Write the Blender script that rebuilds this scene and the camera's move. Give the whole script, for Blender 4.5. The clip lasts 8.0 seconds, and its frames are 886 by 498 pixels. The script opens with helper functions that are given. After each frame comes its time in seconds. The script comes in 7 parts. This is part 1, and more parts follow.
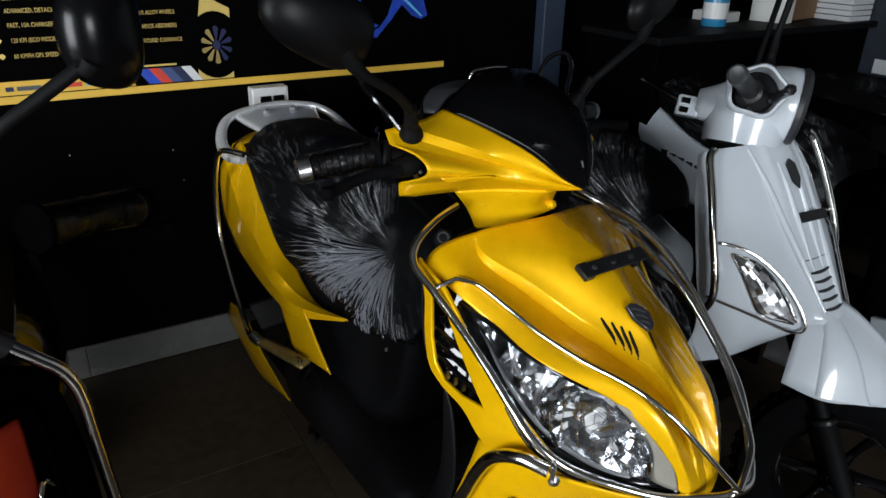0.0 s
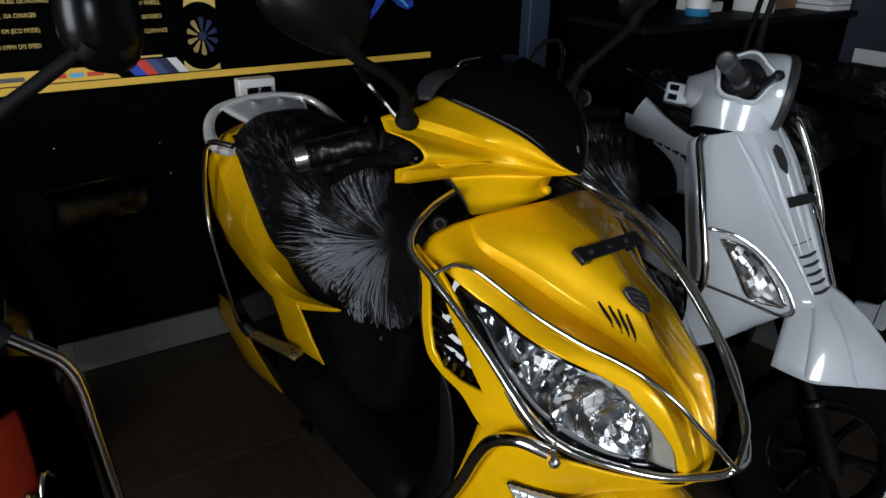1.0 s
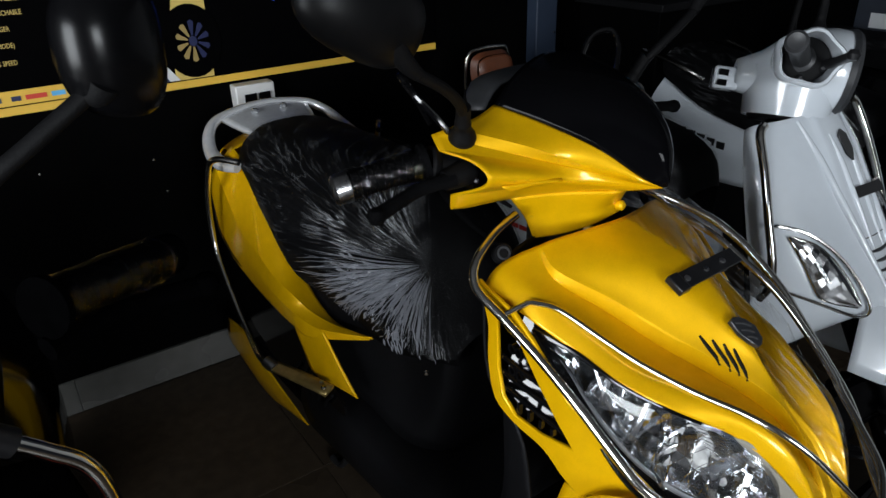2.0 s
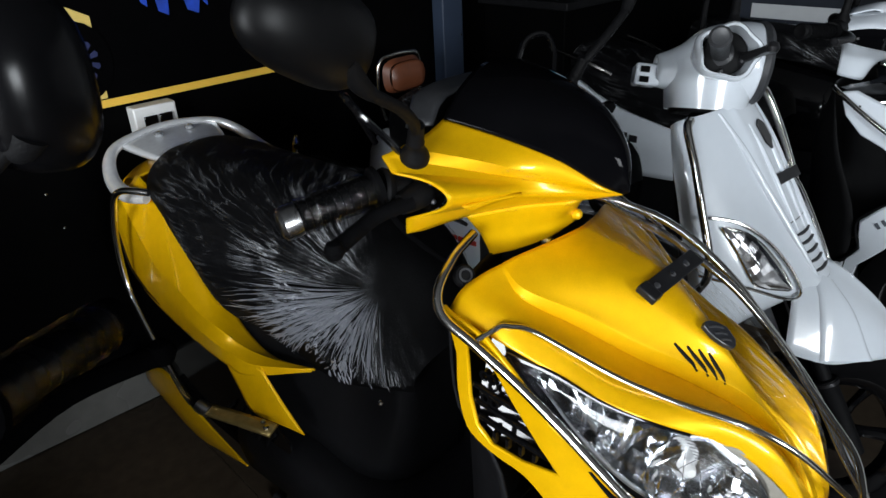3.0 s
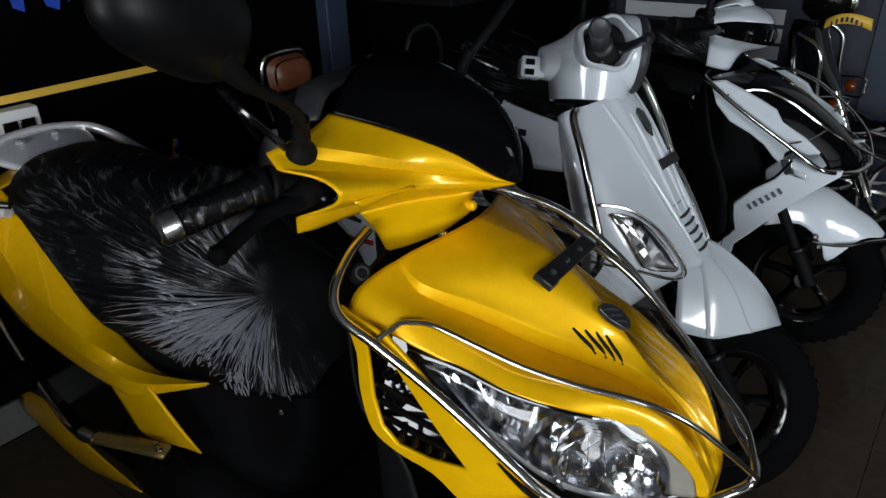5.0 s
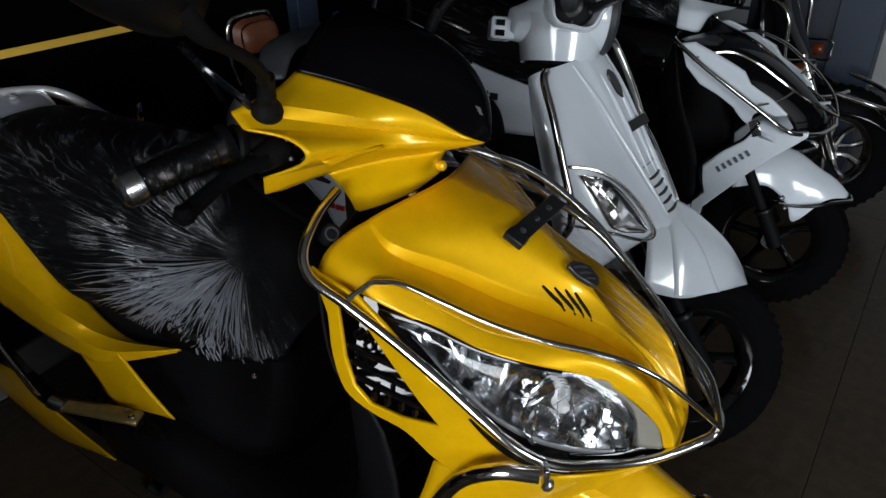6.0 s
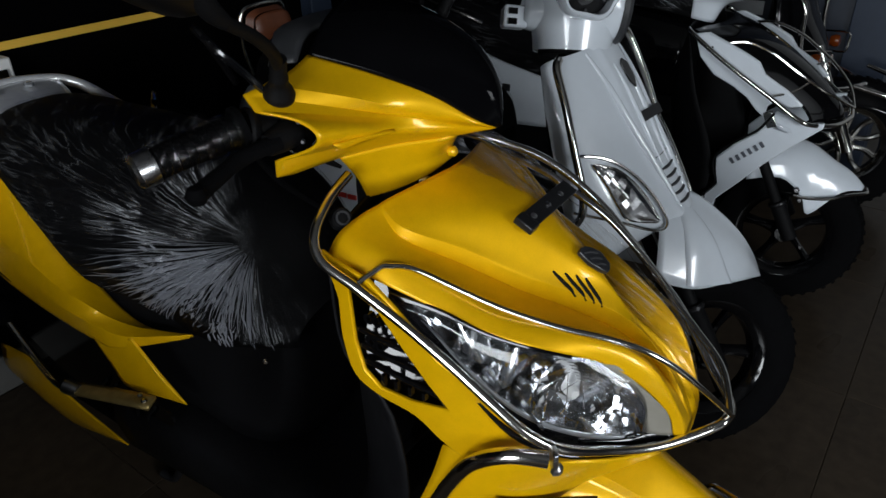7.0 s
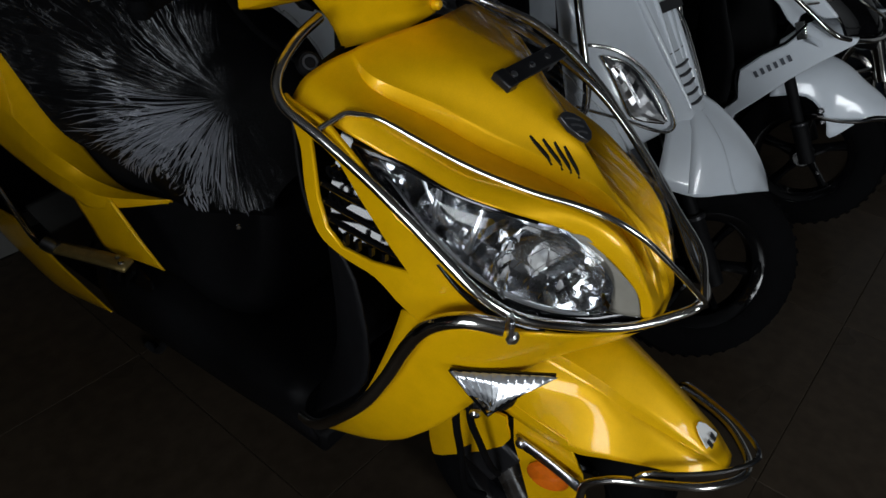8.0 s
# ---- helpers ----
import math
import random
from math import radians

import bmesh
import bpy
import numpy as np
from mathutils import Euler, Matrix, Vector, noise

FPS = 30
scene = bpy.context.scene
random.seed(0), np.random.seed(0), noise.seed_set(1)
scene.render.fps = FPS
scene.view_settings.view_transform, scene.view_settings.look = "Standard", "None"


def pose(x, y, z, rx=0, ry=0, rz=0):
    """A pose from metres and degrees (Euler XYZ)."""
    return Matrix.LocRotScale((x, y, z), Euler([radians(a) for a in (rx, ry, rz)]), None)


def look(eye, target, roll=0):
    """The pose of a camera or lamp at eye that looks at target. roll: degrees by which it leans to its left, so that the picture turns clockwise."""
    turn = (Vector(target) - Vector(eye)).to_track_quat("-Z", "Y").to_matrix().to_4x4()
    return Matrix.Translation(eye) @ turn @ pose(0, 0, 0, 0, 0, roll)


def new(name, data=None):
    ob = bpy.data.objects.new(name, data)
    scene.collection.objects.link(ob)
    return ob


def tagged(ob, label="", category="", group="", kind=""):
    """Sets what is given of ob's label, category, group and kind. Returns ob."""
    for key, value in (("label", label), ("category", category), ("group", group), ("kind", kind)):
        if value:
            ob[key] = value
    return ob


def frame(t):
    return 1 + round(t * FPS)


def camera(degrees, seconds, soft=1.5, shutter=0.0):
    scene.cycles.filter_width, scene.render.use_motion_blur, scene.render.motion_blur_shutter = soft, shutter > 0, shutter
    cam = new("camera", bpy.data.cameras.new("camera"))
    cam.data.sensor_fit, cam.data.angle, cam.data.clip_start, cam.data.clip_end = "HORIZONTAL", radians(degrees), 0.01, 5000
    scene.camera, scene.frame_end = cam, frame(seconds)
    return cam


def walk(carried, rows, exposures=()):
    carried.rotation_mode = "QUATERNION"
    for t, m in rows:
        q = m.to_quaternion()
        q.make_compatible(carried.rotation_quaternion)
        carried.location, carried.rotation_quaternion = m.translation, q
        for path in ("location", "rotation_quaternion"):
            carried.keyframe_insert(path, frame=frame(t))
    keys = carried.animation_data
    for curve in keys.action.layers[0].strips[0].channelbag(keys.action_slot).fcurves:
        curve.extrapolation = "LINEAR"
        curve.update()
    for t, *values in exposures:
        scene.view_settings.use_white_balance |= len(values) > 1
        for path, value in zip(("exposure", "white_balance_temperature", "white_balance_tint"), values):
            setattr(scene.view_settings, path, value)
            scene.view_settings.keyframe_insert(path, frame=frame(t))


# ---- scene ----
cam = camera(64.80, 8.0)
PATH = [
    (0.0, (0.0000, 0.0000, 1.2772), (0.7031, 1.1668, 0.6493), 1.2),
    (0.5, (-0.0109, -0.0105, 1.2786), (0.7046, 1.1508, 0.6546), 0.56),
    (1.0, (-0.0200, 0.0041, 1.2674), (0.7109, 1.1479, 0.6292), 1.15),
    (1.5, (-0.0300, 0.0680, 1.2584), (0.7342, 1.1666, 0.5809), -1.74),
    (1.7, (-0.0175, 0.1197, 1.2616), (0.7150, 1.2445, 0.5920), -1.35),
    (2.8, (-0.0338, 0.2730, 1.2752), (0.8314, 1.2953, 0.5996), -3.26),
    (3.0, (-0.0321, 0.2765, 1.2707), (0.8716, 1.2660, 0.5969), -2.76),
    (3.5, (-0.0239, 0.2845, 1.2690), (0.9732, 1.2002, 0.6229), -1.98),
    (4.0, (-0.0201, 0.2876, 1.2664), (1.0052, 1.1621, 0.6076), -2.14),
    (4.5, (-0.0188, 0.2860, 1.2620), (1.0187, 1.1366, 0.5911), -1.85),
    (5.0, (-0.0180, 0.2842, 1.2562), (1.0302, 1.1140, 0.5759), -1.71),
    (5.2, (-0.0184, 0.2827, 1.2540), (1.0318, 1.0932, 0.5540), -1.43),
    (6.3, (-0.0190, 0.2768, 1.2449), (1.0354, 1.0422, 0.5016), -1.3),
    (6.5, (-0.0190, 0.2774, 1.2441), (1.0296, 1.0564, 0.5068), -1.36),
    (7.0, (-0.0233, 0.2733, 1.2368), (1.0119, 1.0578, 0.4864), -1.46),
    (7.5, (-0.0178, 0.2595, 1.2061), (0.9937, 1.0115, 0.3928), -1.03),
    (8.0, (0.0100, 0.2229, 1.1503), (0.9512, 0.9887, 0.2684), 1.64),
]
walk(cam, [(t, look(eye, target, roll)) for t, eye, target, roll in PATH], [(0.0, 0.16), (0.5, 0.07), (1.0, -0.19), (1.5, -0.32), (1.7, -0.22), (2.8, 0.44), (3.0, 0.44), (3.5, 0.12), (4.0, -0.05), (5.2, -0.18), (6.5, -0.33), (7.0, -0.42), (7.5, -0.58), (8.0, -0.88)])

from mathutils.bvhtree import BVHTree

# ---- light ----
world = bpy.data.worlds.new("daylight")
scene.world = world
world.use_nodes = True
wn = world.node_tree.nodes
sky = wn.new("ShaderNodeTexSky")
sky.sky_type, sky.sun_disc, sky.sun_elevation, sky.sun_rotation = "NISHITA", False, radians(50), radians(20)
world.node_tree.links.new(sky.outputs[0], wn["Background"].inputs[0])
wn["Background"].inputs[1].default_value = 0.12
sun = new("sun", bpy.data.lights.new("sun", "SUN"))
sun.data.energy, sun.data.angle, sun.data.color = 3.0, radians(0.5), (1.0, 0.95, 0.88)
sun.matrix_world = look((1.2, 3.0, 4.0), (0, 0, 0))


def opening_light(name, m, sx, sy, watts):
    lamp = new(name, bpy.data.lights.new(name, "AREA"))
    lamp.data.shape, lamp.data.size, lamp.data.size_y, lamp.data.energy = "RECTANGLE", sx, sy, watts
    lamp.data.color = (0.90, 0.955, 1.0)
    lamp.matrix_world = m
    return lamp


opening_light("shopfront_daylight", look((-0.6, -3.42, 1.60), (0.1, 1.6, 0.5)), 1.1, 1.3, 102.0)
# side opening is unseen: this lamp is added to brighten the left-facing surfaces
opening_light("side_daylight_lamp", look((-2.93, -0.20, 1.25), (0.9, 0.5, 0.75)), 1.35, 1.8, 134.0)


# ---- materials ----
def material(name, color, rough=0.5, metal=0.0, coat=0.0, grain=0.0, grain_scale=60.0, bump=0.0, bump_scale=80.0, wear=0.0, spec=0.5):
    mat = bpy.data.materials.new(name)
    mat.use_nodes = True
    nt = mat.node_tree
    b = nt.nodes["Principled BSDF"]
    b.inputs["Base Color"].default_value = (*color, 1)
    b.inputs["Roughness"].default_value, b.inputs["Metallic"].default_value = rough, metal
    b.inputs["Coat Weight"].default_value, b.inputs["Coat Roughness"].default_value = coat, 0.04
    b.inputs["Specular IOR Level"].default_value = spec
    tc = nt.nodes.new("ShaderNodeTexCoord")
    if grain:
        fine, broad = nt.nodes.new("ShaderNodeTexNoise"), nt.nodes.new("ShaderNodeTexNoise")
        fine.inputs["Scale"].default_value, fine.inputs["Detail"].default_value = grain_scale, 4
        broad.inputs["Scale"].default_value, broad.inputs["Detail"].default_value = grain_scale / 14, 3
        for n in (fine, broad):
            nt.links.new(tc.outputs["Object"], n.inputs["Vector"])
        mixn = nt.nodes.new("ShaderNodeMath")
        mixn.operation = "ADD"
        nt.links.new(fine.outputs["Fac"], mixn.inputs[0])
        nt.links.new(broad.outputs["Fac"], mixn.inputs[1])
        ramp = nt.nodes.new("ShaderNodeMapRange")
        ramp.inputs["From Min"].default_value, ramp.inputs["From Max"].default_value = 0.7, 1.3
        ramp.inputs["To Min"].default_value, ramp.inputs["To Max"].default_value = 1 - grain, 1 + grain
        nt.links.new(mixn.outputs[0], ramp.inputs["Value"])
        mul = nt.nodes.new("ShaderNodeVectorMath")
        mul.operation = "SCALE"
        mul.inputs[0].default_value = color
        nt.links.new(ramp.outputs[0], mul.inputs["Scale"])
        nt.links.new(mul.outputs[0], b.inputs["Base Color"])
        if wear:
            rr = nt.nodes.new("ShaderNodeMapRange")
            rr.inputs["From Min"].default_value, rr.inputs["From Max"].default_value = 0.35, 0.7
            rr.inputs["To Min"].default_value, rr.inputs["To Max"].default_value = max(rough - wear, 0.02), min(rough + wear, 1)
            nt.links.new(broad.outputs["Fac"], rr.inputs["Value"])
            nt.links.new(rr.outputs[0], b.inputs["Roughness"])
    if bump:
        bn, bp = nt.nodes.new("ShaderNodeTexNoise"), nt.nodes.new("ShaderNodeBump")
        bn.inputs["Scale"].default_value, bn.inputs["Detail"].default_value = bump_scale, 3
        bp.inputs["Strength"].default_value, bp.inputs["Distance"].default_value = bump, 0.002
        nt.links.new(tc.outputs["Object"], bn.inputs["Vector"])
        nt.links.new(bn.outputs["Fac"], bp.inputs["Height"])
        nt.links.new(bp.outputs[0], b.inputs["Normal"])
    return mat


YELLOW = material("yellow_pearl_paint", (0.77, 0.425, 0.0009), 0.40, 0.25, 0.5, 0.06, 700.0, 0.012, 7.0, spec=0.15)
WHITE = material("white_gloss_paint", (0.72, 0.77, 0.83), 0.22, 0.0, 0.9, 0.02, 40.0, 0.02, 9.0)
BLACK_GLOSS = material("black_gloss_plastic", (0.003, 0.003, 0.0035), 0.10, 0.0, 0.0, 0.2, 60.0, 0.02, 14.0)
BLACK_MATTE = material("black_grained_plastic", (0.004, 0.004, 0.0045), 0.6, 0.0, 0.0, 0.3, 90.0, 0.25, 420.0, spec=0.12)
GREY_PLASTIC = material("dark_grey_plastic", (0.03, 0.031, 0.034), 0.42, 0.0, 0.0, 0.25, 80.0, 0.12, 300.0)
RUBBER = material("tyre_rubber", (0.0026, 0.0026, 0.003), 0.8, 0.0, 0.0, 0.35, 60.0, 0.3, 240.0, spec=0.05)
CHROME = material("chrome_tube", (0.62, 0.60, 0.57), 0.17, 1.0, 0.0, 0.1, 120.0, 0.03, 60.0, 0.05)
STEEL = material("brushed_steel", (0.42, 0.42, 0.43), 0.32, 1.0, 0.0, 0.15, 150.0, 0.05, 200.0, 0.1)
DARK_STEEL = material("dark_coated_steel", (0.02, 0.02, 0.022), 0.35, 0.5, 0.0, 0.2, 90.0, 0.05, 200.0)
ALLOY = material("polished_cast_alloy", (0.86, 0.87, 0.89), 0.24, 0.5, 0.3, 0.08, 90.0, 0.15, 60.0)
SILVER = material("silver_painted_alloy", (0.58, 0.60, 0.63), 0.22, 0.7, 0.4, 0.08, 90.0, 0.06, 120.0)
MIRROR_FINISH = material("reflector_chrome", (0.80, 0.81, 0.83), 0.09, 1.0)
LAMP_CHROME = material("aluminised_reflector", (0.88, 0.89, 0.90), 0.09, 1.0, 0.0, 0.05, 60.0, 0.05, 40.0)
LAMP_SATIN = material("satin_aluminised_reflector", (0.82, 0.83, 0.85), 0.13, 1.0, 0.0, 0.06, 60.0, 0.3, 70.0)
SEAT_VINYL = material("black_seat_vinyl", (0.004, 0.004, 0.0045), 0.55, 0.0, 0.0, 0.3, 50.0, 0.3, 220.0, spec=0.05)
SMOKE = material("smoked_black_screen", (0.002, 0.002, 0.0025), 0.05, 0.0, 0.0, 0.1, 40.0, spec=0.06)
MATT_GREY = material("grey_inner_panel", (0.25, 0.235, 0.20), 0.45, 0.1, 0.2, 0.08, 60.0, 0.05, 200.0)
DARK_AMBER = material("dark_amber_lens", (0.16, 0.03, 0.003), 0.2, 0.0, 0.5, 0.15, 160.0)
AMBER = material("amber_reflector", (0.65, 0.13, 0.005), 0.2, 0.0, 0.8, 0.15, 160.0, 0.3, 500.0)
SATIN_BLACK = material("satin_black_shell", (0.003, 0.003, 0.0034), 0.42, 0.0, 0.0, 0.2, 60.0, 0.03, 90.0, spec=0.18)
UNDER_BLACK = material("black_moulded_cover", (0.006, 0.006, 0.007), 0.5, 0.0, 0.0, 0.3, 70.0, 0.2, 260.0, spec=0.15)
DEEP_BLACK = material("deep_black_rubber", (0.0008, 0.0008, 0.0009), 0.7, 0.0, 0.0, 0.3, 90.0, 0.2, 300.0, spec=0.0)
ORANGE = material("dark_orange_panel", (0.22, 0.014, 0.004), 0.5, 0.0, 0.0, 0.08, 50.0, spec=0.2)
BROWN_LEATHER = material("brown_padded_vinyl", (0.10, 0.030, 0.012), 0.42, 0.0, 0.1, 0.2, 60.0, 0.25, 150.0)
RED_PAINT = material("red_stripe", (0.45, 0.03, 0.02), 0.4)
WALL_BLACK = material("black_wall_paint", (0.0010, 0.0010, 0.0011), 0.75, 0.0, 0.0, 0.3, 14.0, 0.15, 60.0, 0.1, spec=0.02)
WALL_BLUE = material("dark_blue_wall_paint", (0.020, 0.026, 0.040), 0.6, 0.0, 0.0, 0.15, 20.0, 0.12, 60.0, 0.1)
PILLAR_BLUE = material("blue_painted_pillar", (0.019, 0.030, 0.054), 0.55, 0.0, 0.0, 0.12, 20.0, 0.1, 60.0)
WALL_PALE = material("pale_wall_paint", (0.62, 0.63, 0.64), 0.7, 0.0, 0.0, 0.05, 12.0, 0.08, 60.0)
CEILING = material("ceiling_paint", (0.06, 0.06, 0.06), 0.8, 0.0, 0.0, 0.06, 12.0)
TILE = material("dark_floor_tile", (0.048, 0.036, 0.025), 0.36, 0.0, 0.0, 0.28, 30.0, 0.05, 30.0, 0.1, spec=0.12)
GROUT = material("floor_grout", (0.050, 0.039, 0.028), 0.85, 0.0, 0.0, 0.2, 60.0)
SKIRTING = material("grey_skirting_tile", (0.10, 0.098, 0.092), 0.3, 0.0, 0.0, 0.12, 25.0, 0.05, 40.0, 0.1)
WHITE_PLASTIC = material("white_switch_plastic", (0.72, 0.72, 0.71), 0.35, 0.0, 0.0, 0.03, 50.0)
WHITE_VINYL = material("white_vinyl_stripe", (0.66, 0.68, 0.70), 0.5, 0.0, 0.0, 0.04, 30.0)
POSTER_BLACK = material("black_printed_vinyl", (0.0009, 0.0009, 0.0011), 0.7, 0.0, 0.0, 0.2, 30.0, spec=0.015)
POSTER_YELLOW = material("yellow_print", (0.75, 0.46, 0.06), 0.45, 0.0, 0.0, 0.05, 30.0)
POSTER_GOLD = material("gold_print", (0.62, 0.45, 0.12), 0.45, 0.0, 0.0, 0.06, 30.0)
POSTER_BRONZE = material("bronze_print", (0.30, 0.21, 0.07), 0.5, 0.0, 0.0, 0.15, 30.0)
POSTER_BLUE = material("blue_print", (0.008, 0.045, 0.36), 0.5, 0.0, 0.0, 0.4, 30.0)
POSTER_SKY = material("light_blue_print", (0.10, 0.40, 0.70), 0.4, 0.0, 0.0, 0.1, 30.0)
POSTER_SLATE = material("slate_blue_print", (0.05, 0.08, 0.20), 0.4, 0.0, 0.0, 0.1, 30.0)
POSTER_RED = material("red_print", (0.60, 0.05, 0.03), 0.4, 0.0, 0.0, 0.08, 30.0)
POSTER_NAVY = material("navy_print", (0.015, 0.02, 0.07), 0.4, 0.0, 0.0, 0.1, 30.0)
POSTER_WHITE = material("white_print", (0.66, 0.66, 0.66), 0.45, 0.0, 0.0, 0.04, 30.0)
POSTER_GREY = material("grey_print", (0.08, 0.085, 0.09), 0.45, 0.0, 0.0, 0.1, 30.0)
CARDBOARD = material("brown_cardboard", (0.26, 0.14, 0.07), 0.75, 0.0, 0.0, 0.12, 40.0, 0.1, 90.0)
CAN_BLUE = material("blue_printed_can", (0.03, 0.22, 0.42), 0.3, 0.0, 0.3, 0.1, 40.0)
STICKER = material("white_sticker", (0.72, 0.72, 0.70), 0.4)
BADGE = material("dark_badge_plastic", (0.018, 0.019, 0.022), 0.3, 0.0, 0.2, 0.2, 90.0)
GROUND = material("outside_paving", (0.30, 0.29, 0.27), 0.8, 0.0, 0.0, 0.2, 8.0, 0.2, 20.0)
LETTER_GREY = material("grey_lettering", (0.10, 0.11, 0.13), 0.4)


def film(name, cover, gain_by, rough, wrinkle, scale):
    """Thin clear plastic: see-through, with gloss that its creases break up."""
    mat = bpy.data.materials.new(name)
    mat.use_nodes = True
    nt = mat.node_tree
    out = nt.nodes["Material Output"]
    nt.nodes.remove(nt.nodes["Principled BSDF"])
    clear, gloss, mixs = nt.nodes.new("ShaderNodeBsdfTransparent"), nt.nodes.new("ShaderNodeBsdfGlossy"), nt.nodes.new("ShaderNodeMixShader")
    clear.inputs[0].default_value = (0.95, 0.95, 0.95, 1)
    gloss.inputs["Roughness"].default_value = rough
    tc, no, bp = nt.nodes.new("ShaderNodeTexCoord"), nt.nodes.new("ShaderNodeTexNoise"), nt.nodes.new("ShaderNodeBump")
    no.inputs["Scale"].default_value, no.inputs["Detail"].default_value, no.inputs["Distortion"].default_value = scale, 4, 1.2
    bp.inputs["Strength"].default_value, bp.inputs["Distance"].default_value = wrinkle, 0.004
    fr = nt.nodes.new("ShaderNodeFresnel")
    fr.inputs["IOR"].default_value = 1.5
    gain = nt.nodes.new("ShaderNodeMath")
    gain.operation = "MULTIPLY_ADD"
    gain.inputs[1].default_value, gain.inputs[2].default_value = gain_by, cover
    gain.use_clamp = True
    nt.links.new(tc.outputs["Object"], no.inputs["Vector"])
    nt.links.new(no.outputs["Fac"], bp.inputs["Height"])
    nt.links.new(bp.outputs[0], gloss.inputs["Normal"])
    nt.links.new(bp.outputs[0], fr.inputs["Normal"])
    nt.links.new(fr.outputs[0], gain.inputs[0])
    nt.links.new(gain.outputs[0], mixs.inputs[0])
    nt.links.new(clear.outputs[0], mixs.inputs[1])
    nt.links.new(gloss.outputs[0], mixs.inputs[2])
    nt.links.new(mixs.outputs[0], out.inputs[0])
    return mat


def creased_film(name, focus, cover, gain_by, rough, spokes=30.0, reach=0.37, layers=2.3, one_side=True):
    """Clear film gathered at one place: fine creases run out from there and fade with the way; layers sets how strongly
    their white glints are painted.
    """
    mat = film(name, cover, gain_by, rough, 1.0, 70.0)
    nt = mat.node_tree
    bp = next(n for n in nt.nodes if n.type == "BUMP")
    crumple = next(n for n in nt.nodes if n.type == "TEX_NOISE")
    tc = next(n for n in nt.nodes if n.type == "TEX_COORD")

    def calc(op, a, b=None, c=None):
        n = nt.nodes.new("ShaderNodeMath")
        n.operation = op
        for k, v in enumerate((a, b, c)):
            if v is None:
                continue
            if isinstance(v, (int, float)):
                n.inputs[k].default_value = v
            else:
                nt.links.new(v, n.inputs[k])
        return n.outputs[0]
    sub = nt.nodes.new("ShaderNodeVectorMath")
    sub.operation = "SUBTRACT"
    sub.inputs[1].default_value = P(*focus)
    nt.links.new(tc.outputs["Object"], sub.inputs[0])
    dist = nt.nodes.new("ShaderNodeVectorMath")
    dist.operation = "LENGTH"
    nt.links.new(sub.outputs[0], dist.inputs[0])
    sep = nt.nodes.new("ShaderNodeSeparateXYZ")
    nt.links.new(sub.outputs[0], sep.inputs[0])
    r = dist.outputs["Value"]
    across = calc("MULTIPLY_ADD", sep.outputs["X"], -0.75, sep.outputs["Y"])
    ang = calc("ARCTAN2", sep.outputs["Z"], across)
    # the creases wander and cross a little
    bend = nt.nodes.new("ShaderNodeTexNoise")
    bend.inputs["Scale"].default_value, bend.inputs["Detail"].default_value = 13.0, 3
    nt.links.new(tc.outputs["Object"], bend.inputs["Vector"])
    ang = calc("ADD", ang, calc("MULTIPLY_ADD", bend.outputs["Fac"], 0.03, -0.015))
    facets = nt.nodes.new("ShaderNodeTexVoronoi")
    facets.inputs["Scale"].default_value = 55.0
    nt.links.new(tc.outputs["Object"], facets.inputs["Vector"])

    def rays(freq, along, offset, ridged):
        co = nt.nodes.new("ShaderNodeCombineXYZ")
        nt.links.new(calc("MULTIPLY_ADD", ang, freq, offset), co.inputs[0])
        nt.links.new(calc("MULTIPLY", r, along), co.inputs[1])
        n = nt.nodes.new("ShaderNodeTexNoise")
        n.inputs["Scale"].default_value, n.inputs["Detail"].default_value, n.inputs["Roughness"].default_value, n.inputs["Distortion"].default_value = 1.0, 3, 0.6, 0.25
        nt.links.new(co.outputs[0], n.inputs["Vector"])
        if not ridged:
            return n.outputs["Fac"]
        return calc("SUBTRACT", 1.0, calc("ABSOLUTE", calc("MULTIPLY_ADD", n.outputs["Fac"], 6.0, -3.0)))
    fine = rays(spokes, 2.0, 3.0, True)
    broad = rays(spokes * 0.3, 1.8, 11.0, True)
    fade = nt.nodes.new("ShaderNodeMapRange")
    fade.inputs["From Min"].default_value, fade.inputs["From Max"].default_value = reach * 0.75, reach * 1.1
    fade.inputs["To Min"].default_value, fade.inputs["To Max"].default_value = 1.0, 0.12
    nt.links.new(r, fade.inputs["Value"])
    folds = calc("MULTIPLY", calc("ADD", calc("MULTIPLY", fine, 0.35), calc("MULTIPLY", broad, 0.75)), fade.outputs[0])
    height = calc("ADD", calc("ADD", folds, calc("MULTIPLY", crumple.outputs["Fac"], 0.3)), calc("MULTIPLY", facets.outputs["Distance"], 0.35))
    nt.links.new(height, bp.inputs["Height"])
    bp.inputs["Distance"].default_value = 0.0045
    # painted glints: diffuse white lines along the creases, in broken patches
    patch = nt.nodes.new("ShaderNodeTexNoise")
    patch.inputs["Scale"].default_value, patch.inputs["Detail"].default_value = 13.0, 4
    nt.links.new(tc.outputs["Object"], patch.inputs["Vector"])
    some = nt.nodes.new("ShaderNodeMapRange")
    some.inputs["From Min"].default_value, some.inputs["From Max"].default_value = 0.47, 0.57
    nt.links.new(calc("MULTIPLY_ADD", rays(spokes * 0.35, 7.0, 41.0, False), 0.35, calc("MULTIPLY", patch.outputs["Fac"], 0.65)), some.inputs["Value"])

    def thin(v, power):
        return calc("POWER", calc("MAXIMUM", v, 0.0), power)
    third = rays(spokes * 0.6, 4.0, 27.0, True)
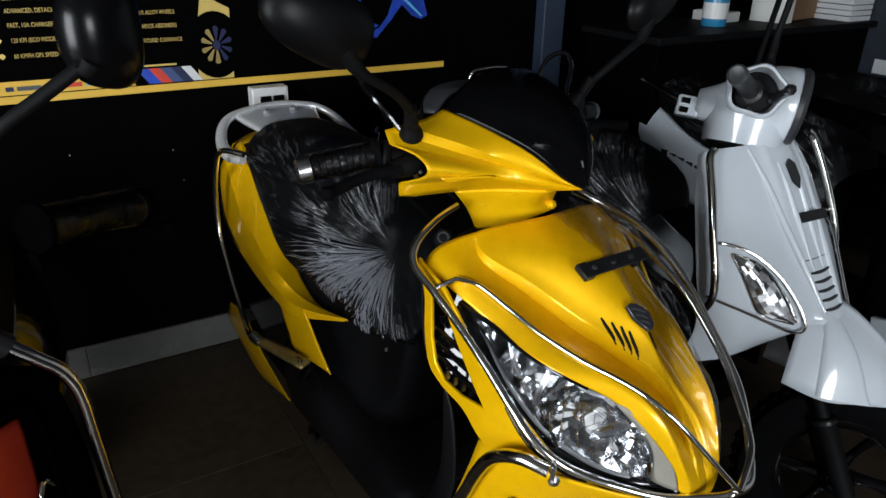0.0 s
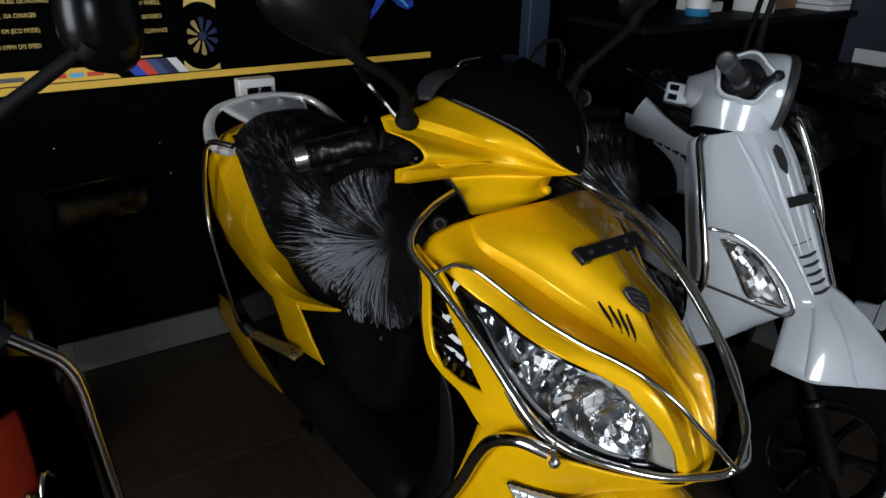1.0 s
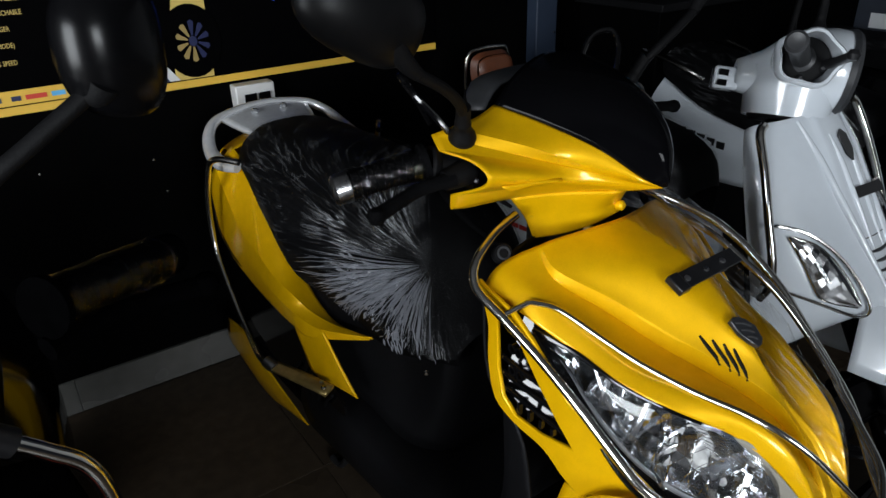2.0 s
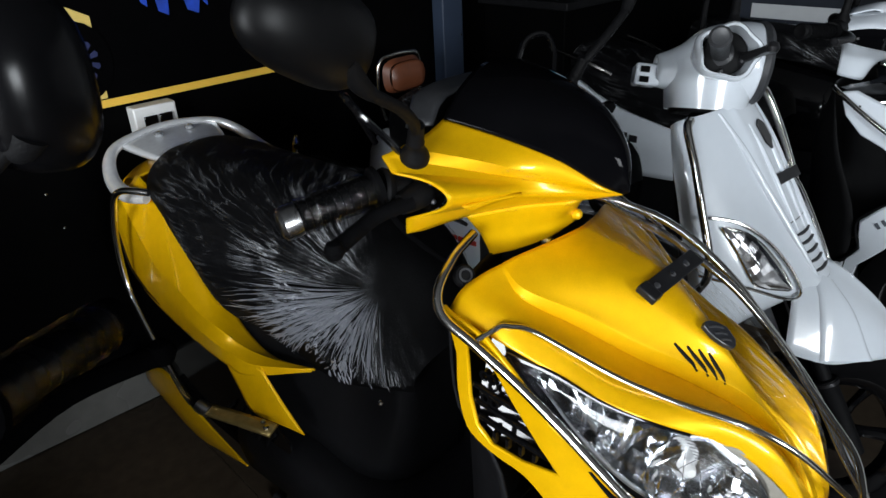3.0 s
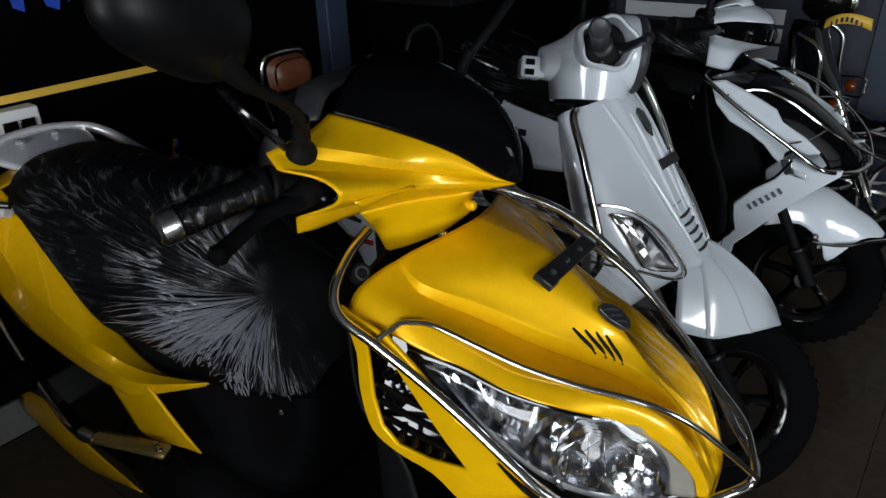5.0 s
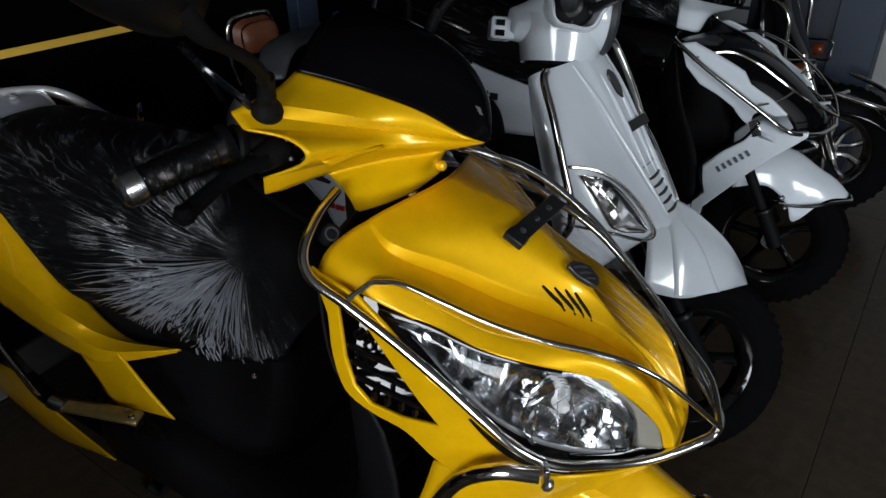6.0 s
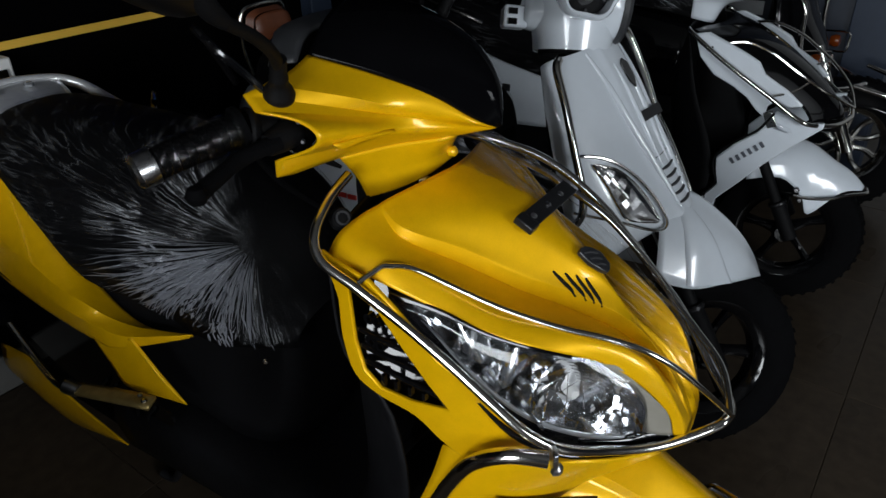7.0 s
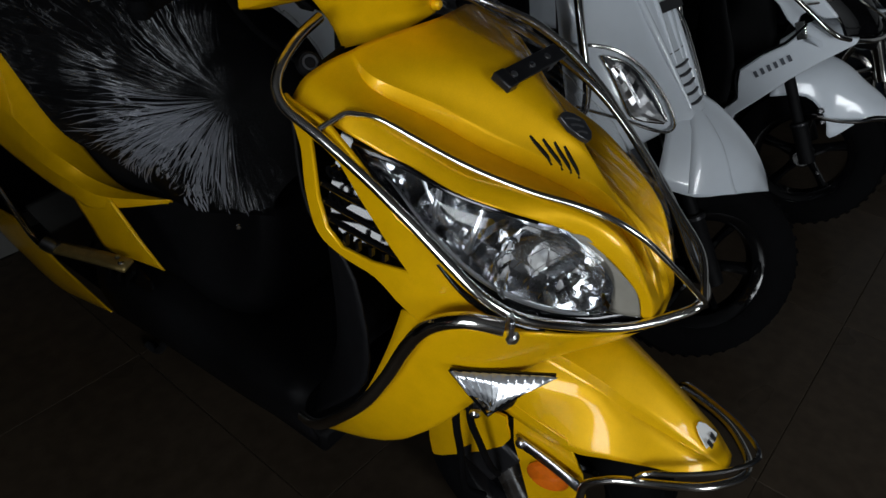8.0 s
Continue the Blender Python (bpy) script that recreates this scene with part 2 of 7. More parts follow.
    lines = calc("ADD", calc("ADD", thin(fine, 16.0), thin(broad, 50.0)), thin(third, 28.0))
    away = nt.nodes.new("ShaderNodeMapRange")
    away.inputs["From Min"].default_value, away.inputs["From Max"].default_value = 0.0, 0.05
    nt.links.new(r, away.inputs["Value"])
    side = nt.nodes.new("ShaderNodeMapRange")
    side.inputs["From Min"].default_value, side.inputs["From Max"].default_value = -0.02, 0.05
    nt.links.new(calc("MULTIPLY_ADD", sep.outputs["Z"], -0.6, across), side.inputs["Value"])
    lines = calc("MULTIPLY", calc("MULTIPLY", lines, (calc("MULTIPLY", side.outputs[0], away.outputs[0]) if one_side else away.outputs[0])), calc("MULTIPLY", fade.outputs[0], calc("MULTIPLY_ADD", some.outputs[0], 0.95, 0.08)))
    white = calc("MULTIPLY", lines, layers)
    gain = next(n for n in nt.nodes if n.type == "MATH" and n.operation == "MULTIPLY_ADD" and n.use_clamp)
    gloss, mixs, out = (next(n for n in nt.nodes if n.type == k) for k in ("BSDF_GLOSSY", "MIX_SHADER", "OUTPUT_MATERIAL"))
    nt.links.new(calc("MULTIPLY", gain.outputs[0], fade.outputs[0]), mixs.inputs[0])
    glint_paint, over = nt.nodes.new("ShaderNodeBsdfDiffuse"), nt.nodes.new("ShaderNodeMixShader")
    glint_paint.inputs[0].default_value = (0.80, 0.82, 0.86, 1)
    top = calc("MINIMUM", white, 0.9)
    nt.links.new(top, over.inputs[0])
    nt.links.new(mixs.outputs[0], over.inputs[1])
    nt.links.new(glint_paint.outputs[0], over.inputs[2])
    nt.links.new(over.outputs[0], out.inputs[0])
    return mat


LENS = film("clear_lens", 0.01, 0.9, 0.03, 0.03, 20.0)
FOLD = film("folded_clear_film", 0.62, 1.8, 0.17, 0.5, 120.0)
# folded film also scatters a little light; this white paints the pleats' glints too
fold_nodes = FOLD.node_tree.nodes
fold_haze, fold_over = fold_nodes.new("ShaderNodeBsdfDiffuse"), fold_nodes.new("ShaderNodeMixShader")
fold_haze.inputs[0].default_value, fold_over.inputs[0].default_value = (0.80, 0.83, 0.92, 1), 0.26
fold_out = next(n for n in fold_nodes if n.type == "OUTPUT_MATERIAL")
FOLD.node_tree.links.new(next(n for n in fold_nodes if n.type == "MIX_SHADER" and n != fold_over).outputs[0], fold_over.inputs[1])
FOLD.node_tree.links.new(fold_haze.outputs[0], fold_over.inputs[2])
FOLD.node_tree.links.new(fold_over.outputs[0], fold_out.inputs[0])
WRAP = film("crinkled_plastic_wrap", 0.07, 1.8, 0.16, 0.9, 60.0)
FAINT_WRAP = film("thin_plastic_wrap", 0.01, 0.55, 0.10, 1.0, 70.0)


# ---- mesh helpers ----
def part(name, bm, mat, parent=None, label="", solid=0.0, bevel=0.0, sharp=38.0, m=None):
    """Links a bmesh as one mesh object, under a thing or a part."""
    if m is not None:
        bmesh.ops.transform(bm, matrix=m, verts=bm.verts)
    bmesh.ops.recalc_face_normals(bm, faces=bm.faces)
    me = bpy.data.meshes.new(name)
    bm.to_mesh(me)
    bm.free()
    me.polygons.foreach_set("use_smooth", [True] * len(me.polygons))
    me.set_sharp_from_angle(angle=radians(sharp))
    me.materials.append(mat)
    ob = new(name, me)
    ob.parent = parent
    if label:
        ob["label"] = label
    if solid:
        mod = ob.modifiers.new("thickness", "SOLIDIFY")
        mod.thickness, mod.offset = solid, 0.0
    if bevel:
        mod = ob.modifiers.new("edge", "BEVEL")
        mod.width, mod.segments, mod.limit_method, mod.angle_limit = bevel, 2, "ANGLE", radians(40)
    return ob


def thing(name, label, category, m, group=""):
    ob = new(name)
    ob.empty_display_size = 0.05
    ob.matrix_world = m
    return tagged(ob, label, category, group)


W0 = 0.0


def P(w, y, z):
    """A place on a scooter: w to the rider's right, y to the rear, z up; the left side follows the right about w = W0, narrower towards the nose."""
    if w < 0 and W0:
        w = W0 + (w + W0) * max(0.55, min(0.92, 0.55 + 1.3 * y))
    return Vector((-w, y, z))


def V(w, y, z):
    """A direction on a scooter."""
    return Vector((-w, y, z))


def centred(row):
    """A row that runs outwards, cut off at the plane of symmetry."""
    if W0 == 0.0:
        return list(row)
    k = next(i for i in range(1, len(row)) if row[i][0] > W0 + 0.0005)
    a, b = Vector(row[k - 1]), Vector(row[k])
    q = a.lerp(b, (W0 - a.x) / (b.x - a.x))
    n, room = k - 1, b.x - W0
    inner = [tuple(q.lerp(b, (i + 1) / (n + 1))) for i in range(n)]
    return [(W0, q.y, q.z)] + inner + list(row[k:])


def spline(points, n):
    """Points on a smooth curve through the given ones, n to each stretch."""
    pts = [Vector(p) for p in points]
    out = []
    for i in range(len(pts) - 1):
        a, b, c, d = pts[max(i - 1, 0)], pts[i], pts[i + 1], pts[min(i + 2, len(pts) - 1)]
        for k in range(n):
            t = k / n
            out.append(0.5 * (2 * b + (c - a) * t + (2 * a - 5 * b + 4 * c - d) * t * t + (3 * b - a - 3 * c + d) * t ** 3))
    return out + [pts[-1]]


def grid(bm, rows):
    vs = [[bm.verts.new(p) for p in row] for row in rows]
    for r, s in zip(vs, vs[1:]):
        for i in range(len(r) - 1):
            q = [r[i], r[i + 1], s[i + 1], s[i]]
            if len({tuple(round(c, 6) for c in v.co) for v in q}) > 2:
                try:
                    bm.faces.new(q)
                except ValueError:
                    pass
    return vs


def sheet(rows, nu=4, nv=4, mirror=False, shape=None, breaks=()):
    """A smooth panel through rows of (w, y, z); mirror: rows run from the middle to the right and are completed to the left; breaks: columns where it has an edge."""
    full = []
    for row in rows:
        if mirror:
            row = centred(row)
        r = [P(*p) for p in row]
        if mirror:
            r = [P(p[0], p[1], p[2]) for p in reversed(row)] + [P(-p[0], p[1], p[2]) for p in row[1:]]
        cuts, n = list(breaks), len(row)
        if mirror:
            cuts = sorted([n - 1 - k for k in breaks] + [n - 1 + k for k in breaks])
        line, at = [], 0
        for k in cuts + [len(r) - 1]:
            line += spline(r[at:k + 1], nu)[(1 if line else 0):]
            at = k
        full.append(line)
    cols = [spline(c, nv) for c in zip(*full)]
    rows2 = list(zip(*cols))
    if shape:
        rows2 = [[shape(Vector(p)) for p in r] for r in rows2]
    bm = bmesh.new()
    grid(bm, rows2)
    bmesh.ops.remove_doubles(bm, verts=bm.verts, dist=1e-5)
    return bm


def sweep(bm, points, radius, sides=10, n=5, cap=True, flat=1.0):
    """A round tube along a smooth curve; radius may be a list, one for each given point."""
    path = spline(points, n) if n > 1 else [Vector(p) for p in points]
    if isinstance(radius, (int, float)):
        rad = [radius] * len(path)
    else:
        rad = [v.x for v in spline([(r, 0, 0) for r in radius], n)] if n > 1 else list(radius)
    up = None
    rings = []
    for i, p in enumerate(path):
        t = (path[min(i + 1, len(path) - 1)] - path[max(i - 1, 0)]).normalized()
        if up is None:
            up = t.orthogonal().normalized()
        up = (up - t * up.dot(t)).normalized()
        side = t.cross(up)
        rings.append([bm.verts.new(p + rad[i] * (math.cos(2 * math.pi * k / sides) * up + flat * math.sin(2 * math.pi * k / sides) * side)) for k in range(sides)])
    for a, b in zip(rings, rings[1:]):
        for k in range(sides):
            bm.faces.new((a[k], a[(k + 1) % sides], b[(k + 1) % sides], b[k]))
    if cap:
        bm.faces.new(rings[0][::-1])
        bm.faces.new(rings[-1])
    return bm


def tube(points, radius, sides=10, n=5, local=True, flat=1.0):
    return sweep(bmesh.new(), [P(*p) for p in points] if local else points, radius, sides, n, flat=flat)


def both(points):
    """A curve given from its right end to the middle, completed to the left."""
    points = centred(points[::-1])[::-1]
    return list(points) + [(-w, y, z) for w, y, z in reversed(points[:-1])]


def turned(profile, m, sides=24, closed=False):
    """A body of revolution about local z: profile rows of (radius, height), laid by m."""
    bm = bmesh.new()
    rings = []
    for r, h in profile:
        rings.append([bm.verts.new(m @ Vector((r * math.cos(2 * math.pi * k / sides), r * math.sin(2 * math.pi * k / sides), h))) for k in range(sides)])
    pairs = list(zip(rings, rings[1:])) + ([(rings[-1], rings[0])] if closed else [])
    for a, b in pairs:
        for k in range(sides):
            bm.faces.new((a[k], a[(k + 1) % sides], b[(k + 1) % sides], b[k]))
    if not closed:
        for ring, (r, h) in ((rings[0], profile[0]), (rings[-1], profile[-1])):
            if r > 1e-4:
                bm.faces.new(ring)
    bmesh.ops.remove_doubles(bm, verts=bm.verts, dist=1e-5)
    return bm


def slab(lo, hi, m=None, bm=None):
    bm = bm or bmesh.new()
    made = bmesh.ops.create_cube(bm, size=1)["verts"]
    t = Matrix.Translation([(a + b) / 2 for a, b in zip(lo, hi)]) @ Matrix.Diagonal([b - a for a, b in zip(lo, hi)] + [1])
    bmesh.ops.transform(bm, matrix=(m @ t) if m is not None else t, verts=made)
    return bm


def plate(outer, holes, place, thick):
    """A flat or bent plate from an outline in two coordinates, with holes; place(a, b) gives the point, thick a vector."""
    bm = bmesh.new()
    edges = []
    for loop in [outer] + list(holes):
        vs = [bm.verts.new(place(a, b)) for a, b in loop]
        edges += [bm.edges.new((vs[i], vs[(i + 1) % len(vs)])) for i in range(len(vs))]
    bmesh.ops.triangle_fill(bm, use_beauty=True, use_dissolve=False, edges=edges)
    faces = list(bm.faces)
    made = bmesh.ops.extrude_face_region(bm, geom=faces)
    bmesh.ops.translate(bm, vec=thick, verts=[v for v in made["geom"] if isinstance(v, bmesh.types.BMVert)])
    return bm


def smooth_loop(points, n=4):
    """A closed rounded outline through points of two coordinates."""
    k = len(points)
    out = []
    for i in range(k):
        a, b, c, d = (Vector(points[(i + j) % k]) for j in (-1, 0, 1, 2))
        for s in range(n):
            t = s / n
            out.append(tuple(0.5 * (2 * b + (c - a) * t + (2 * a - 5 * b + 4 * c - d) * t * t + (3 * b - a - 3 * c + d) * t ** 3)))
    return out


def between(a, b):
    """The pose at a whose z axis points to b."""
    a, b = Vector(a), Vector(b)
    return Matrix.Translation(a) @ (b - a).to_track_quat("Z", "Y").to_matrix().to_4x4()


def bolt(parent, place, toward, size=0.008, mat=None, m=None):
    bm = turned([(0, 0), (size, 0), (size, size * 0.5), (size * 0.55, size * 0.9), (0, size * 0.9)], between(place, toward), 8)
    return part("bolt", bm, mat or STEEL, parent, m=m)


# ---- the room ----
def block(name, lo, hi, mat, bevel=0.0):
    return tagged(part(name, slab(lo, hi), mat, bevel=bevel), kind="structure")


block("wall_north", (-3.0, 2.085, 0), (3.12, 2.25, 3.1), WALL_BLACK)
# unseen wall; its opening is cut to match the added side lamp
west = plate([(-3.6, 0), (2.25, 0), (2.25, 3.1), (-3.6, 3.1)], [[(-0.95, 0.02), (0.55, 0.02), (0.55, 2.3), (-0.95, 2.3)]], lambda a, b: Vector((-3.15, a, b)), Vector((0.15, 0, 0)))
tagged(part("wall_west", west, WALL_BLUE), kind="structure")
block("wall_east", (3.12, 0.66, 0), (3.27, 2.25, 3.1), WALL_BLUE)
block("pillar_east", (3.10, 0.50, 0), (3.29, 0.66, 3.1), PILLAR_BLUE, 0.004)
block("pillar_north", (1.62, 2.03, 0), (1.712, 2.083, 3.1), PILLAR_BLUE, 0.004)
block("wall_far_east", (4.62, -3.6, 0.03), (4.75, 2.25, 3.1), WALL_PALE)
block("wall_far_north", (3.27, 2.10, 0), (4.62, 2.25, 3.1), WALL_PALE)
block("ceiling", (-3.15, -3.6, 3.1), (4.75, 2.25, 3.2), CEILING)
front = plate([(-3.15, 0), (4.75, 0), (4.75, 3.1), (-3.15, 3.1)], [[(-1.3, 0.02), (0.1, 0.02), (0.1, 2.3), (-1.3, 2.3)]], lambda a, b: Vector((a, -3.6, b)), Vector((0, 0.12, 0)))
tagged(part("wall_south", front, WALL_BLUE), kind="structure")
shop = tagged(part("window_1", plate([(-1.32, 0.0), (0.12, 0.0), (0.12, 2.32), (-1.32, 2.32)], [[(-1.24, 0.08), (-0.64, 0.08), (-0.64, 2.24), (-1.24, 2.24)], [(-0.56, 0.08), (0.04, 0.08), (0.04, 2.24), (-0.56, 2.24)]], lambda a, b: Vector((a, -3.50, b)), Vector((0, 0.05, 0))), DARK_STEEL), kind="structure")
block("ground", (-400, -400, -0.32), (400, 400, -0.25), GROUND)
floor = block("floor", (-3.15, -3.6, -0.2), (4.75, 2.25, -0.004), GROUT)


# ---- wall fittings ----
def words(name, text, size, place, parent, mat, wide=1.0):
    """Raised lettering on the north wall, its lower left corner at place."""
    cu = bpy.data.curves.new(name, "FONT")
    cu.body, cu.size, cu.extrude, cu.resolution_u = text, size, 0.0004, 2
    tmp = bpy.data.objects.new(name, cu)
    scene.collection.objects.link(tmp)
    me = bpy.data.meshes.new_from_object(tmp.evaluated_get(bpy.context.evaluated_depsgraph_get()))
    bpy.data.objects.remove(tmp)
    me.transform(Matrix.Translation(place) @ Matrix.Rotation(radians(90), 4, "X") @ Matrix.Diagonal((wide, 1, 1, 1)))
    me.materials.append(mat)
    ob = new(name, me)
    ob.parent = parent
    return ob


WY = 2.085


def flat_shape(name, outline, depth, mat, parent, holes=()):
    return part(name, plate(outline, list(holes), lambda a, b: Vector((a, WY - depth, b)), Vector((0, 0.0012, 0))), mat, parent)


def build_poster():
    po = thing("poster", "large black vinyl poster with yellow border and gold lettering", "poster", Matrix())
    part("sheet", slab((-1.15, WY - 0.004, 0.848), (1.24, WY - 0.0005, 1.95)), POSTER_BLACK, po)
    flat_shape("border", [(-1.15, 0.846), (1.24, 0.846), (1.24, 0.865), (-1.15, 0.865)], 0.0060, POSTER_YELLOW, po)
    flat_shape("logo_strip", [(-1.15, 0.868), (0.262, 0.868), (0.235, 0.902), (-1.15, 0.902)], 0.0060, POSTER_YELLOW, po)
    # sponsor marks, plain shapes only
    for x, w, mat in ((-0.10, 0.03, POSTER_SKY), (-0.045, 0.018, POSTER_NAVY), (-0.02, 0.055, POSTER_GREY), (0.055, 0.02, POSTER_NAVY), (0.085, 0.045, POSTER_RED), (0.14, 0.03, POSTER_SKY), (0.18, 0.04, POSTER_RED)):
        flat_shape("mark", [(x, 0.878), (x + w, 0.878), (x + w, 0.889), (x, 0.889)], 0.0075, mat, po)
    # slanting stripes
    for x, w, mat in ((0.283, 0.032, POSTER_BLUE), (0.315, 0.030, POSTER_RED), (0.345, 0.028, POSTER_SLATE), (0.373, 0.028, POSTER_NAVY), (0.401, 0.026, POSTER_WHITE)):
        flat_shape("stripe", [(x + 0.014, 0.869), (x + w + 0.014, 0.869), (x + w - 0.016, 0.910), (x - 0.016, 0.910)], 0.0075, mat, po)
    flat_shape("stripe_cap", [(0.29, 0.915), (0.375, 0.915), (0.375, 0.920), (0.29, 0.920)], 0.0060, POSTER_GOLD, po)
    for z, text in ((1.096, "2500 WATTS BEST IN CLASS"), (1.066, "ADVANCED, DETACHABLE"), (1.032, "FAST, 10A CHARGER"), (0.996, "120 KM (ECO MODE)"), (0.958, "60 KMPH GPS SPEED")):
        words("lettering", text, 0.0155, (-0.010, WY - 0.0052, z), po, POSTER_GOLD, 0.72)
        flat_shape("list_mark", smooth_loop([(-0.042, z + 0.006), (-0.035, z + 0.013), (-0.028, z + 0.006), (-0.035, z - 0.001)], 3), 0.0060, POSTER_GOLD, po)
    for x, z, text in ((0.235, 1.090, "REGENERATIVE BRAKING SYSTEM"), (0.290, 1.051, "10 R ALLOY WHEELS."), (0.295, 1.016, "SHOCK ABSORBERS"), (0.290, 0.979, "GROUND CLEARANCE")):
        words("lettering", text, 0.0155, (x, WY - 0.0052, z), po, POSTER_GOLD, 0.68)
    # printed wheel with pale backing
    flat_shape("wheel_backing", [(0.43, 0.868), (0.53, 0.868), (0.535, 1.06), (0.46, 1.10), (0.44, 1.0)], 0.0056, POSTER_GOLD, po)

    def ring(cx, cz, r, n=28):
        return [(cx + r * 0.82 * math.cos(2 * math.pi * k / n), cz + r * math.sin(2 * math.pi * k / n)) for k in range(n)]
    flat_shape("printed_tyre", ring(0.487, 0.962, 0.092), 0.0068, POSTER_BLACK, po, [ring(0.49, 0.962, 0.052)])
    flat_shape("printed_rim", ring(0.49, 0.962, 0.054), 0.0064, POSTER_BLACK, po)
    for k in range(10):
        a = k * math.pi / 5 + 0.3
        c, s2 = math.cos(a), math.sin(a)
        flat_shape("printed_spoke", [(0.49 + 0.014 * c - 0.002 * s2, 0.962 + 0.014 * s2 + 0.002 * c), (0.49 + 0.040 * c - 0.0075 * s2, 0.962 + 0.048 * s2 + 0.0075 * c), (0.49 + 0.044 * c, 0.962 + 0.053 * s2), (0.49 + 0.040 * c + 0.0075 * s2, 0.962 + 0.048 * s2 - 0.0075 * c), (0.49 + 0.014 * c + 0.002 * s2, 0.962 + 0.014 * s2 - 0.002 * c)], 0.0078, POSTER_BRONZE if 2 < k < 8 else POSTER_NAVY, po)
    flat_shape("printed_hub", ring(0.49, 0.962, 0.013, 14), 0.0086, POSTER_NAVY, po)
    # printed blue scooter, plain patches of its colour
    flat_shape("printed_body", [(0.918, 1.085), (0.930, 1.03), (0.950, 0.995), (0.985, 0.985), (1.0, 0.992), (0.962, 1.005), (0.945, 1.035), (0.935, 1.085)], 0.0066, POSTER_BLUE, po)
    flat_shape("printed_body", [(0.955, 0.966), (0.99, 0.954), (1.045, 1.01), (1.098, 1.072), (1.055, 1.085), (1.03, 1.02), (1.0, 0.985)], 0.0070, POSTER_BLUE, po)
    flat_shape("printed_body", [(1.065, 1.068), (1.115, 1.018), (1.150, 1.005), (1.174, 1.016), (1.160, 1.062), (1.12, 1.09)], 0.0066, POSTER_BLUE, po)
    flat_shape("printed_light", [(1.085, 1.066), (1.150, 1.012), (1.154, 1.016), (1.095, 1.070)], 0.0082, POSTER_SKY, po)
    for x, z, w, h, lean in ((0.66, 1.075, 0.020, 0.10, 0.02), (0.70, 1.05, 0.034, 0.13, -0.01), (0.745, 1.085, 0.012, 0.09, 0.015), (0.775, 1.045, 0.040, 0.07, 0.0), (0.82, 1.06, 0.016, 0.12, 0.02), (0.855, 1.09, 0.026, 0.10, -0.015)):
        flat_shape("printed_body", [(x, z), (x + w * .7, z - .012), (x + w, z + h * .5), (x + w + lean, z + h), (x + lean, z + h * .9), (x - .006, z + h * .4)], 0.0066, POSTER_BLUE, po)
    flat_shape("printed_lamp", [(0.455, 1.10), (0.49, 1.12), (0.50, 1.17), (0.47, 1.16)], 0.0082, POSTER_WHITE, po)


def build_socket():
    so = thing("wall_socket", "white plastic double switch socket box on the black wall", "socket", Matrix())
    part("box", slab((0.566, WY - 0.046, 0.768), (0.676, WY - 0.0005, 0.838)), WHITE_PLASTIC, so, bevel=0.004)
    for x in (0.588, 0.627):
        part("switch", slab((x, WY - 0.051, 0.780), (x + 0.034, WY - 0.0465, 0.814)), BLACK_GLOSS, so, "black rocker", bevel=0.002)


def wall_screw(x, z, y=WY):
    sc = thing("wall_screw", "small bright screw head in the dark wall", "screw", Matrix.Translation((x, y, z)), "wall screws")
    part("head", turned([(0, 0), (0.004, 0), (0.003, 0.002), (0, 0.0025)], Matrix.Rotation(radians(90), 4, "X"), 8), CHROME, sc)


def build_counter():
    co = thing("counter", "long black counter with dark top standing against the wall", "counter", Matrix())
    part("body", slab((1.87, 1.72, 0.0), (3.11, 2.082, 0.93)), WALL_BLACK, co, bevel=0.004)
    part("top", slab((1.84, 1.69, 0.931), (3.115, 2.083, 0.956)), BLACK_MATTE, co, bevel=0.004)
    can = thing("can", "light blue printed metal can on the counter", "can", Matrix.Translation((2.30, 1.86, 0.9565)))
    part("shell", turned([(0, 0), (0.044, 0), (0.046, 0.004), (0.046, 0.135), (0.043, 0.14), (0, 0.14)], Matrix(), 24), CAN_BLUE, can)
    part("label", turned([(0.0462, 0.028), (0.0466, 0.028), (0.0466, 0.085), (0.0462, 0.085)], Matrix(), 24, True), WHITE_PLASTIC, can, "pale printed band")
    for x, y, w, h, mat, name, label in ((2.72, 1.84, 0.30, 0.18, CARDBOARD, "carton", "brown cardboard carton on the counter"), (2.62, 1.78, 0.055, 0.10, STICKER, "small_box", "small white paper box on the counter"), (2.42, 1.90, 0.10, 0.035, STICKER, "paper_stack", "small white stack of papers on the counter")):
        bx = thing(name, label, "box", Matrix.Translation((x, y, 0.9565)) @ Matrix.Rotation(0.15, 4, "Z"))
        part("body", slab((0, 0, 0), (w, 0.15, h)), mat, bx, bevel=0.002)
        part("lid_flap", slab((0.004, 0.004, h), (w - 0.004, 0.146, h + 0.002)), mat, bx)
    st = thing("file_stack", "grey files stacked on the counter end", "files", Matrix.Translation((3.0, 1.72, 0.9565)))
    for k in range(5):
        part("file", slab((-0.05 + 0.004 * (k % 2), 0, k * 0.022), (0.10, 0.22, k * 0.022 + 0.019)), WHITE_VINYL, st, bevel=0.002)


def build_stripes():
    sg = thing("wall_sign", "three broad white vinyl stripes on the dark blue wall", "sign", Matrix())
    for y0, z0, z1, mat in ((1.665, 0.748, 0.806, WHITE_VINYL), (1.56, 0.676, 0.732, WHITE_VINYL), (1.50, 0.603, 0.660, POSTER_GREY), (1.2, 0.609, 0.662, WHITE_VINYL)):
        part("stripe", slab((3.1165 - (0.002 if y0 == 1.2 else 0), 0.985, z0), (3.1195, y0, z1)), mat, sg)


build_poster()
build_socket()
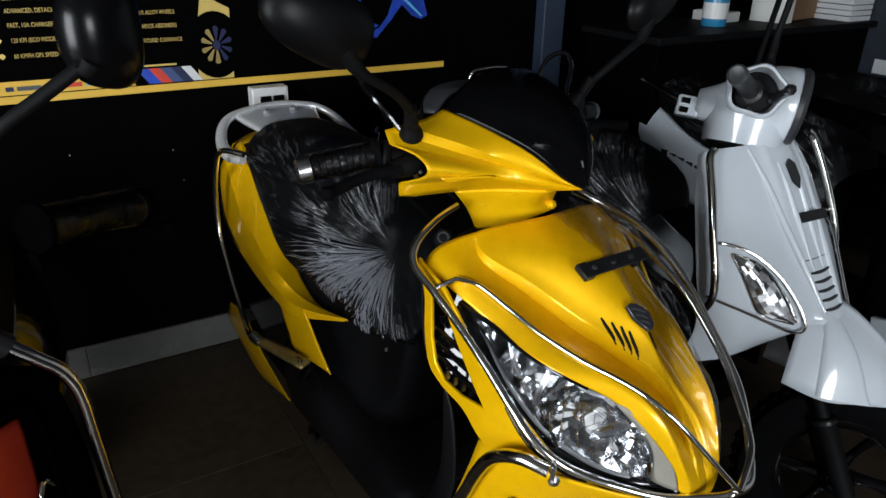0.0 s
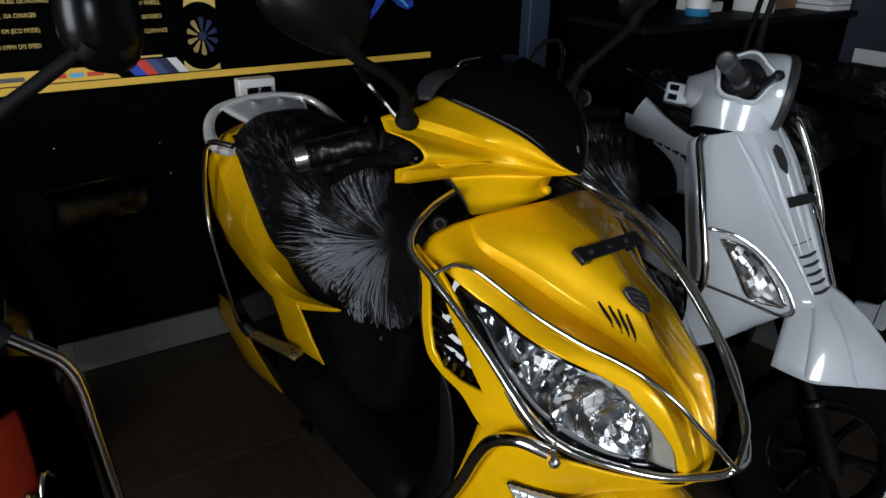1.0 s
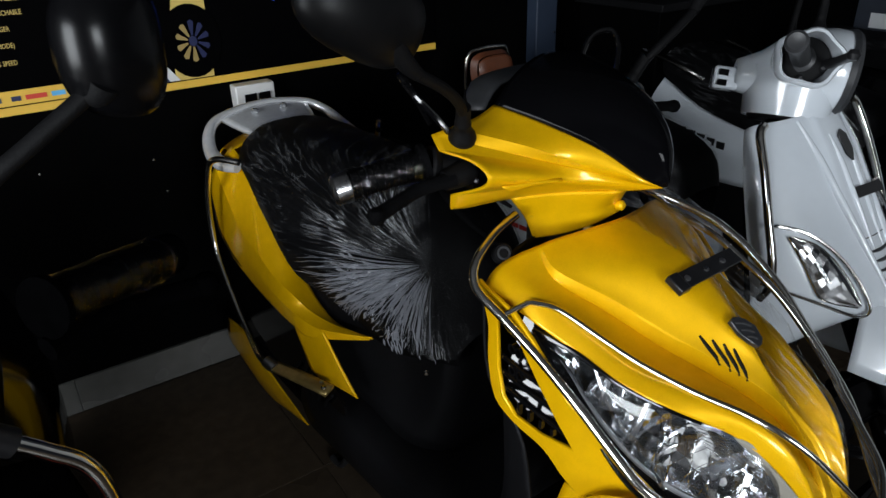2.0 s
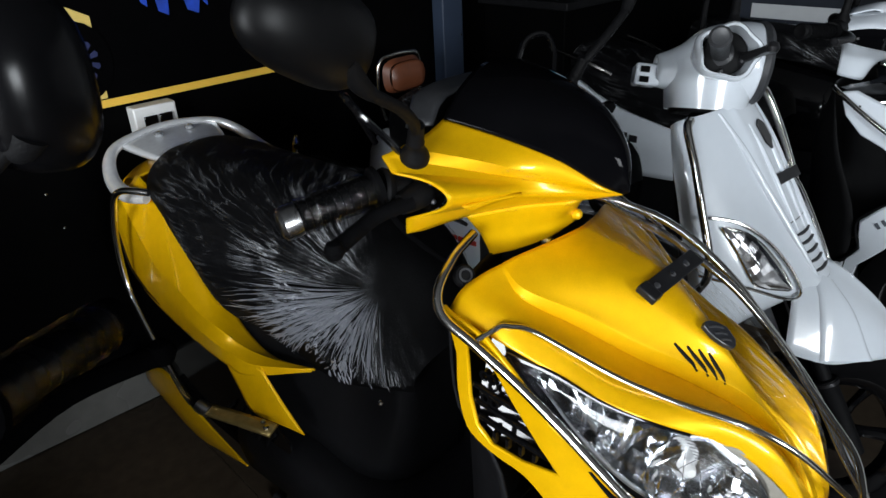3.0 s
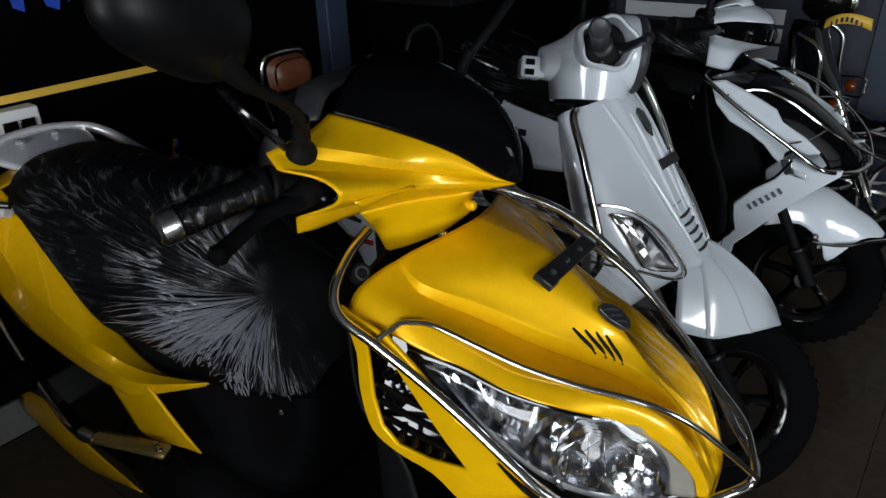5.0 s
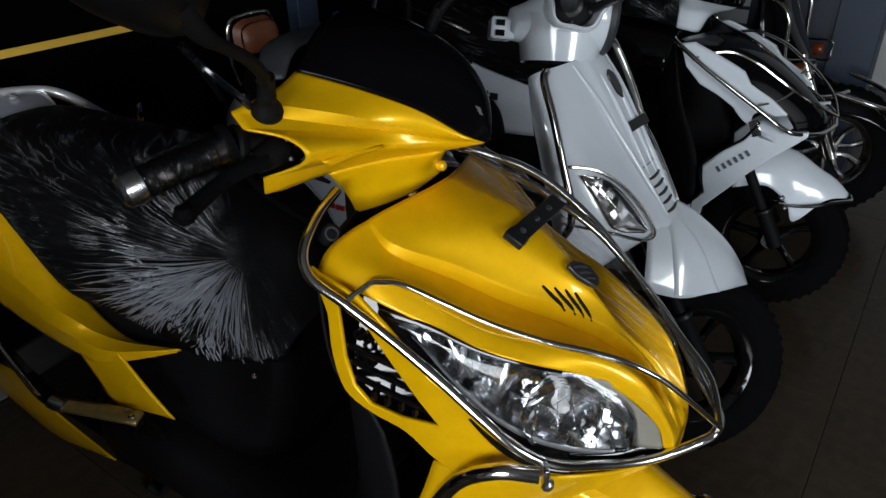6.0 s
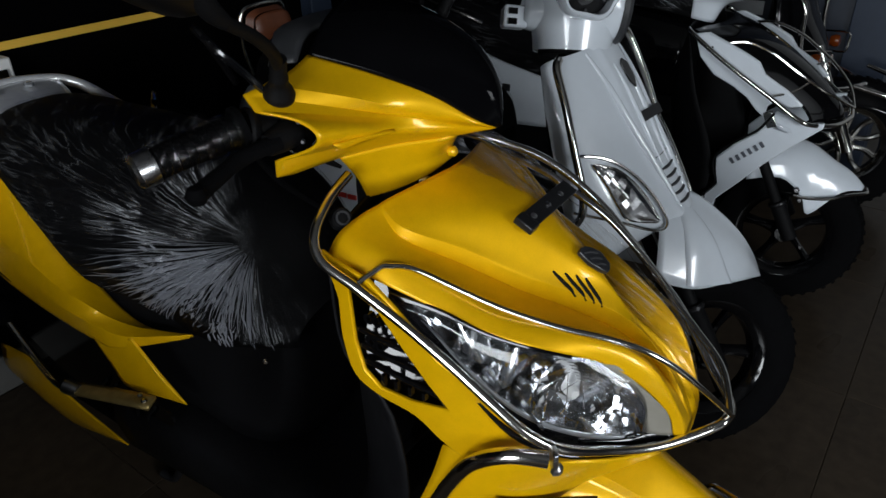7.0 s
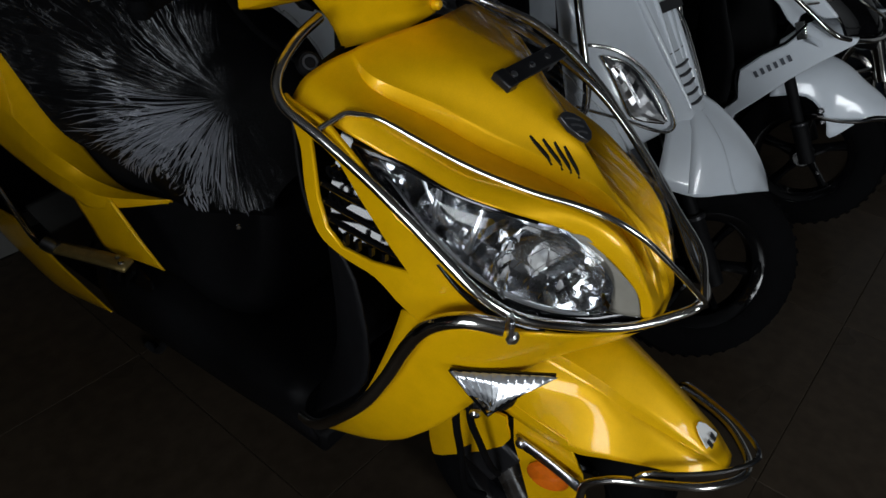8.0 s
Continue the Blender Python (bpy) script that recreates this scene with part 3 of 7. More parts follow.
for sx, sz in ((0.066, 0.695), (0.334, 0.674), (0.352, 0.58)):
    wall_screw(sx, sz)
wall_screw(1.700, 0.85, 2.029)
build_counter()
build_stripes()


# ---- pieces that all the scooters share ----
def build_wheel(parent, centre, radius, width, rim_mat, spokes, m=None, star=False, rim=0.64):
    """A front wheel with tyre, rim, spokes and axle nuts; centre as P takes it."""
    c = P(*centre)
    lay = Matrix.Translation(c) @ Matrix.Rotation(radians(90), 4, "Y")
    if m is not None:
        lay = m @ lay
    h = width / 2
    rr = radius * rim
    wheel = part("wheel", turned([(rr - 0.006, -h * 0.75), (rr + 0.004, -h * 0.8), (rr + 0.004, -h * 0.55), (rr - 0.016, -h * 0.4), (rr - 0.016, h * 0.4), (rr + 0.004, h * 0.55), (rr + 0.004, h * 0.8), (rr - 0.006, h * 0.75), (rr - 0.022, h * 0.35), (rr - 0.022, -h * 0.35)], lay, 48, True), rim_mat, parent, "alloy rim")
    tyre = [(rr, -h * 0.8), (rr + 0.012, -h * 0.96), (radius * 0.86, -h), (radius * 0.95, -h * 0.84), (radius * 0.99, -h * 0.45), (radius, 0), (radius * 0.99, h * 0.45), (radius * 0.95, h * 0.84), (radius * 0.86, h), (rr + 0.012, h * 0.96), (rr, h * 0.8), (rr - 0.004, 0)]
    part("tyre", turned(tyre, lay, 56, True), RUBBER, wheel)
    tb = bmesh.new()
    for k in range(44):
        a = 2 * math.pi * k / 44
        for sgn in (-1, 1):
            slab((radius * 0.962, sgn * h * 0.30 - 0.011, -0.0055), (radius * 1.008, sgn * h * 0.30 + 0.011, 0.0055), lay @ Matrix.Rotation(a, 4, "Z") @ Matrix.Rotation(radians(90), 4, "X") @ Matrix.Rotation(0.5 * sgn, 4, "X"), tb)
    part("tread", tb, RUBBER, wheel)
    for k in range(spokes):
        a = lay @ Matrix.Rotation(2 * math.pi * k / spokes + 0.35, 4, "Z")
        bm = bmesh.new()
        if star:
            for off in (-0.20, 0.20):
                sweep(bm, [a @ Vector((0.028, 0, h * 0.55)), a @ Vector((rr * 0.55, rr * off, h * 0.62)), a @ Vector((rr - 0.012, rr * off * 1.2, h * 0.5))], [0.012, 0.010, 0.013], 8, 4)
        else:
            sweep(bm, [a @ Vector((0.022, 0, 0.012)), a @ Vector((rr * 0.5, 0.006, 0.016)), a @ Vector((rr - 0.012, 0.016, 0.008))], [0.021, 0.013, 0.018], 8, 4, flat=0.6)
        part("spoke", bm, rim_mat, wheel)
    part("hub", turned([(0, -h * 0.8), (0.024, -h * 0.8), (0.034, -h * 0.4), (0.034, h * 0.4), (0.024, h * 0.8), (0, h * 0.8)], lay, 24), rim_mat, wheel)
    for sgn in (-1, 1):
        part("axle_nut", turned([(0, 0), (0.011, 0), (0.011, 0.010), (0.006, 0.016), (0, 0.016)], lay @ Matrix.Translation((0, 0, sgn * (h + 0.012))) @ Matrix.Rotation(0 if sgn > 0 else math.pi, 4, "X"), 6), CHROME, wheel)
        # axle runs between the nuts
    part("axle", turned([(0, -h - 0.014), (0.007, -h - 0.014), (0.007, h + 0.014), (0, h + 0.014)], lay, 10), STEEL, wheel)
    return wheel


def build_fork(parent, hub, top, spread, mat, m=None):
    for sgn in (1, -1):
        a, b = P(sgn * spread, hub[1], hub[2]), P(sgn * spread * 0.9, top[1], top[2])
        d = b - a
        bm = turned([(0, 0), (0.021, 0), (0.021, d.length * 0.42), (0.023, d.length * 0.43), (0.023, d.length * 0.47), (0.0145, d.length * 0.475), (0.0145, d.length), (0, d.length)], between(a - d * 0.04, b), 16)
        leg = part("fork_leg", bm, mat, parent, m=m)
        part("stanchion_ring", turned([(0.0236, d.length * 0.44), (0.0252, d.length * 0.44), (0.0252, d.length * 0.46), (0.0236, d.length * 0.46)], between(a - d * 0.04, b), 16, True), DARK_STEEL, leg, m=m)


def build_grip(parent, inner, outer, m=None, cap=STEEL, mat=RUBBER, wrapped=False):
    a, b = P(*inner), P(*outer)
    d = (b - a).length
    lay = between(a, b)
    prof = [(0, 0), (0.024, 0), (0.024, 0.006), (0.0165, 0.010)]
    n = 9
    for k in range(n):
        s, e = 0.012 + (d - 0.026) * k / n, 0.012 + (d - 0.026) * (k + 0.8) / n
        prof += [(0.0172, s), (0.0172, e), (0.0160, e + 0.001)]
    prof += [(0.0165, d - 0.012), (0, d - 0.012)]
    grip = part("grip", turned(prof, lay, 20), mat, parent, m=m)
    part("bar_end", turned([(0, d - 0.0118), (0.0185, d - 0.0118), (0.0192, d - 0.006), (0.0185, d + 0.006), (0.014, d + 0.010), (0.006, d + 0.008), (0, d + 0.008)], lay, 24), cap, grip, "metal bar end", m=m)
    if wrapped:
        random.seed(11)
        bm = bmesh.new()
        rows = [[lay @ Vector(((0.0195 + 0.0022 * random.random()) * math.cos(2 * math.pi * k / 22 + 0.1 * i), (0.0195 + 0.0022 * random.random()) * math.sin(2 * math.pi * k / 22 + 0.1 * i), 0.008 + (d - 0.02) * i / 16)) for k in range(23)] for i in range(17)]
        grid(bm, rows)
        part("grip_wrap", bm, WRAP if wrapped is True else wrapped, grip, "crinkled clear film", sharp=180, m=m)
    return grip


def build_lever(parent, a, b, c, m=None, mat=DARK_STEEL):
    bm = tube([a, b, c], [0.010, 0.0085, 0.0095], 10, 5, flat=0.75)
    lever = part("brake_lever", bm, mat, parent, m=m)
    part("lever_ball", turned([(0, -0.011), (0.008, -0.008), (0.0115, 0), (0.008, 0.008), (0, 0.011)], Matrix.Translation(P(*c)), 14), mat, lever, m=m)
    return lever


def build_mirror(parent, stalk, centre, size, face, m=None, shell_mat=SATIN_BLACK, base_r=0.017, tilt=0.0):
    """A mirror: stalk points from its foot up, the head's centre, its half sizes (across, up, deep) and the angle about z at which its back faces."""
    rod = part("mirror_stalk", tube(stalk, [0.009] + [0.0066] * (len(stalk) - 1), 12, 6), BLACK_MATTE, parent, m=m)
    part("mirror_boot", turned([(0, -0.012), (base_r * 1.45, -0.012), (base_r * 1.5, -0.003), (base_r * 1.36, 0.001), (base_r * 0.98, 0.009), (base_r * 0.82, 0.016), (base_r * 0.88, 0.018), (base_r * 0.88, 0.021), (base_r * 0.80, 0.023), (base_r * 0.76, 0.046), (0, 0.046)], between(P(*stalk[0]), P(*stalk[1])), 20), BLACK_MATTE, rod, m=m)
    lay = Matrix.Translation(P(*centre)) @ Matrix.Rotation(face, 4, "Z") @ Matrix.Rotation(tilt, 4, "Y")
    bm = bmesh.new()
    rows = []
    for i in range(13):
        t = i / 12 * math.pi / 2
        row = []
        for k in range(33):
            a = 2 * math.pi * k / 32
            ca, sa = math.cos(a), math.sin(a)
            # rounded oblong, flatter towards its outer end
            e = (abs(ca) ** 2.6 + abs(sa) ** 2.6) ** (-1 / 2.6)
            row.append(lay @ Vector((size[0] * e * ca * math.sin(t) ** 0.8, -size[2] * math.cos(t), size[1] * e * sa * math.sin(t) ** 0.8 * (1 + 0.18 * ca))))
        rows.append(row)
    grid(bm, rows)
    rim = rows[-1]
    bmesh.ops.remove_doubles(bm, verts=bm.verts, dist=1e-5)
    head = part("mirror_shell", bm, shell_mat, parent, solid=0.003, m=m)
    gb = bmesh.new()
    gb.faces.new([gb.verts.new(p * 0.965 + lay.translation * 0.035 + (lay.to_3x3() @ Vector((0, -0.003, 0)))) for p in rim[:-1]])
    part("mirror_glass", gb, MIRROR_FINISH, head, m=m)
    a = P(*stalk[-1])
    q = lay.inverted() @ a
    q = Vector((q.x / size[0], 0, q.z / size[1])).normalized()
    b = lay @ Vector((q.x * size[0] * 0.62, -size[2] * 0.60, q.z * size[1] * 0.62))
    part("mirror_neck", sweep(bmesh.new(), [a, (a + b) / 2 + Vector((0, 0, -0.004)), b], [0.0075, 0.010, 0.012], 12, 4), BLACK_MATTE, head, m=m)
    return head


def wrapped_seat(parent, seat_rows, wrap_amp, focus, seed, wrap=True):
    """A padded seat from rows (middle to right, front to rear) and the crinkled clear film drawn over it."""
    part("seat", sheet(seat_rows, 4, 4, True), SEAT_VINYL, parent, "black vinyl seat")
    if not wrap:
        return
    noise.seed_set(seed)
    f = P(*focus)

    def crease(p):
        q = p - f
        ang = math.atan2(q.z, q.y - 0.75 * q.x)
        r = q.length
        a = noise.noise(Vector((ang * 9, r * 4.0, 0.5)))
        b = noise.noise(Vector((ang * 24 + 3.1, r * 5.0, 4.0)))
        c = noise.noise(p * 45)
        fade = min(1.0, max(0.15, (0.5 - r) * 6)) * min(1.0, r * 12)
        k = 0.0045 + wrap_amp * (fade * (0.9 * (1 - abs(a) * 2.4) + 0.6 * (1 - abs(b) * 2.2)) + 0.3 * c)
        return p + Vector((p.x * 0.9, 0.05, 0.42)).normalized() * max(k, 0.0025)

    # the wrap's white streaks are glints painted by its material
    part("plastic_wrap", sheet(seat_rows, 24, 24, True, crease), creased_film("gathered_film", focus, 0.0, 0.05, 0.15, 30.0, 0.30, 0.55), parent, "crinkled clear plastic film", sharp=180)


def gathered_folds(parent, seat_rows, focus, seed, count):
    """Sharp pleats that stand up where the film is drawn together, and the crushed bits between them."""
    rng = random.Random(seed)
    skin_mesh = sheet(seat_rows, 6, 6, True)
    skin = BVHTree.FromBMesh(skin_mesh)
    skin_mesh.free()
    f = Vector((focus[1], focus[2]))

    def on_seat(y, z, lift):
        q, n = skin.ray_cast(Vector((-1.0, y, z)), Vector((1, 0, 0)))[:2]
        if q is None or q.x > 0.02 or abs(n.z) > .95:
            return None, None
        n = n if n.x < 0 or n.z > 0.5 else -n
        return q + n * lift, n
    bm = bmesh.new()

    def pleat(theta, r0, length, width, height):
        turn = rng.uniform(-.05, .05)
        rows = []
        n = 9
        for i in range(n):
            t = i / (n - 1)
            a = theta + turn * t + rng.uniform(-.0016, .0016)
            d = Vector((math.cos(a), -math.sin(a)))
            p = f + d * (r0 + length * t)
            side = Vector((-d.y, d.x))
            w = width * (1 - abs(2 * t - 1) ** 2.2) * rng.uniform(.25, 1.3) + .0002
            h = height * (1 - abs(2 * t - 1) ** 3) * rng.uniform(.6, 1.2)
            mid, nn = on_seat(p.x, p.y, .0062 + h)
            lo, nl = on_seat(p.x - side.x * w, p.y - side.y * w, .0052)
            hi, nh = on_seat(p.x + side.x * w, p.y + side.y * w, .0052)
            if mid is None or lo is None or hi is None or (mid - lo).length > .03 or (mid - hi).length > .03:
                if len(rows) > 3:
                    break
                rows = []
                continue
            rows.append([lo, mid, hi])
        # each pleat runs out to a point
        for row, k in zip(reversed(rows), (.95, .6, .3)):
            row[0], row[2] = row[0].lerp(row[1], k), row[2].lerp(row[1], k)
        if len(rows) > 3:
            grid(bm, rows)
    for k in range(count):
        theta = rng.triangular(radians(0), radians(100), radians(34))
        spread = rng.random()
        r0 = .022 + .20 * spread ** 1.3
        reach = rng.uniform(.04, .12) + .10 * rng.random() ** 2
        if theta < 0.75:
            reach += .10 * rng.random()
        else:
            reach = min(reach, max(.022, .195 - r0 - .07 * rng.random()))
        pleat(theta, r0, reach, rng.uniform(.0004, .0011), rng.uniform(.0008, .0024))
    # crushed bits: short broad facets in loose clusters
    for c in range(13):
        theta, r = rng.triangular(radians(4), radians(98), radians(45)), rng.uniform(.06, .20)
        for k in range(rng.randint(5, 11)):
            pleat(theta + rng.gauss(0, .05), r + rng.gauss(0, .018), rng.uniform(.014, .040), rng.uniform(.0010, .0030), rng.uniform(.0008, .0026))
    return part("film_folds", bm, FOLD, parent, "white pleats of gathered film", sharp=12)


def tread_plate(parent, name, rows, mat, label="", m=None):
    return part(name, sheet(rows, 3, 3, True), mat, parent, label, solid=0.006, m=m)


# ---- the yellow scooter ----
def build_yellow():
    global W0
    W0 = 0.015
    sc = thing("scooter", "yellow and black electric scooter with chrome crash guard and film-wrapped seat", "scooter", Matrix.Translation((0.665, 0.5, 0)) @ Matrix.Rotation(radians(2.5), 4, "Z"))
    # front apron
    hood = [
        [(0, .250, .888), (.06, .258, .886), (.110, .275, .879), (.128, .285, .872), (.150, .295, .865), (.184, .304, .852), (.204, .306, .832)],
        [(0, .190, .875), (.07, .205, .871), (.126, .238, .859), (.139, .246, .851), (.153, .246, .845), (.182, .238, .835), (.194, .226, .812)],
        [(0, .130, .857), (.055, .142, .852), (.093, .176, .837), (.106, .185, .823), (.122, .182, .816), (.158, .176, .808), (.177, .172, .790)],
        [(0, .066, .812), (.035, .078, .811), (.065, .112, .807), (.077, .124, .793), (.095, .120, .787), (.145, .116, .788), (.168, .114, .775)],
        [(0, .032, .779), (.018, .038, .780), (.037, .054, .780), (.048, .062, .768), (.068, .056, .767), (.124, .054, .778), (.152, .059, .766)],
        [(0, -.004, .744), (.006, -.002, .745), (.013, .002, .744), (.022, .004, .736), (.042, -.002, .740), (.092, -.006, .759), (.110, .004, .744)],
        [(0, -.045, .700), (.010, -.046, .700), (.020, -.046, .700), (.030, -.046, .702), (.050, -.048, .709), (.074, -.048, .726), (.088, -.037, .714)],
        [(0, -.076, .645), (.012, -.078, .646), (.022, -.080, .648), (.032, -.081, .651), (.045, -.081, .656), (.058, -.076, .666), (.064, -.066, .668)],
        [(0, -.084, .612), (.010, -.084, .612), (.020, -.084, .612), (.030, -.084, .613), (.040, -.083, .617), (.050, -.081, .626), (.057, -.074, .635)],
    ]
    step = (0.0, 0.8, 1.3, 1.4, 1.4, 1.3, 0.8, 0.0, 0.0)
    ridged = [r[:3] + [(r[3][0], r[3][1] - .002 * s, r[3][2] + .006 * s), (r[3][0] + .003, r[3][1] + .001 * s, r[3][2] - .009 * s), (r[4][0] + .006, r[4][1], r[4][2] - .004 * s)] + r[5:] for r, s in zip(hood, step)]
    body = sheet(ridged, 5, 5, True, breaks=(3, 4))
    skin = BVHTree.FromBMesh(body)

    def on_hood(w, y, z, lift):
        q, n = skin.find_nearest(P(w, y, z))[:2]
        return q + (n if n.z > 0 else -n) * lift
    apron = part("front_apron", body, YELLOW, sc, solid=0.003, sharp=34)
    # cheek frame with the black grille
    for sgn in (1, -1):
        def cheek_place(y, z, sgn=sgn, out=0.0):
            w = 0.213 - 0.55 * max(0, 0.15 - y) ** 1.25 + out
            return P(sgn * w, y, z)
        outer = smooth_loop([(.296, .838), (.289, .785), (.289, .730), (.275, .678), (.236, .660), (.185, .654), (.146, .632), (.110, .618)], 4)[:29] + [(.06, .628), (.02, .640), (.035, .662), (.09, .706), (.15, .753), (.205, .800), (.24, .825)]
        hole = [(.271, .803), (.252, .797), (.230, .786), (.200, .750), (.164, .711), (.139, .685), (.189, .675), (.235, .674), (.258, .692), (.268, .730)]
        cheek = part("cheek_panel", plate(outer, [hole], cheek_place, V(-sgn * 0.006, 0, 0)), YELLOW, sc, bevel=0.002)
        part("grille_backing", plate([(.272, .796), (.250, .794), (.228, .792), (.205, .766), (.130, .682), (.205, .670), (.236, .665), (.270, .690)], [], lambda y, z, s=sgn: P(s * max(.110, .203 - .55 * (.272 - y) - .42 * (z - .70)), y, z), V(-sgn * 0.004, 0, 0)), BLACK_GLOSS, cheek, "glossy black grille")
        for (y0, z0), (y1, z1) in (((.268, .745), (.200, .740)), ((.266, .722), (.172, .716)), ((.262, .700), (.152, .694))):
            part("grille_bar", tube([(sgn * .204, y0, z0), (sgn * .206, (y0 + y1) / 2, z0 - 0.002), (sgn * .204, y1, z1)], 0.0042, 8, 3), BLACK_GLOSS, cheek)
        for y0, z0 in ((.250, .766), (.238, .766), (.249, .733), (.236, .732)):
            part("grille_peg", turned([(0.004, 0), (0.0075, 0), (0.0075, 0.008), (0.004, 0.008)], between(P(sgn * .199, y0, z0), P(sgn * .3, y0, z0)), 12, True), BLACK_GLOSS, cheek)
        for k in range(5):
            part("grille_tooth", slab((-sgn * .2055 - .003, .252 - k * .02, .672 + .002 * k), (-sgn * .2055 + .003, .257 - k * .02, .690)), BLACK_GLOSS, cheek)
        # headlight: bezel, faceted reflector, lens
        edge_o = [(.192, .228, .796), (.180, .183, .760), (.180, .150, .733), (.177, .118, .708), (.169, .086, .683), (.155, .052, .662), (.132, .015, .647), (.105, -.022, .641), (.078, -.044, .640)]
        edge_u = [(.192, .228, .800), (.177, .172, .789), (.168, .114, .774), (.152, .059, .765), (.131, .030, .754), (.109, .002, .742), (.090, -.034, .712), (.080, -.046, .680), (.077, -.046, .645)]

        def lamp_rows(sink, bulge, sgn=sgn):
            rows = []
            eo, eu = spline(edge_o, 5), spline(edge_u, 5)
            for a, b in zip(eu, eo):
                row = []
                for k in range(7):
                    t = k / 6
                    p = a.lerp(b, t)
                    k4 = 4 * t * (1 - t)
                    p = p + Vector((0.70, -0.70, 0.10)) * (bulge * k4 - sink * k4 ** 0.6)
                    row.append(P(sgn * p.x, p.y, p.z))
                rows.append(row)
            return rows
        lamp = bmesh.new()
        grid(lamp, lamp_rows(0.0, 0.012))
        bmesh.ops.remove_doubles(lamp, verts=lamp.verts, dist=1e-5)
        lens = part("headlight", lamp, LENS, sc, "clear headlight lens")
        back = lamp_rows(0.034, 0.0)
        cells = ((3, 9), (9, 14), (14, 20), (20, 28), (28, 40))
        for i, row in enumerate(back):
            lo, hi = next(((a, b) for a, b in cells if a <= i < b), (i - 1, i + 1))
            f = (i - lo) / (hi - lo)
            for k in range(1, 6):
                g = (k % 3) / 3 + .17
                row[k] = row[k] + V(sgn * .5, -.6, .2) * (.020 * (f - .5) ** 2 * 4 * (1 if hi < 21 else .35) + .008 * (g - .5) ** 2 * 4)
        rb = bmesh.new()
        grid(rb, [[r[0]] + [q for a, b in zip(r, r[1:]) for q in (a.lerp(b, .5), b)] for r in back])
        bmesh.ops.remove_doubles(rb, verts=rb.verts, dist=1e-5)
        part("reflector", rb, LAMP_SATIN, lens, "stepped silvery reflector", sharp=14)
        # fine moulded lens lines, drawn in metal as their glints, over the bowl and along its upper edge
        skin_rows = lamp_rows(0.0, 0.0125)

        def on_lens(i, k):
            i = max(1.0, min(len(skin_rows) - 2.0, i))
            i0, k0 = int(i), min(5, int(k))
            a, b = skin_rows[i0], skin_rows[i0 + 1]
            return a[k0].lerp(a[k0 + 1], k - k0).lerp(b[k0].lerp(b[k0 + 1], k - k0), i - i0)
        for k in range(7):
            part("lens_flute_glint", sweep(bmesh.new(), [on_lens(16 + 2.7 * k + 1.5 * q, 1.3 + 1.0 * q + .2 * (k % 2)) for q in range(5)], 0.0005, 5, 3), LAMP_CHROME, lens)
            part("lens_flute_glint", sweep(bmesh.new(), [on_lens(21 + 2.4 * k - 1.1 * q + .3 * q * q, 1.5 + .95 * q) for q in range(5)], 0.0004, 5, 3), LAMP_SATIN, lens)
        for k in range(6):
            part("lens_flute_glint", sweep(bmesh.new(), [on_lens(20 + .6 * k + 2.6 * q, .4 + .2 * k) for q in range(5)], 0.0004, 5, 3), LAMP_SATIN, lens)
        part("lens_edge", sweep(bmesh.new(), [on_lens(2 + 3.4 * q, 5.75) for q in range(11)], [.002] + [.0032] * 9 + [.002], 8, 3), SILVER, lens, "bright lens edge")
        bowl_c = Vector((.116, .030, .692))
        bowl_d = Vector((.62, -.72, .20)).normalized()
        bc, bd = P(sgn * bowl_c.x, bowl_c.y, bowl_c.z), V(sgn * bowl_d.x, bowl_d.y, bowl_d.z)
        bowl = turned([(0.011, -0.030), (0.024, -0.023), (0.038, -0.010), (0.050, 0.006), (0.055, 0.012), (0.052, 0.006), (0.038, -0.014), (0.011, -0.034)], between(bc, bc + bd), 28, True)
        for n, v in enumerate(bowl.verts):
            v.co += bd * (.0034 * ((n % 28 + n // 28) % 2) * (1 if (n // 28) % 2 else -.5))
        part("lamp_bowl", bowl, LAMP_CHROME, lens, "round faceted chrome bowl", sharp=9)
        part("bulb", turned([(0, -0.02), (0.008, -0.02), (0.008, 0.0), (0.005, 0.006), (0, 0.007)], between(bc, bc + bd), 12), WHITE_PLASTIC, lens)
        for aa, bb in (((.160, .128, .772), (.172, .130, .722)), ((.146, .078, .762), (.164, .092, .690)), ((.140, .062, .757), (.118, .010, .740)), ((.166, .155, .780), (.160, .100, .700))):
            part("lamp_rib", tube([(sgn * (aa[0] - .012), aa[1] + .012, aa[2]), (sgn * (aa[0] + bb[0]) / 2, (aa[1] + bb[1]) / 2 + .006, (aa[2] + bb[2]) / 2), (sgn * (bb[0] - .010), bb[1] + .010, bb[2])], 0.004, 8, 3), SILVER, lens)
        part("lamp_bezel", sheet([[(sgn * (p[0] - .004), p[1] + .003, p[2] + .002) for p in edge_o[:7]], [(sgn * w, y, z) for w, y, z in ((.203, .218, .804), (.202, .180, .771), (.203, .143, .742), (.201, .105, .706), (.195, .067, .672), (.178, .030, .650), (.150, -.005, .634))]], 4, 4), BLACK_GLOSS, lens, "black bezel", solid=0.004)
        part("lamp_bezel", sweep(bmesh.new(), [P(sgn * (p[0] + .001), p[1] - .001, p[2] + .001) for p in edge_u[:5]], [0.005, 0.0035, 0.0025, 0.002, 0.002], 8, 5), BLACK_GLOSS, lens)
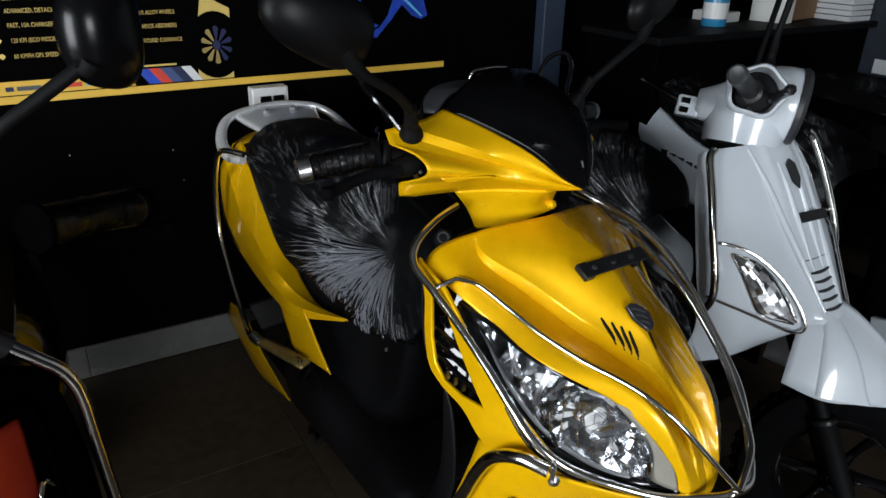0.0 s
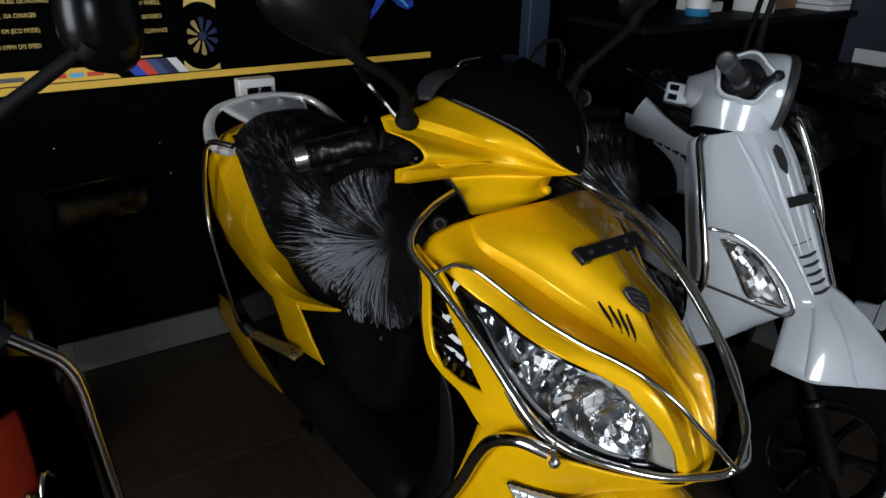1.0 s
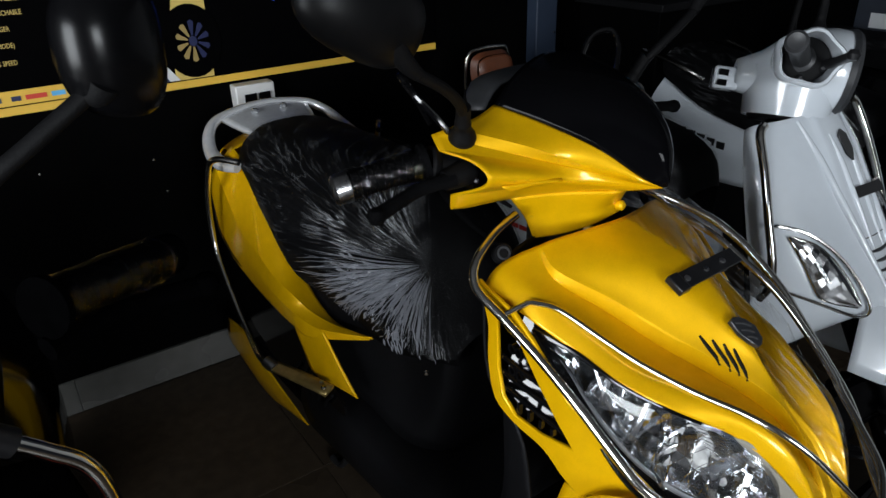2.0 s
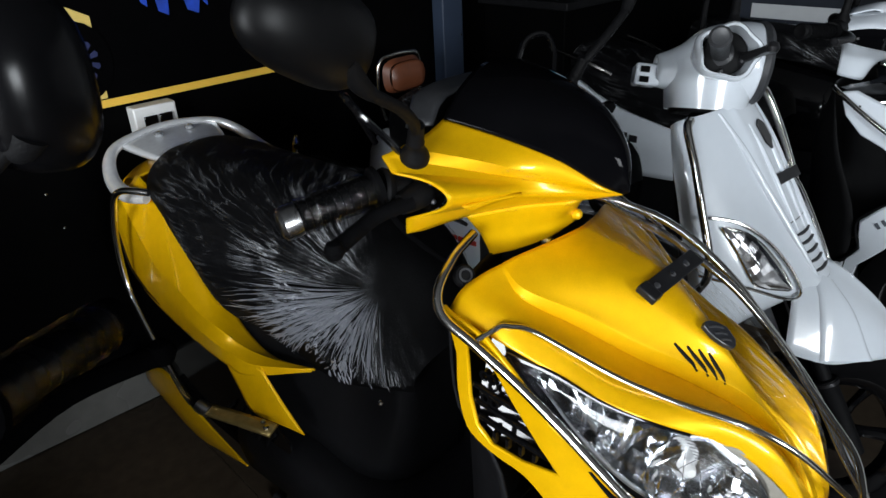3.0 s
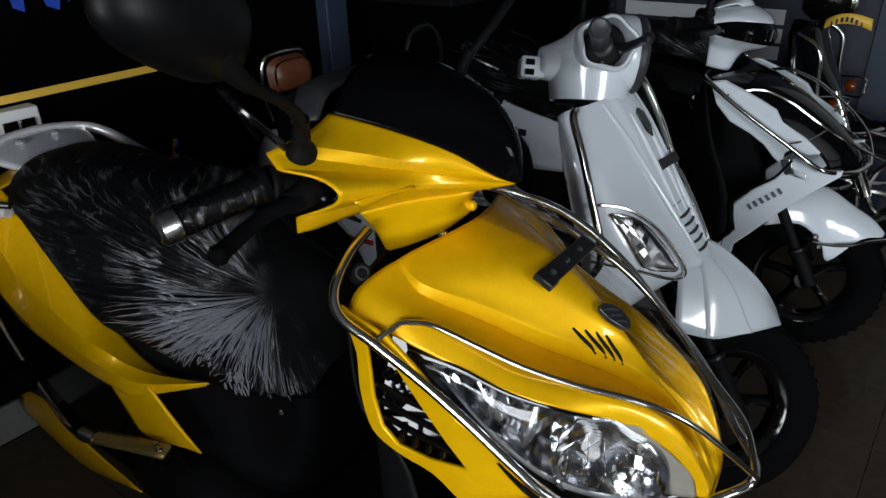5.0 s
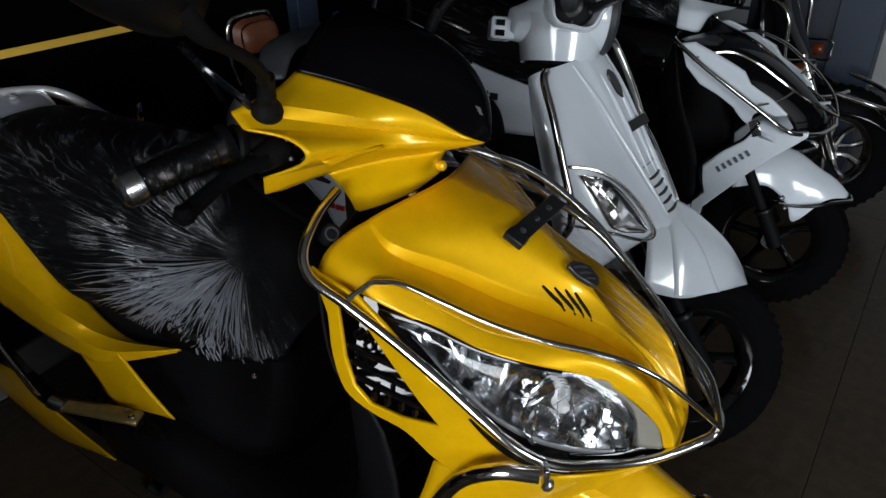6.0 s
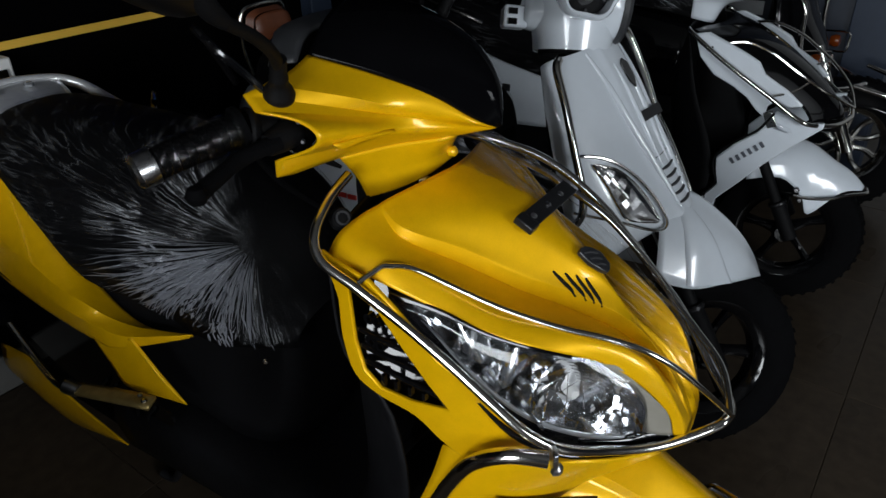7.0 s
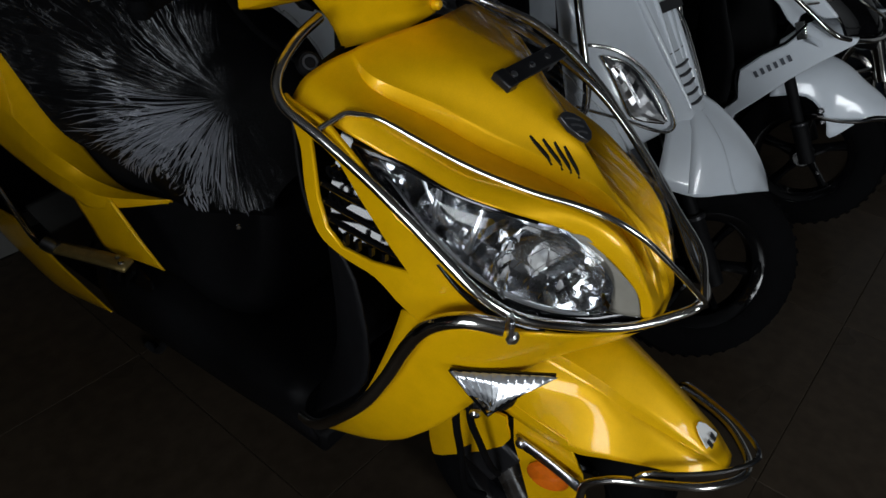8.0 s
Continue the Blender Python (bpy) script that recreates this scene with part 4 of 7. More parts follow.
        part("lamp_sill", sheet([[(sgn * w, y, z) for w, y, z in ((.155, .052, .662), (.132, .015, .647), (.105, -.022, .641), (.078, -.044, .640), (.058, -.074, .634))], [(sgn * w, y, z) for w, y, z in ((.172, .030, .648), (.126, -.012, .622), (.090, -.045, .612), (.060, -.072, .610), (.045, -.082, .612))]], 4, 3), BLACK_GLOSS, lens, solid=0.003)
        # pale panel between lamp and nose
        part("nose_panel", sheet([[(sgn * .110, .002, .742), (sgn * .100, -.014, .738), (sgn * .090, -.034, .714)], [(sgn * .092, -.026, .712), (sgn * .084, -.044, .700), (sgn * .076, -.054, .690)], [(sgn * .080, -.044, .676), (sgn * .073, -.058, .672), (sgn * .065, -.067, .667)], [(sgn * .079, -.044, .641), (sgn * .070, -.060, .637), (sgn * .058, -.074, .634)]], 4, 4), MATT_GREY, sc, "satin grey panel beside the lamp", solid=0.002)
        # slits in the hood
        for k in range(4):
            a = Vector(((.055, .092, .803), (.047, .080, .800), (.040, .069, .797), (.034, .059, .793))[k])
            b = Vector(((.049, .064, .775), (.043, .053, .770), (.039, .044, .767), (.034, .036, .762))[k])
            ends = [on_hood(sgn * (a.x + (b.x - a.x) * t), a.y + (b.y - a.y) * t, a.z + (b.z - a.z) * t, .0008) for t in (0, .25, .5, .75, 1)]
            part("hood_slit", sweep(bmesh.new(), ends, [0.0016, 0.0024, 0.0026, 0.0024, 0.0016], 8, 2), BLACK_MATTE, apron, "black air slit")
        # turn signal
        sig = [(.202, .092, .571), (.166, .040, .571), (.130, -.006, .567), (.152, .014, .550), (.190, .044, .517), (.197, .068, .545)]
        rb = bmesh.new()
        ribs = []
        for k in range(23):
            t = k / 22
            a = Vector(sig[0]).lerp(Vector(sig[2]), t)
            b = Vector(sig[5]).lerp(Vector(sig[3]), t).lerp(Vector(sig[4]), 0.75 * (1 - abs(2 * t - 1)))
            ribs.append([P(sgn * (q.x + .007), q.y - .017 + .0045 * (k % 2), q.z) for q in (a, a.lerp(b, .33), a.lerp(b, .67), b)])
        grid(rb, ribs)
        signal = part("turn_signal", rb, SILVER, sc, "ribbed silvery turn signal", solid=0.004, sharp=10)
        part("signal_rim", tube([(sgn * (q[0] + .005), q[1] - .013, q[2]) for q in (sig[0], sig[2], sig[3], sig[4], sig[5], sig[0])], .0025, 8, 1), BLACK_GLOSS, signal)
        bolt(sc, P(sgn * .192, .050, .505), P(sgn * .3, .0, .48), 0.007)
        part("signal_tail", tube([(sgn * .165, .050, .512), (sgn * .140, .045, .492), (sgn * .110, .050, .490)], [.012, .018, .012], 10, 4), BLACK_MATTE, sc)
        # loop bar at the leg shield
        loop = part("side_guard", tube([(sgn * .192, .022, .657), (sgn * .212, .060, .660), (sgn * .222, .100, .634), (sgn * .224, .130, .585), (sgn * .224, .160, .520), (sgn * .224, .210, .433), (sgn * .220, .300, .325), (sgn * .205, .36, .285)], 0.0095, 12, 6), CHROME, sc, "bent chrome tube")
        part("guard_clamp", slab((-.011, -.003, -.014), (.011, .003, .016), Matrix.Translation(P(sgn * .190, .016, .660)) @ Matrix.Rotation(sgn * 0.7, 4, "Z")), STEEL, loop, bevel=0.002)
        bolt(loop, P(sgn * .192, .012, .650), P(sgn * .22, -.05, .64), 0.008)
        # leg shield edge and foot well
        part("leg_shield", sheet([[(sgn * .210, .300, .820), (sgn * .13, .330, .850), (0, .345, .862)], [(sgn * .208, .292, .70), (sgn * .13, .350, .72), (0, .372, .73)], [(sgn * .200, .230, .62), (sgn * .13, .345, .58), (0, .372, .58)], [(sgn * .205, .215, .46), (sgn * .14, .335, .42), (0, .362, .42)], [(sgn * .200, .330, .31), (sgn * .14, .370, .32), (0, .38, .32)]], 5, 4), UNDER_BLACK, sc, "black inner leg shield", solid=0.004)
        # side body panels
        part("side_panel", sheet([
            [(sgn * .160, 1.27, .770), (sgn * .206, 1.275, .728), (sgn * .211, 1.30, .700), (sgn * .214, 1.31, .655)],
            [(sgn * .165, 1.17, .735), (sgn * .212, 1.165, .618), (sgn * .217, 1.23, .590), (sgn * .222, 1.283, .571)],
            [(sgn * .163, 1.10, .676), (sgn * .213, 1.075, .588), (sgn * .222, 1.12, .560), (sgn * .228, 1.19, .530)],
            [(sgn * .160, 1.024, .609), (sgn * .214, .990, .559), (sgn * .224, 1.010, .533), (sgn * .228, 1.10, .508)],
            [(sgn * .156, .965, .545), (sgn * .206, .930, .541), (sgn * .222, .955, .521), (sgn * .226, .997, .492)],
            [(sgn * .152, .905, .500), (sgn * .188, .885, .511), (sgn * .214, .895, .508), (sgn * .220, .900, .480)],
            [(sgn * .146, .840, .482), (sgn * .165, .830, .496), (sgn * .195, .838, .495), (sgn * .206, .850, .472)],
            [(sgn * .125, .746, .488), (sgn * .128, .744, .493), (sgn * .131, .743, .495), (sgn * .133, .745, .490)],
        ], 5, 5, breaks=(1, 2)), YELLOW, sc, solid=0.003, sharp=20)
        part("side_leg", sheet([
            [(sgn * .221, .902, .484), (sgn * .207, .868, .489), (sgn * .191, .828, .493)],
            [(sgn * .219, .874, .437), (sgn * .205, .840, .450), (sgn * .187, .798, .455)],
            [(sgn * .216, .848, .394), (sgn * .202, .802, .404), (sgn * .184, .770, .422)],
            [(sgn * .202, .800, .386), (sgn * .190, .762, .382), (sgn * .180, .728, .378)],
        ], 4, 4), YELLOW, sc, solid=0.003)
        part("panel_slit", tube([(sgn * .212, 1.312, .640), (sgn * .221, 1.278, .572), (sgn * .226, 1.215, .543), (sgn * .2295, 1.145, .526)], [.009, .010, .007, .0015], 10, 5, flat=.5), BLACK_GLOSS, sc, "black tapering slot")
        part("side_insert", plate(smooth_loop([(1.31, .62), (1.28, .562), (1.14, .506), (1.00, .482), (.905, .466), (.85, .385), (.76, .345), (.80, .30), (1.0, .27), (1.2, .30), (1.33, .42)], 3), [], lambda y, z, s=sgn: P(s * (.196 + .02 * (z - .3)), y, z), V(-sgn * .005, 0, 0)), BLACK_GLOSS, sc, "glossy black lower insert")
        for k in range(6):
            part("insert_fin", tube([(sgn * .202, .80 + .03 * k, .352), (sgn * .206, .825 + .03 * k, .325), (sgn * .200, .845 + .03 * k, .295)], 0.004, 6, 3), BLACK_MATTE, sc)
        part("lower_wing", sheet([
            [(sgn * .200, 1.42, .245), (sgn * .205, 1.43, .18), (sgn * .190, 1.42, .125)],
            [(sgn * .204, 1.26, .265), (sgn * .212, 1.27, .18), (sgn * .192, 1.24, .095)],
            [(sgn * .204, 1.14, .215), (sgn * .208, 1.12, .165), (sgn * .195, 1.10, .125)],
            [(sgn * .200, .965, .170), (sgn * .200, .962, .168), (sgn * .198, .960, .166)],
        ], 4, 4), YELLOW, sc, solid=0.003)
        bar = part("rear_guard", tube([(sgn * .20, 1.13, .775), (sgn * .238, 1.185, .775), (sgn * .248, 1.215, .72), (sgn * .250, 1.24, .635), (sgn * .252, 1.235, .545), (sgn * .256, 1.17, .465), (sgn * .262, 1.09, .405), (sgn * .272, 1.00, .375), (sgn * .278, .92, .392)], 0.0072, 12, 6), CHROME, sc, "thin chrome side rail")
        part("rail_joint", turned([(0, 0), (0.013, 0), (0.014, 0.012), (0.012, 0.028), (0, 0.028)], between(P(sgn * .282, .935, .402), P(sgn * .272, .905, .392)), 12), STEEL, bar)
        rest = part("footrest", sheet([[(sgn * .262, .925, .397), (sgn * .288, .925, .392)], [(sgn * .235, .84, .402), (sgn * .262, .835, .396)], [(sgn * .212, .765, .402), (sgn * .238, .755, .398)]], 3, 3), material("aged_brass", (0.30, 0.22, 0.08), 0.4, 0.7, 0.0, 0.3, 60.0) if sgn > 0 else STEEL, sc, "folded metal footrest", solid=0.008)
        bolt(rest, P(sgn * .232, .77, .405), P(sgn * .232, .77, .5), 0.006)
        bolt(rest, P(sgn * .226, .79, .405), P(sgn * .226, .79, .5), 0.005)
    # badge and plate bracket
    b0, b1, b2 = Vector((.018, .058, .808)), Vector((-.013, -.0085, -.004)), Vector((.001, .0145, .0135))

    def on_nose(a, b, out=0.0):
        q = b0 + b1 * a + b2 * b + Vector((.1, -.62, .75)) * out
        return P(q.x, q.y, q.z)
    badge = part("badge", plate([(-1, .55), (-.5, .9), (0, 1), (.5, .9), (1, .55), (.9, -.3), (.45, -.8), (0, -1.05), (-.45, -.8), (-.9, -.3)], [], on_nose, P(0, -.004, .005)), BADGE, apron, "dark shield badge", bevel=0.001)
    for k in range(3):
        b = .5 - .45 * k
        part("badge_bar", sweep(bmesh.new(), [on_nose(-.62 + .1 * k, b, .006), on_nose(0, b + .06, .007), on_nose(.62 - .1 * k, b, .006)], 0.0016, 6, 3), GREY_PLASTIC, badge)
    pose_b = Matrix.Translation(P(.002, .128, .858)) @ Matrix.Rotation(radians(26), 4, "X")
    brk = part("plate_bracket", slab((-.060, -.0115, .0), (.060, .0115, .003), pose_b), DARK_STEEL, sc, "black steel number plate bracket", bevel=0.001)
    part("bracket_end", slab((-.064, -.013, -.006), (-.046, .013, .0045), pose_b), DARK_STEEL, brk, bevel=0.002)
    for w in (.030, -.004, -.040):
        part("bolt", turned([(0, .003), (.0042, .003), (.0042, .0042), (.002, .0048), (0, .0048)], pose_b @ Matrix.Translation((w, 0, 0)), 10), STEEL, brk)
    for w in (.048, -.022):
        part("bracket_foot", slab((w - .006, -.006, -.020), (w + .006, .006, .0), pose_b), DARK_STEEL, brk)
    # loose clear film over the far half of the hood
    noise.seed_set(5)

    def flutter(p):
        return p + Vector((0.6, -0.25, 0.72)) * (0.006 + 0.20 * min(.11, max(0, p.x - .015)) + 0.007 * noise.noise(Vector((p.x * 26, p.y * 7, p.z * 7))) + 0.002 * noise.noise(p * 48))
    # white streaks in this film are reflections painted into its material
    part("protective_film", sheet([[(-p[0], p[1], p[2]) for p in centred(r)] for r in hood], 8, 10, False, flutter), creased_film("loose_protective_film", (-.04, .40, .95), 0.0, 0.5, 0.05, 26.0, 0.8, 0.30, False), apron, "clear protective film", sharp=180)
    # crash guard over the apron
    def plain(points):
        return [Vector((-w, y, z)) for w, y, z in points]
    ring = part("crash_guard", tube(plain([(.130, .330, .900), (.172, .325, .886), (.212, .314, .862), (.226, .294, .840), (.222, .250, .818), (.214, .195, .786), (.209, .135, .750), (.206, .085, .718), (.199, .046, .690), (.175, .012, .664), (.125, -.024, .638), (.075, -.066, .626), (.030, -.108, .637), (.010, -.122, .647), (-.030, -.115, .640), (-.080, -.079, .641), (-.110, -.046, .663), (-.135, -.012, .684), (-.145, .024, .712), (-.145, .069, .756), (-.145, .105, .790), (-.145, .150, .822), (-.145, .185, .840), (-.142, .225, .855), (-.130, .285, .868), (-.105, .330, .885)]), 0.0060, 12, 6, False), CHROME, sc, "bent chrome tube")
    part("inner_bar", tube(plain([(.220, .252, .820), (.200, .238, .833), (.194, .234, .836), (.188, .2275, .8355), (.172, .208, .830), (.155, .160, .810), (.145, .117, .797), (.133, .080, .787), (.120, .042, .779), (.106, .004, .774), (.094, -.034, .766), (.075, -.068, .743), (.050, -.098, .705), (.020, -.120, .664), (.010, -.125, .651)]), 0.0036, 10, 6, False), CHROME, ring, "thin chrome tube")
    part("inner_bar", tube(plain([(.010, -.125, .651), (-.050, -.096, .668), (-.090, -.050, .683), (-.115, -.012, .699), (-.120, .005, .715), (-.120, .035, .745), (-.120, .078, .782), (-.120, .112, .804), (-.120, .155, .824), (-.120, .190, .840), (-.120, .235, .851), (-.120, .282, .862), (-.118, .310, .869), (-.105, .335, .876)]), 0.0050, 10, 6, False), CHROME, ring, "thin chrome tube")
    for sgn in (1, -1):
        cap = part("guard_bolt", turned([(0, 0), (.014, 0), (.015, .004), (.012, .009), (0, .010)], between(P(sgn * .165, .318, .858), P(sgn * .205, .214, .936)), 20), BLACK_MATTE, ring, "black bolt cap")
        part("bolt_mark", turned([(.0065, .0101), (.009, .0101), (.009, .0108), (.0065, .0108)], between(P(sgn * .165, .318, .858), P(sgn * .205, .214, .936)), 16, True), GREY_PLASTIC, cap)
    # lower cowl
    part("lower_cowl", sheet([
        [(0, -.088, .606), (.05, -.075, .612), (.11, -.042, .626), (.165, .004, .642), (.196, .060, .640), (.206, .150, .622)],
        [(0, -.084, .598), (.055, -.062, .596), (.12, -.018, .596), (.175, .035, .600), (.203, .090, .592), (.212, .170, .55)],
        [(0, -.076, .592), (.055, -.050, .582), (.118, -.004, .576), (.172, .045, .562), (.202, .105, .530), (.212, .215, .44)],
        [(0, -.066, .588), (.052, -.036, .575), (.115, .006, .562), (.165, .042, .536), (.197, .110, .45), (.210, .270, .34)],
        [(0, -.054, .586), (.050, -.020, .572), (.112, .016, .556), (.160, .056, .520), (.194, .165, .370), (.202, .305, .295)],
        [(0, -.03, .582), (.045, .01, .565), (.10, .04, .54), (.145, .09, .49), (.17, .19, .355), (.175, .31, .285)],
    ], 5, 4, True), YELLOW, sc, solid=0.003, sharp=60)
    # front mudguard with side prongs
    W0 = 0.0
    hm = Matrix.Translation(P(.03, .375, 0)) @ Matrix.Rotation(radians(5.7), 4, "Z") @ Matrix.Translation(-P(0, .375, 0))
    spine = [
        [(0, .130, .515), (.050, .130, .500), (.078, .130, .465), (.084, .130, .42)],
        [(0, .055, .538), (.052, .055, .512), (.082, .055, .462), (.090, .055, .40)],
        [(0, -.028, .529), (.050, -.028, .496), (.064, -.028, .462), (.092, -.025, .390)],
        [(0, -.075, .508), (.045, -.075, .474), (.060, -.075, .446), (.086, -.072, .400)],
        [(0, -.125, .476), (.036, -.125, .450), (.050, -.125, .430), (.070, -.122, .402)],
        [(0, -.179, .433), (.022, -.179, .420), (.034, -.178, .411), (.050, -.174, .398)],
        [(0, -.212, .394), (.010, -.211, .394), (.016, -.210, .393), (.020, -.208, .392)],
    ]
    spine = [r[:2] + [(r[1][0] + .003, r[1][1], r[1][2] - .015 * s)] + r[2:] for r, s in zip(spine, (.6, 1, 1, 1, .7, .3, 0))]
    guard = part("front_mudguard", sheet(spine, 5, 4, True, breaks=(1, 2)), YELLOW, sc, solid=0.003, sharp=34, m=hm)
    for sgn in (1, -1):
        part("mudguard_prong", plate([(.062, .425), (-.02, .405), (-.050, .352), (-.075, .255), (-.045, .225), (.02, .25), (.055, .355)], [], lambda y, z, s=sgn: P(s * (.091 + .02 * (.4 - z)), y, z), V(-sgn * .004, 0, 0)), YELLOW, guard, bevel=0.001, m=hm)
        part("reflector", turned([(0, 0), (.030, 0), (.031, .003), (.026, .007), (0, .008)], between(P(sgn * .0935, -.004, .322), P(sgn * .2, -.014, .33)) @ Matrix.Diagonal((1, .8, 1, 1)), 24), AMBER, guard, "oval amber reflector", m=hm)
        part("guard_bracket", sheet([[(sgn * .097, .050, .378), (sgn * .097, .043, .357)], [(sgn * .101, .0, .368), (sgn * .101, -.005, .349)], [(sgn * .104, -.050, .352), (sgn * .104, -.053, .332)]], 2, 3), STEEL, guard, "steel strip", solid=0.004, m=hm)
        bolt(guard, P(sgn * .099, .040, .368), P(sgn * .2, .04, .368), 0.008, m=hm)
    part("mudguard_rail", tube(both([(.106, -.055, .240), (.107, -.056, .318), (.106, -.060, .358), (.102, -.088, .386), (.090, -.130, .396), (.062, -.190, .400), (.025, -.226, .398), (0, -.234, .398)]), 0.0062, 10, 6), CHROME, guard, "chrome rail", m=hm)
    part("mudguard_rail", tube(both([(.096, -.112, .392), (.090, -.126, .412), (.072, -.165, .418), (.040, -.212, .424), (0, -.240, .428)]), 0.0036, 8, 6), CHROME, guard, m=hm)
    st = part("sticker", plate([(-.90, -.8), (-.55, .3), (-.2, .9), (.3, 1.0), (.75, .45), (1.0, -.7), (.3, -1.0)], [], lambda a, b: P(.014 - .012 * a, -.172 - .012 * a * .25 + .013 * b, .4475 - .004 + .0105 * b - .35 * abs(.014 - .012 * a) + .002), P(0, -.0010, .0016)), STICKER, guard, "small white round-topped sticker with print", m=hm)
    for k in range(3):
        part("print_bar", slab((-.0035, -.005, .0), (.0035, .005, .0012), Matrix.Translation(P(.022 - .010 * k, -.182, .4385 - .35 * abs(.012 - .010 * k) + .002)) @ Matrix.Rotation(radians(40), 4, "X")), BADGE, st, m=hm)
    build_wheel(sc, (0, .035, .208), .208, .085, BLACK_GLOSS, 5, hm)
    build_fork(sc, (0, .035, .208), (0, .25, .60), .072, STEEL, hm)
    part("brake_caliper", slab((-.018, -.035, -.045), (.018, .035, .045), Matrix.Translation(P(.078, .09, .30)) @ Matrix.Rotation(.5, 4, "X")), DARK_STEEL, sc, bevel=0.006, m=hm)
    part("brake_hose", tube([(.120, .130, .47), (.138, .114, .394), (.136, .105, .335), (.128, .098, .248), (.10, .08, .21)], 0.0055, 8, 5), RUBBER, sc)
    part("brake_hose", tube([(.118, .110, .47), (.136, .093, .416), (.132, .077, .37), (.122, .062, .32), (.10, .06, .28)], 0.0050, 8, 5), RUBBER, sc)
    part("inner_flap", plate(smooth_loop([(.190, .315), (.165, .345), (.070, .405), (.055, .39), (.058, .345), (.165, .238), (.185, .245)], 3), [], lambda y, z: P(.100, y, z), V(-.004, 0, 0)), YELLOW, sc, "yellow splash flap")
    # floor, seat base, underside
    W0 = 0.015
    tread_plate(sc, "floorboard", [[(0, .36, .325), (.12, .36, .325), (.185, .36, .318), (.200, .36, .28), (.190, .35, .22)], [(0, .55, .322), (.12, .55, .322), (.190, .55, .315), (.205, .55, .27), (.190, .54, .195)], [(0, .76, .325), (.12, .76, .325), (.190, .76, .318), (.205, .77, .26), (.188, .78, .175)], [(0, .95, .33), (.12, .95, .33), (.185, .95, .31), (.200, .97, .24), (.18, .98, .14)]], UNDER_BLACK, "black grained floorboard")
    part("under_tray", slab((-.17, .36, .15), (.17, 1.35, .20)), BLACK_MATTE, sc, bevel=0.01)
    part("seat_base", sheet([[(0, .520, .62), (.08, .525, .61), (.105, .56, .60), (.104, .75, .56), (.140, 1.0, .62), (.15, 1.3, .74)], [(0, .515, .50), (.09, .525, .49), (.108, .58, .49), (.108, .75, .47), (.165, 1.0, .46), (.18, 1.3, .60)], [(0, .53, .33), (.10, .545, .33), (.145, .62, .33), (.150, .78, .34), (.180, 1.0, .32), (.18, 1.3, .42)]], 4, 4, True), UNDER_BLACK, sc, "black under-seat cover", solid=0.004)
    bolt(sc, P(.150, .525, .545), P(.3, .3, .6), 0.005, CHROME)
    seat_rows = [
        [(0, .452, .650), (.05, .456, .640), (.092, .474, .610), (.108, .486, .580), (.106, .490, .556)],
        [(0, .470, .735), (.06, .482, .725), (.118, .535, .680), (.136, .560, .605), (.128, .562, .542)],
        [(0, .530, .795), (.07, .545, .787), (.140, .600, .720), (.158, .645, .605), (.130, .655, .508)],
        [(0, .640, .826), (.08, .650, .816), (.152, .690, .745), (.174, .740, .620), (.114, .755, .482)],
        [(0, .780, .830), (.09, .790, .820), (.165, .820, .745), (.190, .845, .635), (.140, .845, .530)],
        [(0, .920, .832), (.09, .925, .820), (.165, .935, .755), (.198, .942, .675), (.188, .935, .580)],
        [(0, 1.06, .828), (.09, 1.06, .816), (.158, 1.05, .772), (.194, 1.042, .726), (.196, 1.032, .668)],
        [(0, 1.18, .820), (.085, 1.18, .812), (.145, 1.17, .788), (.176, 1.155, .764), (.186, 1.135, .730)],
        [(0, 1.27, .810), (.08, 1.27, .804), (.125, 1.26, .784), (.150, 1.245, .767), (.165, 1.232, .750)],
        [(0, 1.315, .780), (.07, 1.31, .776), (.11, 1.295, .768), (.122, 1.285, .757), (.12, 1.28, .748)],
    ]
    wrapped_seat(sc, seat_rows, 0.0048, (.108, .545, .735), 3)
    gathered_folds(sc, seat_rows, (.108, .545, .735), 8, 290)
    # grab rail
    rail = part("grab_rail", tube(both([(.185, 1.185, .745), (.200, 1.245, .742), (.200, 1.305, .754), (.180, 1.360, .782), (.142, 1.395, .802), (.070, 1.412, .813), (0, 1.417, .816)]), [.013, .017, .017, .016, .015, .014, .014, .014, .015, .016, .017, .017, .013], 14, 6, flat=0.75), ALLOY, sc, "silver cast alloy grab rail")
    part("rail_plate", sheet([[(0, 1.41, .813), (.07, 1.405, .811), (.135, 1.388, .800)], [(0, 1.35, .803), (.07, 1.345, .800), (.12, 1.33, .790)], [(0, 1.28, .790), (.06, 1.28, .788), (.10, 1.28, .780)]], 3, 3, True), ALLOY, rail, solid=0.010)
    for w in (.055, -.055):
        bolt(rail, P(w, 1.365, .811), P(w, 1.365, 1.0), 0.010, SILVER)
    part("tail_cover", sheet([[(0, 1.30, .765), (.10, 1.30, .76), (.155, 1.31, .745)], [(0, 1.42, .75), (.09, 1.41, .745), (.15, 1.38, .73)], [(0, 1.47, .68), (.08, 1.46, .68), (.17, 1.40, .66)], [(0, 1.46, .55), (.10, 1.45, .55), (.19, 1.38, .54)]], 4, 4, True), YELLOW, sc, solid=0.003)
    part("rear_wheel_tyre", turned([(.13, -.045), (.15, -.05), (.19, -.045), (.21, 0), (.19, .045), (.15, .05), (.13, .045)], Matrix.Translation(P(0, 1.27, .21)) @ Matrix.Rotation(radians(90), 4, "Y"), 40, True), RUBBER, sc)
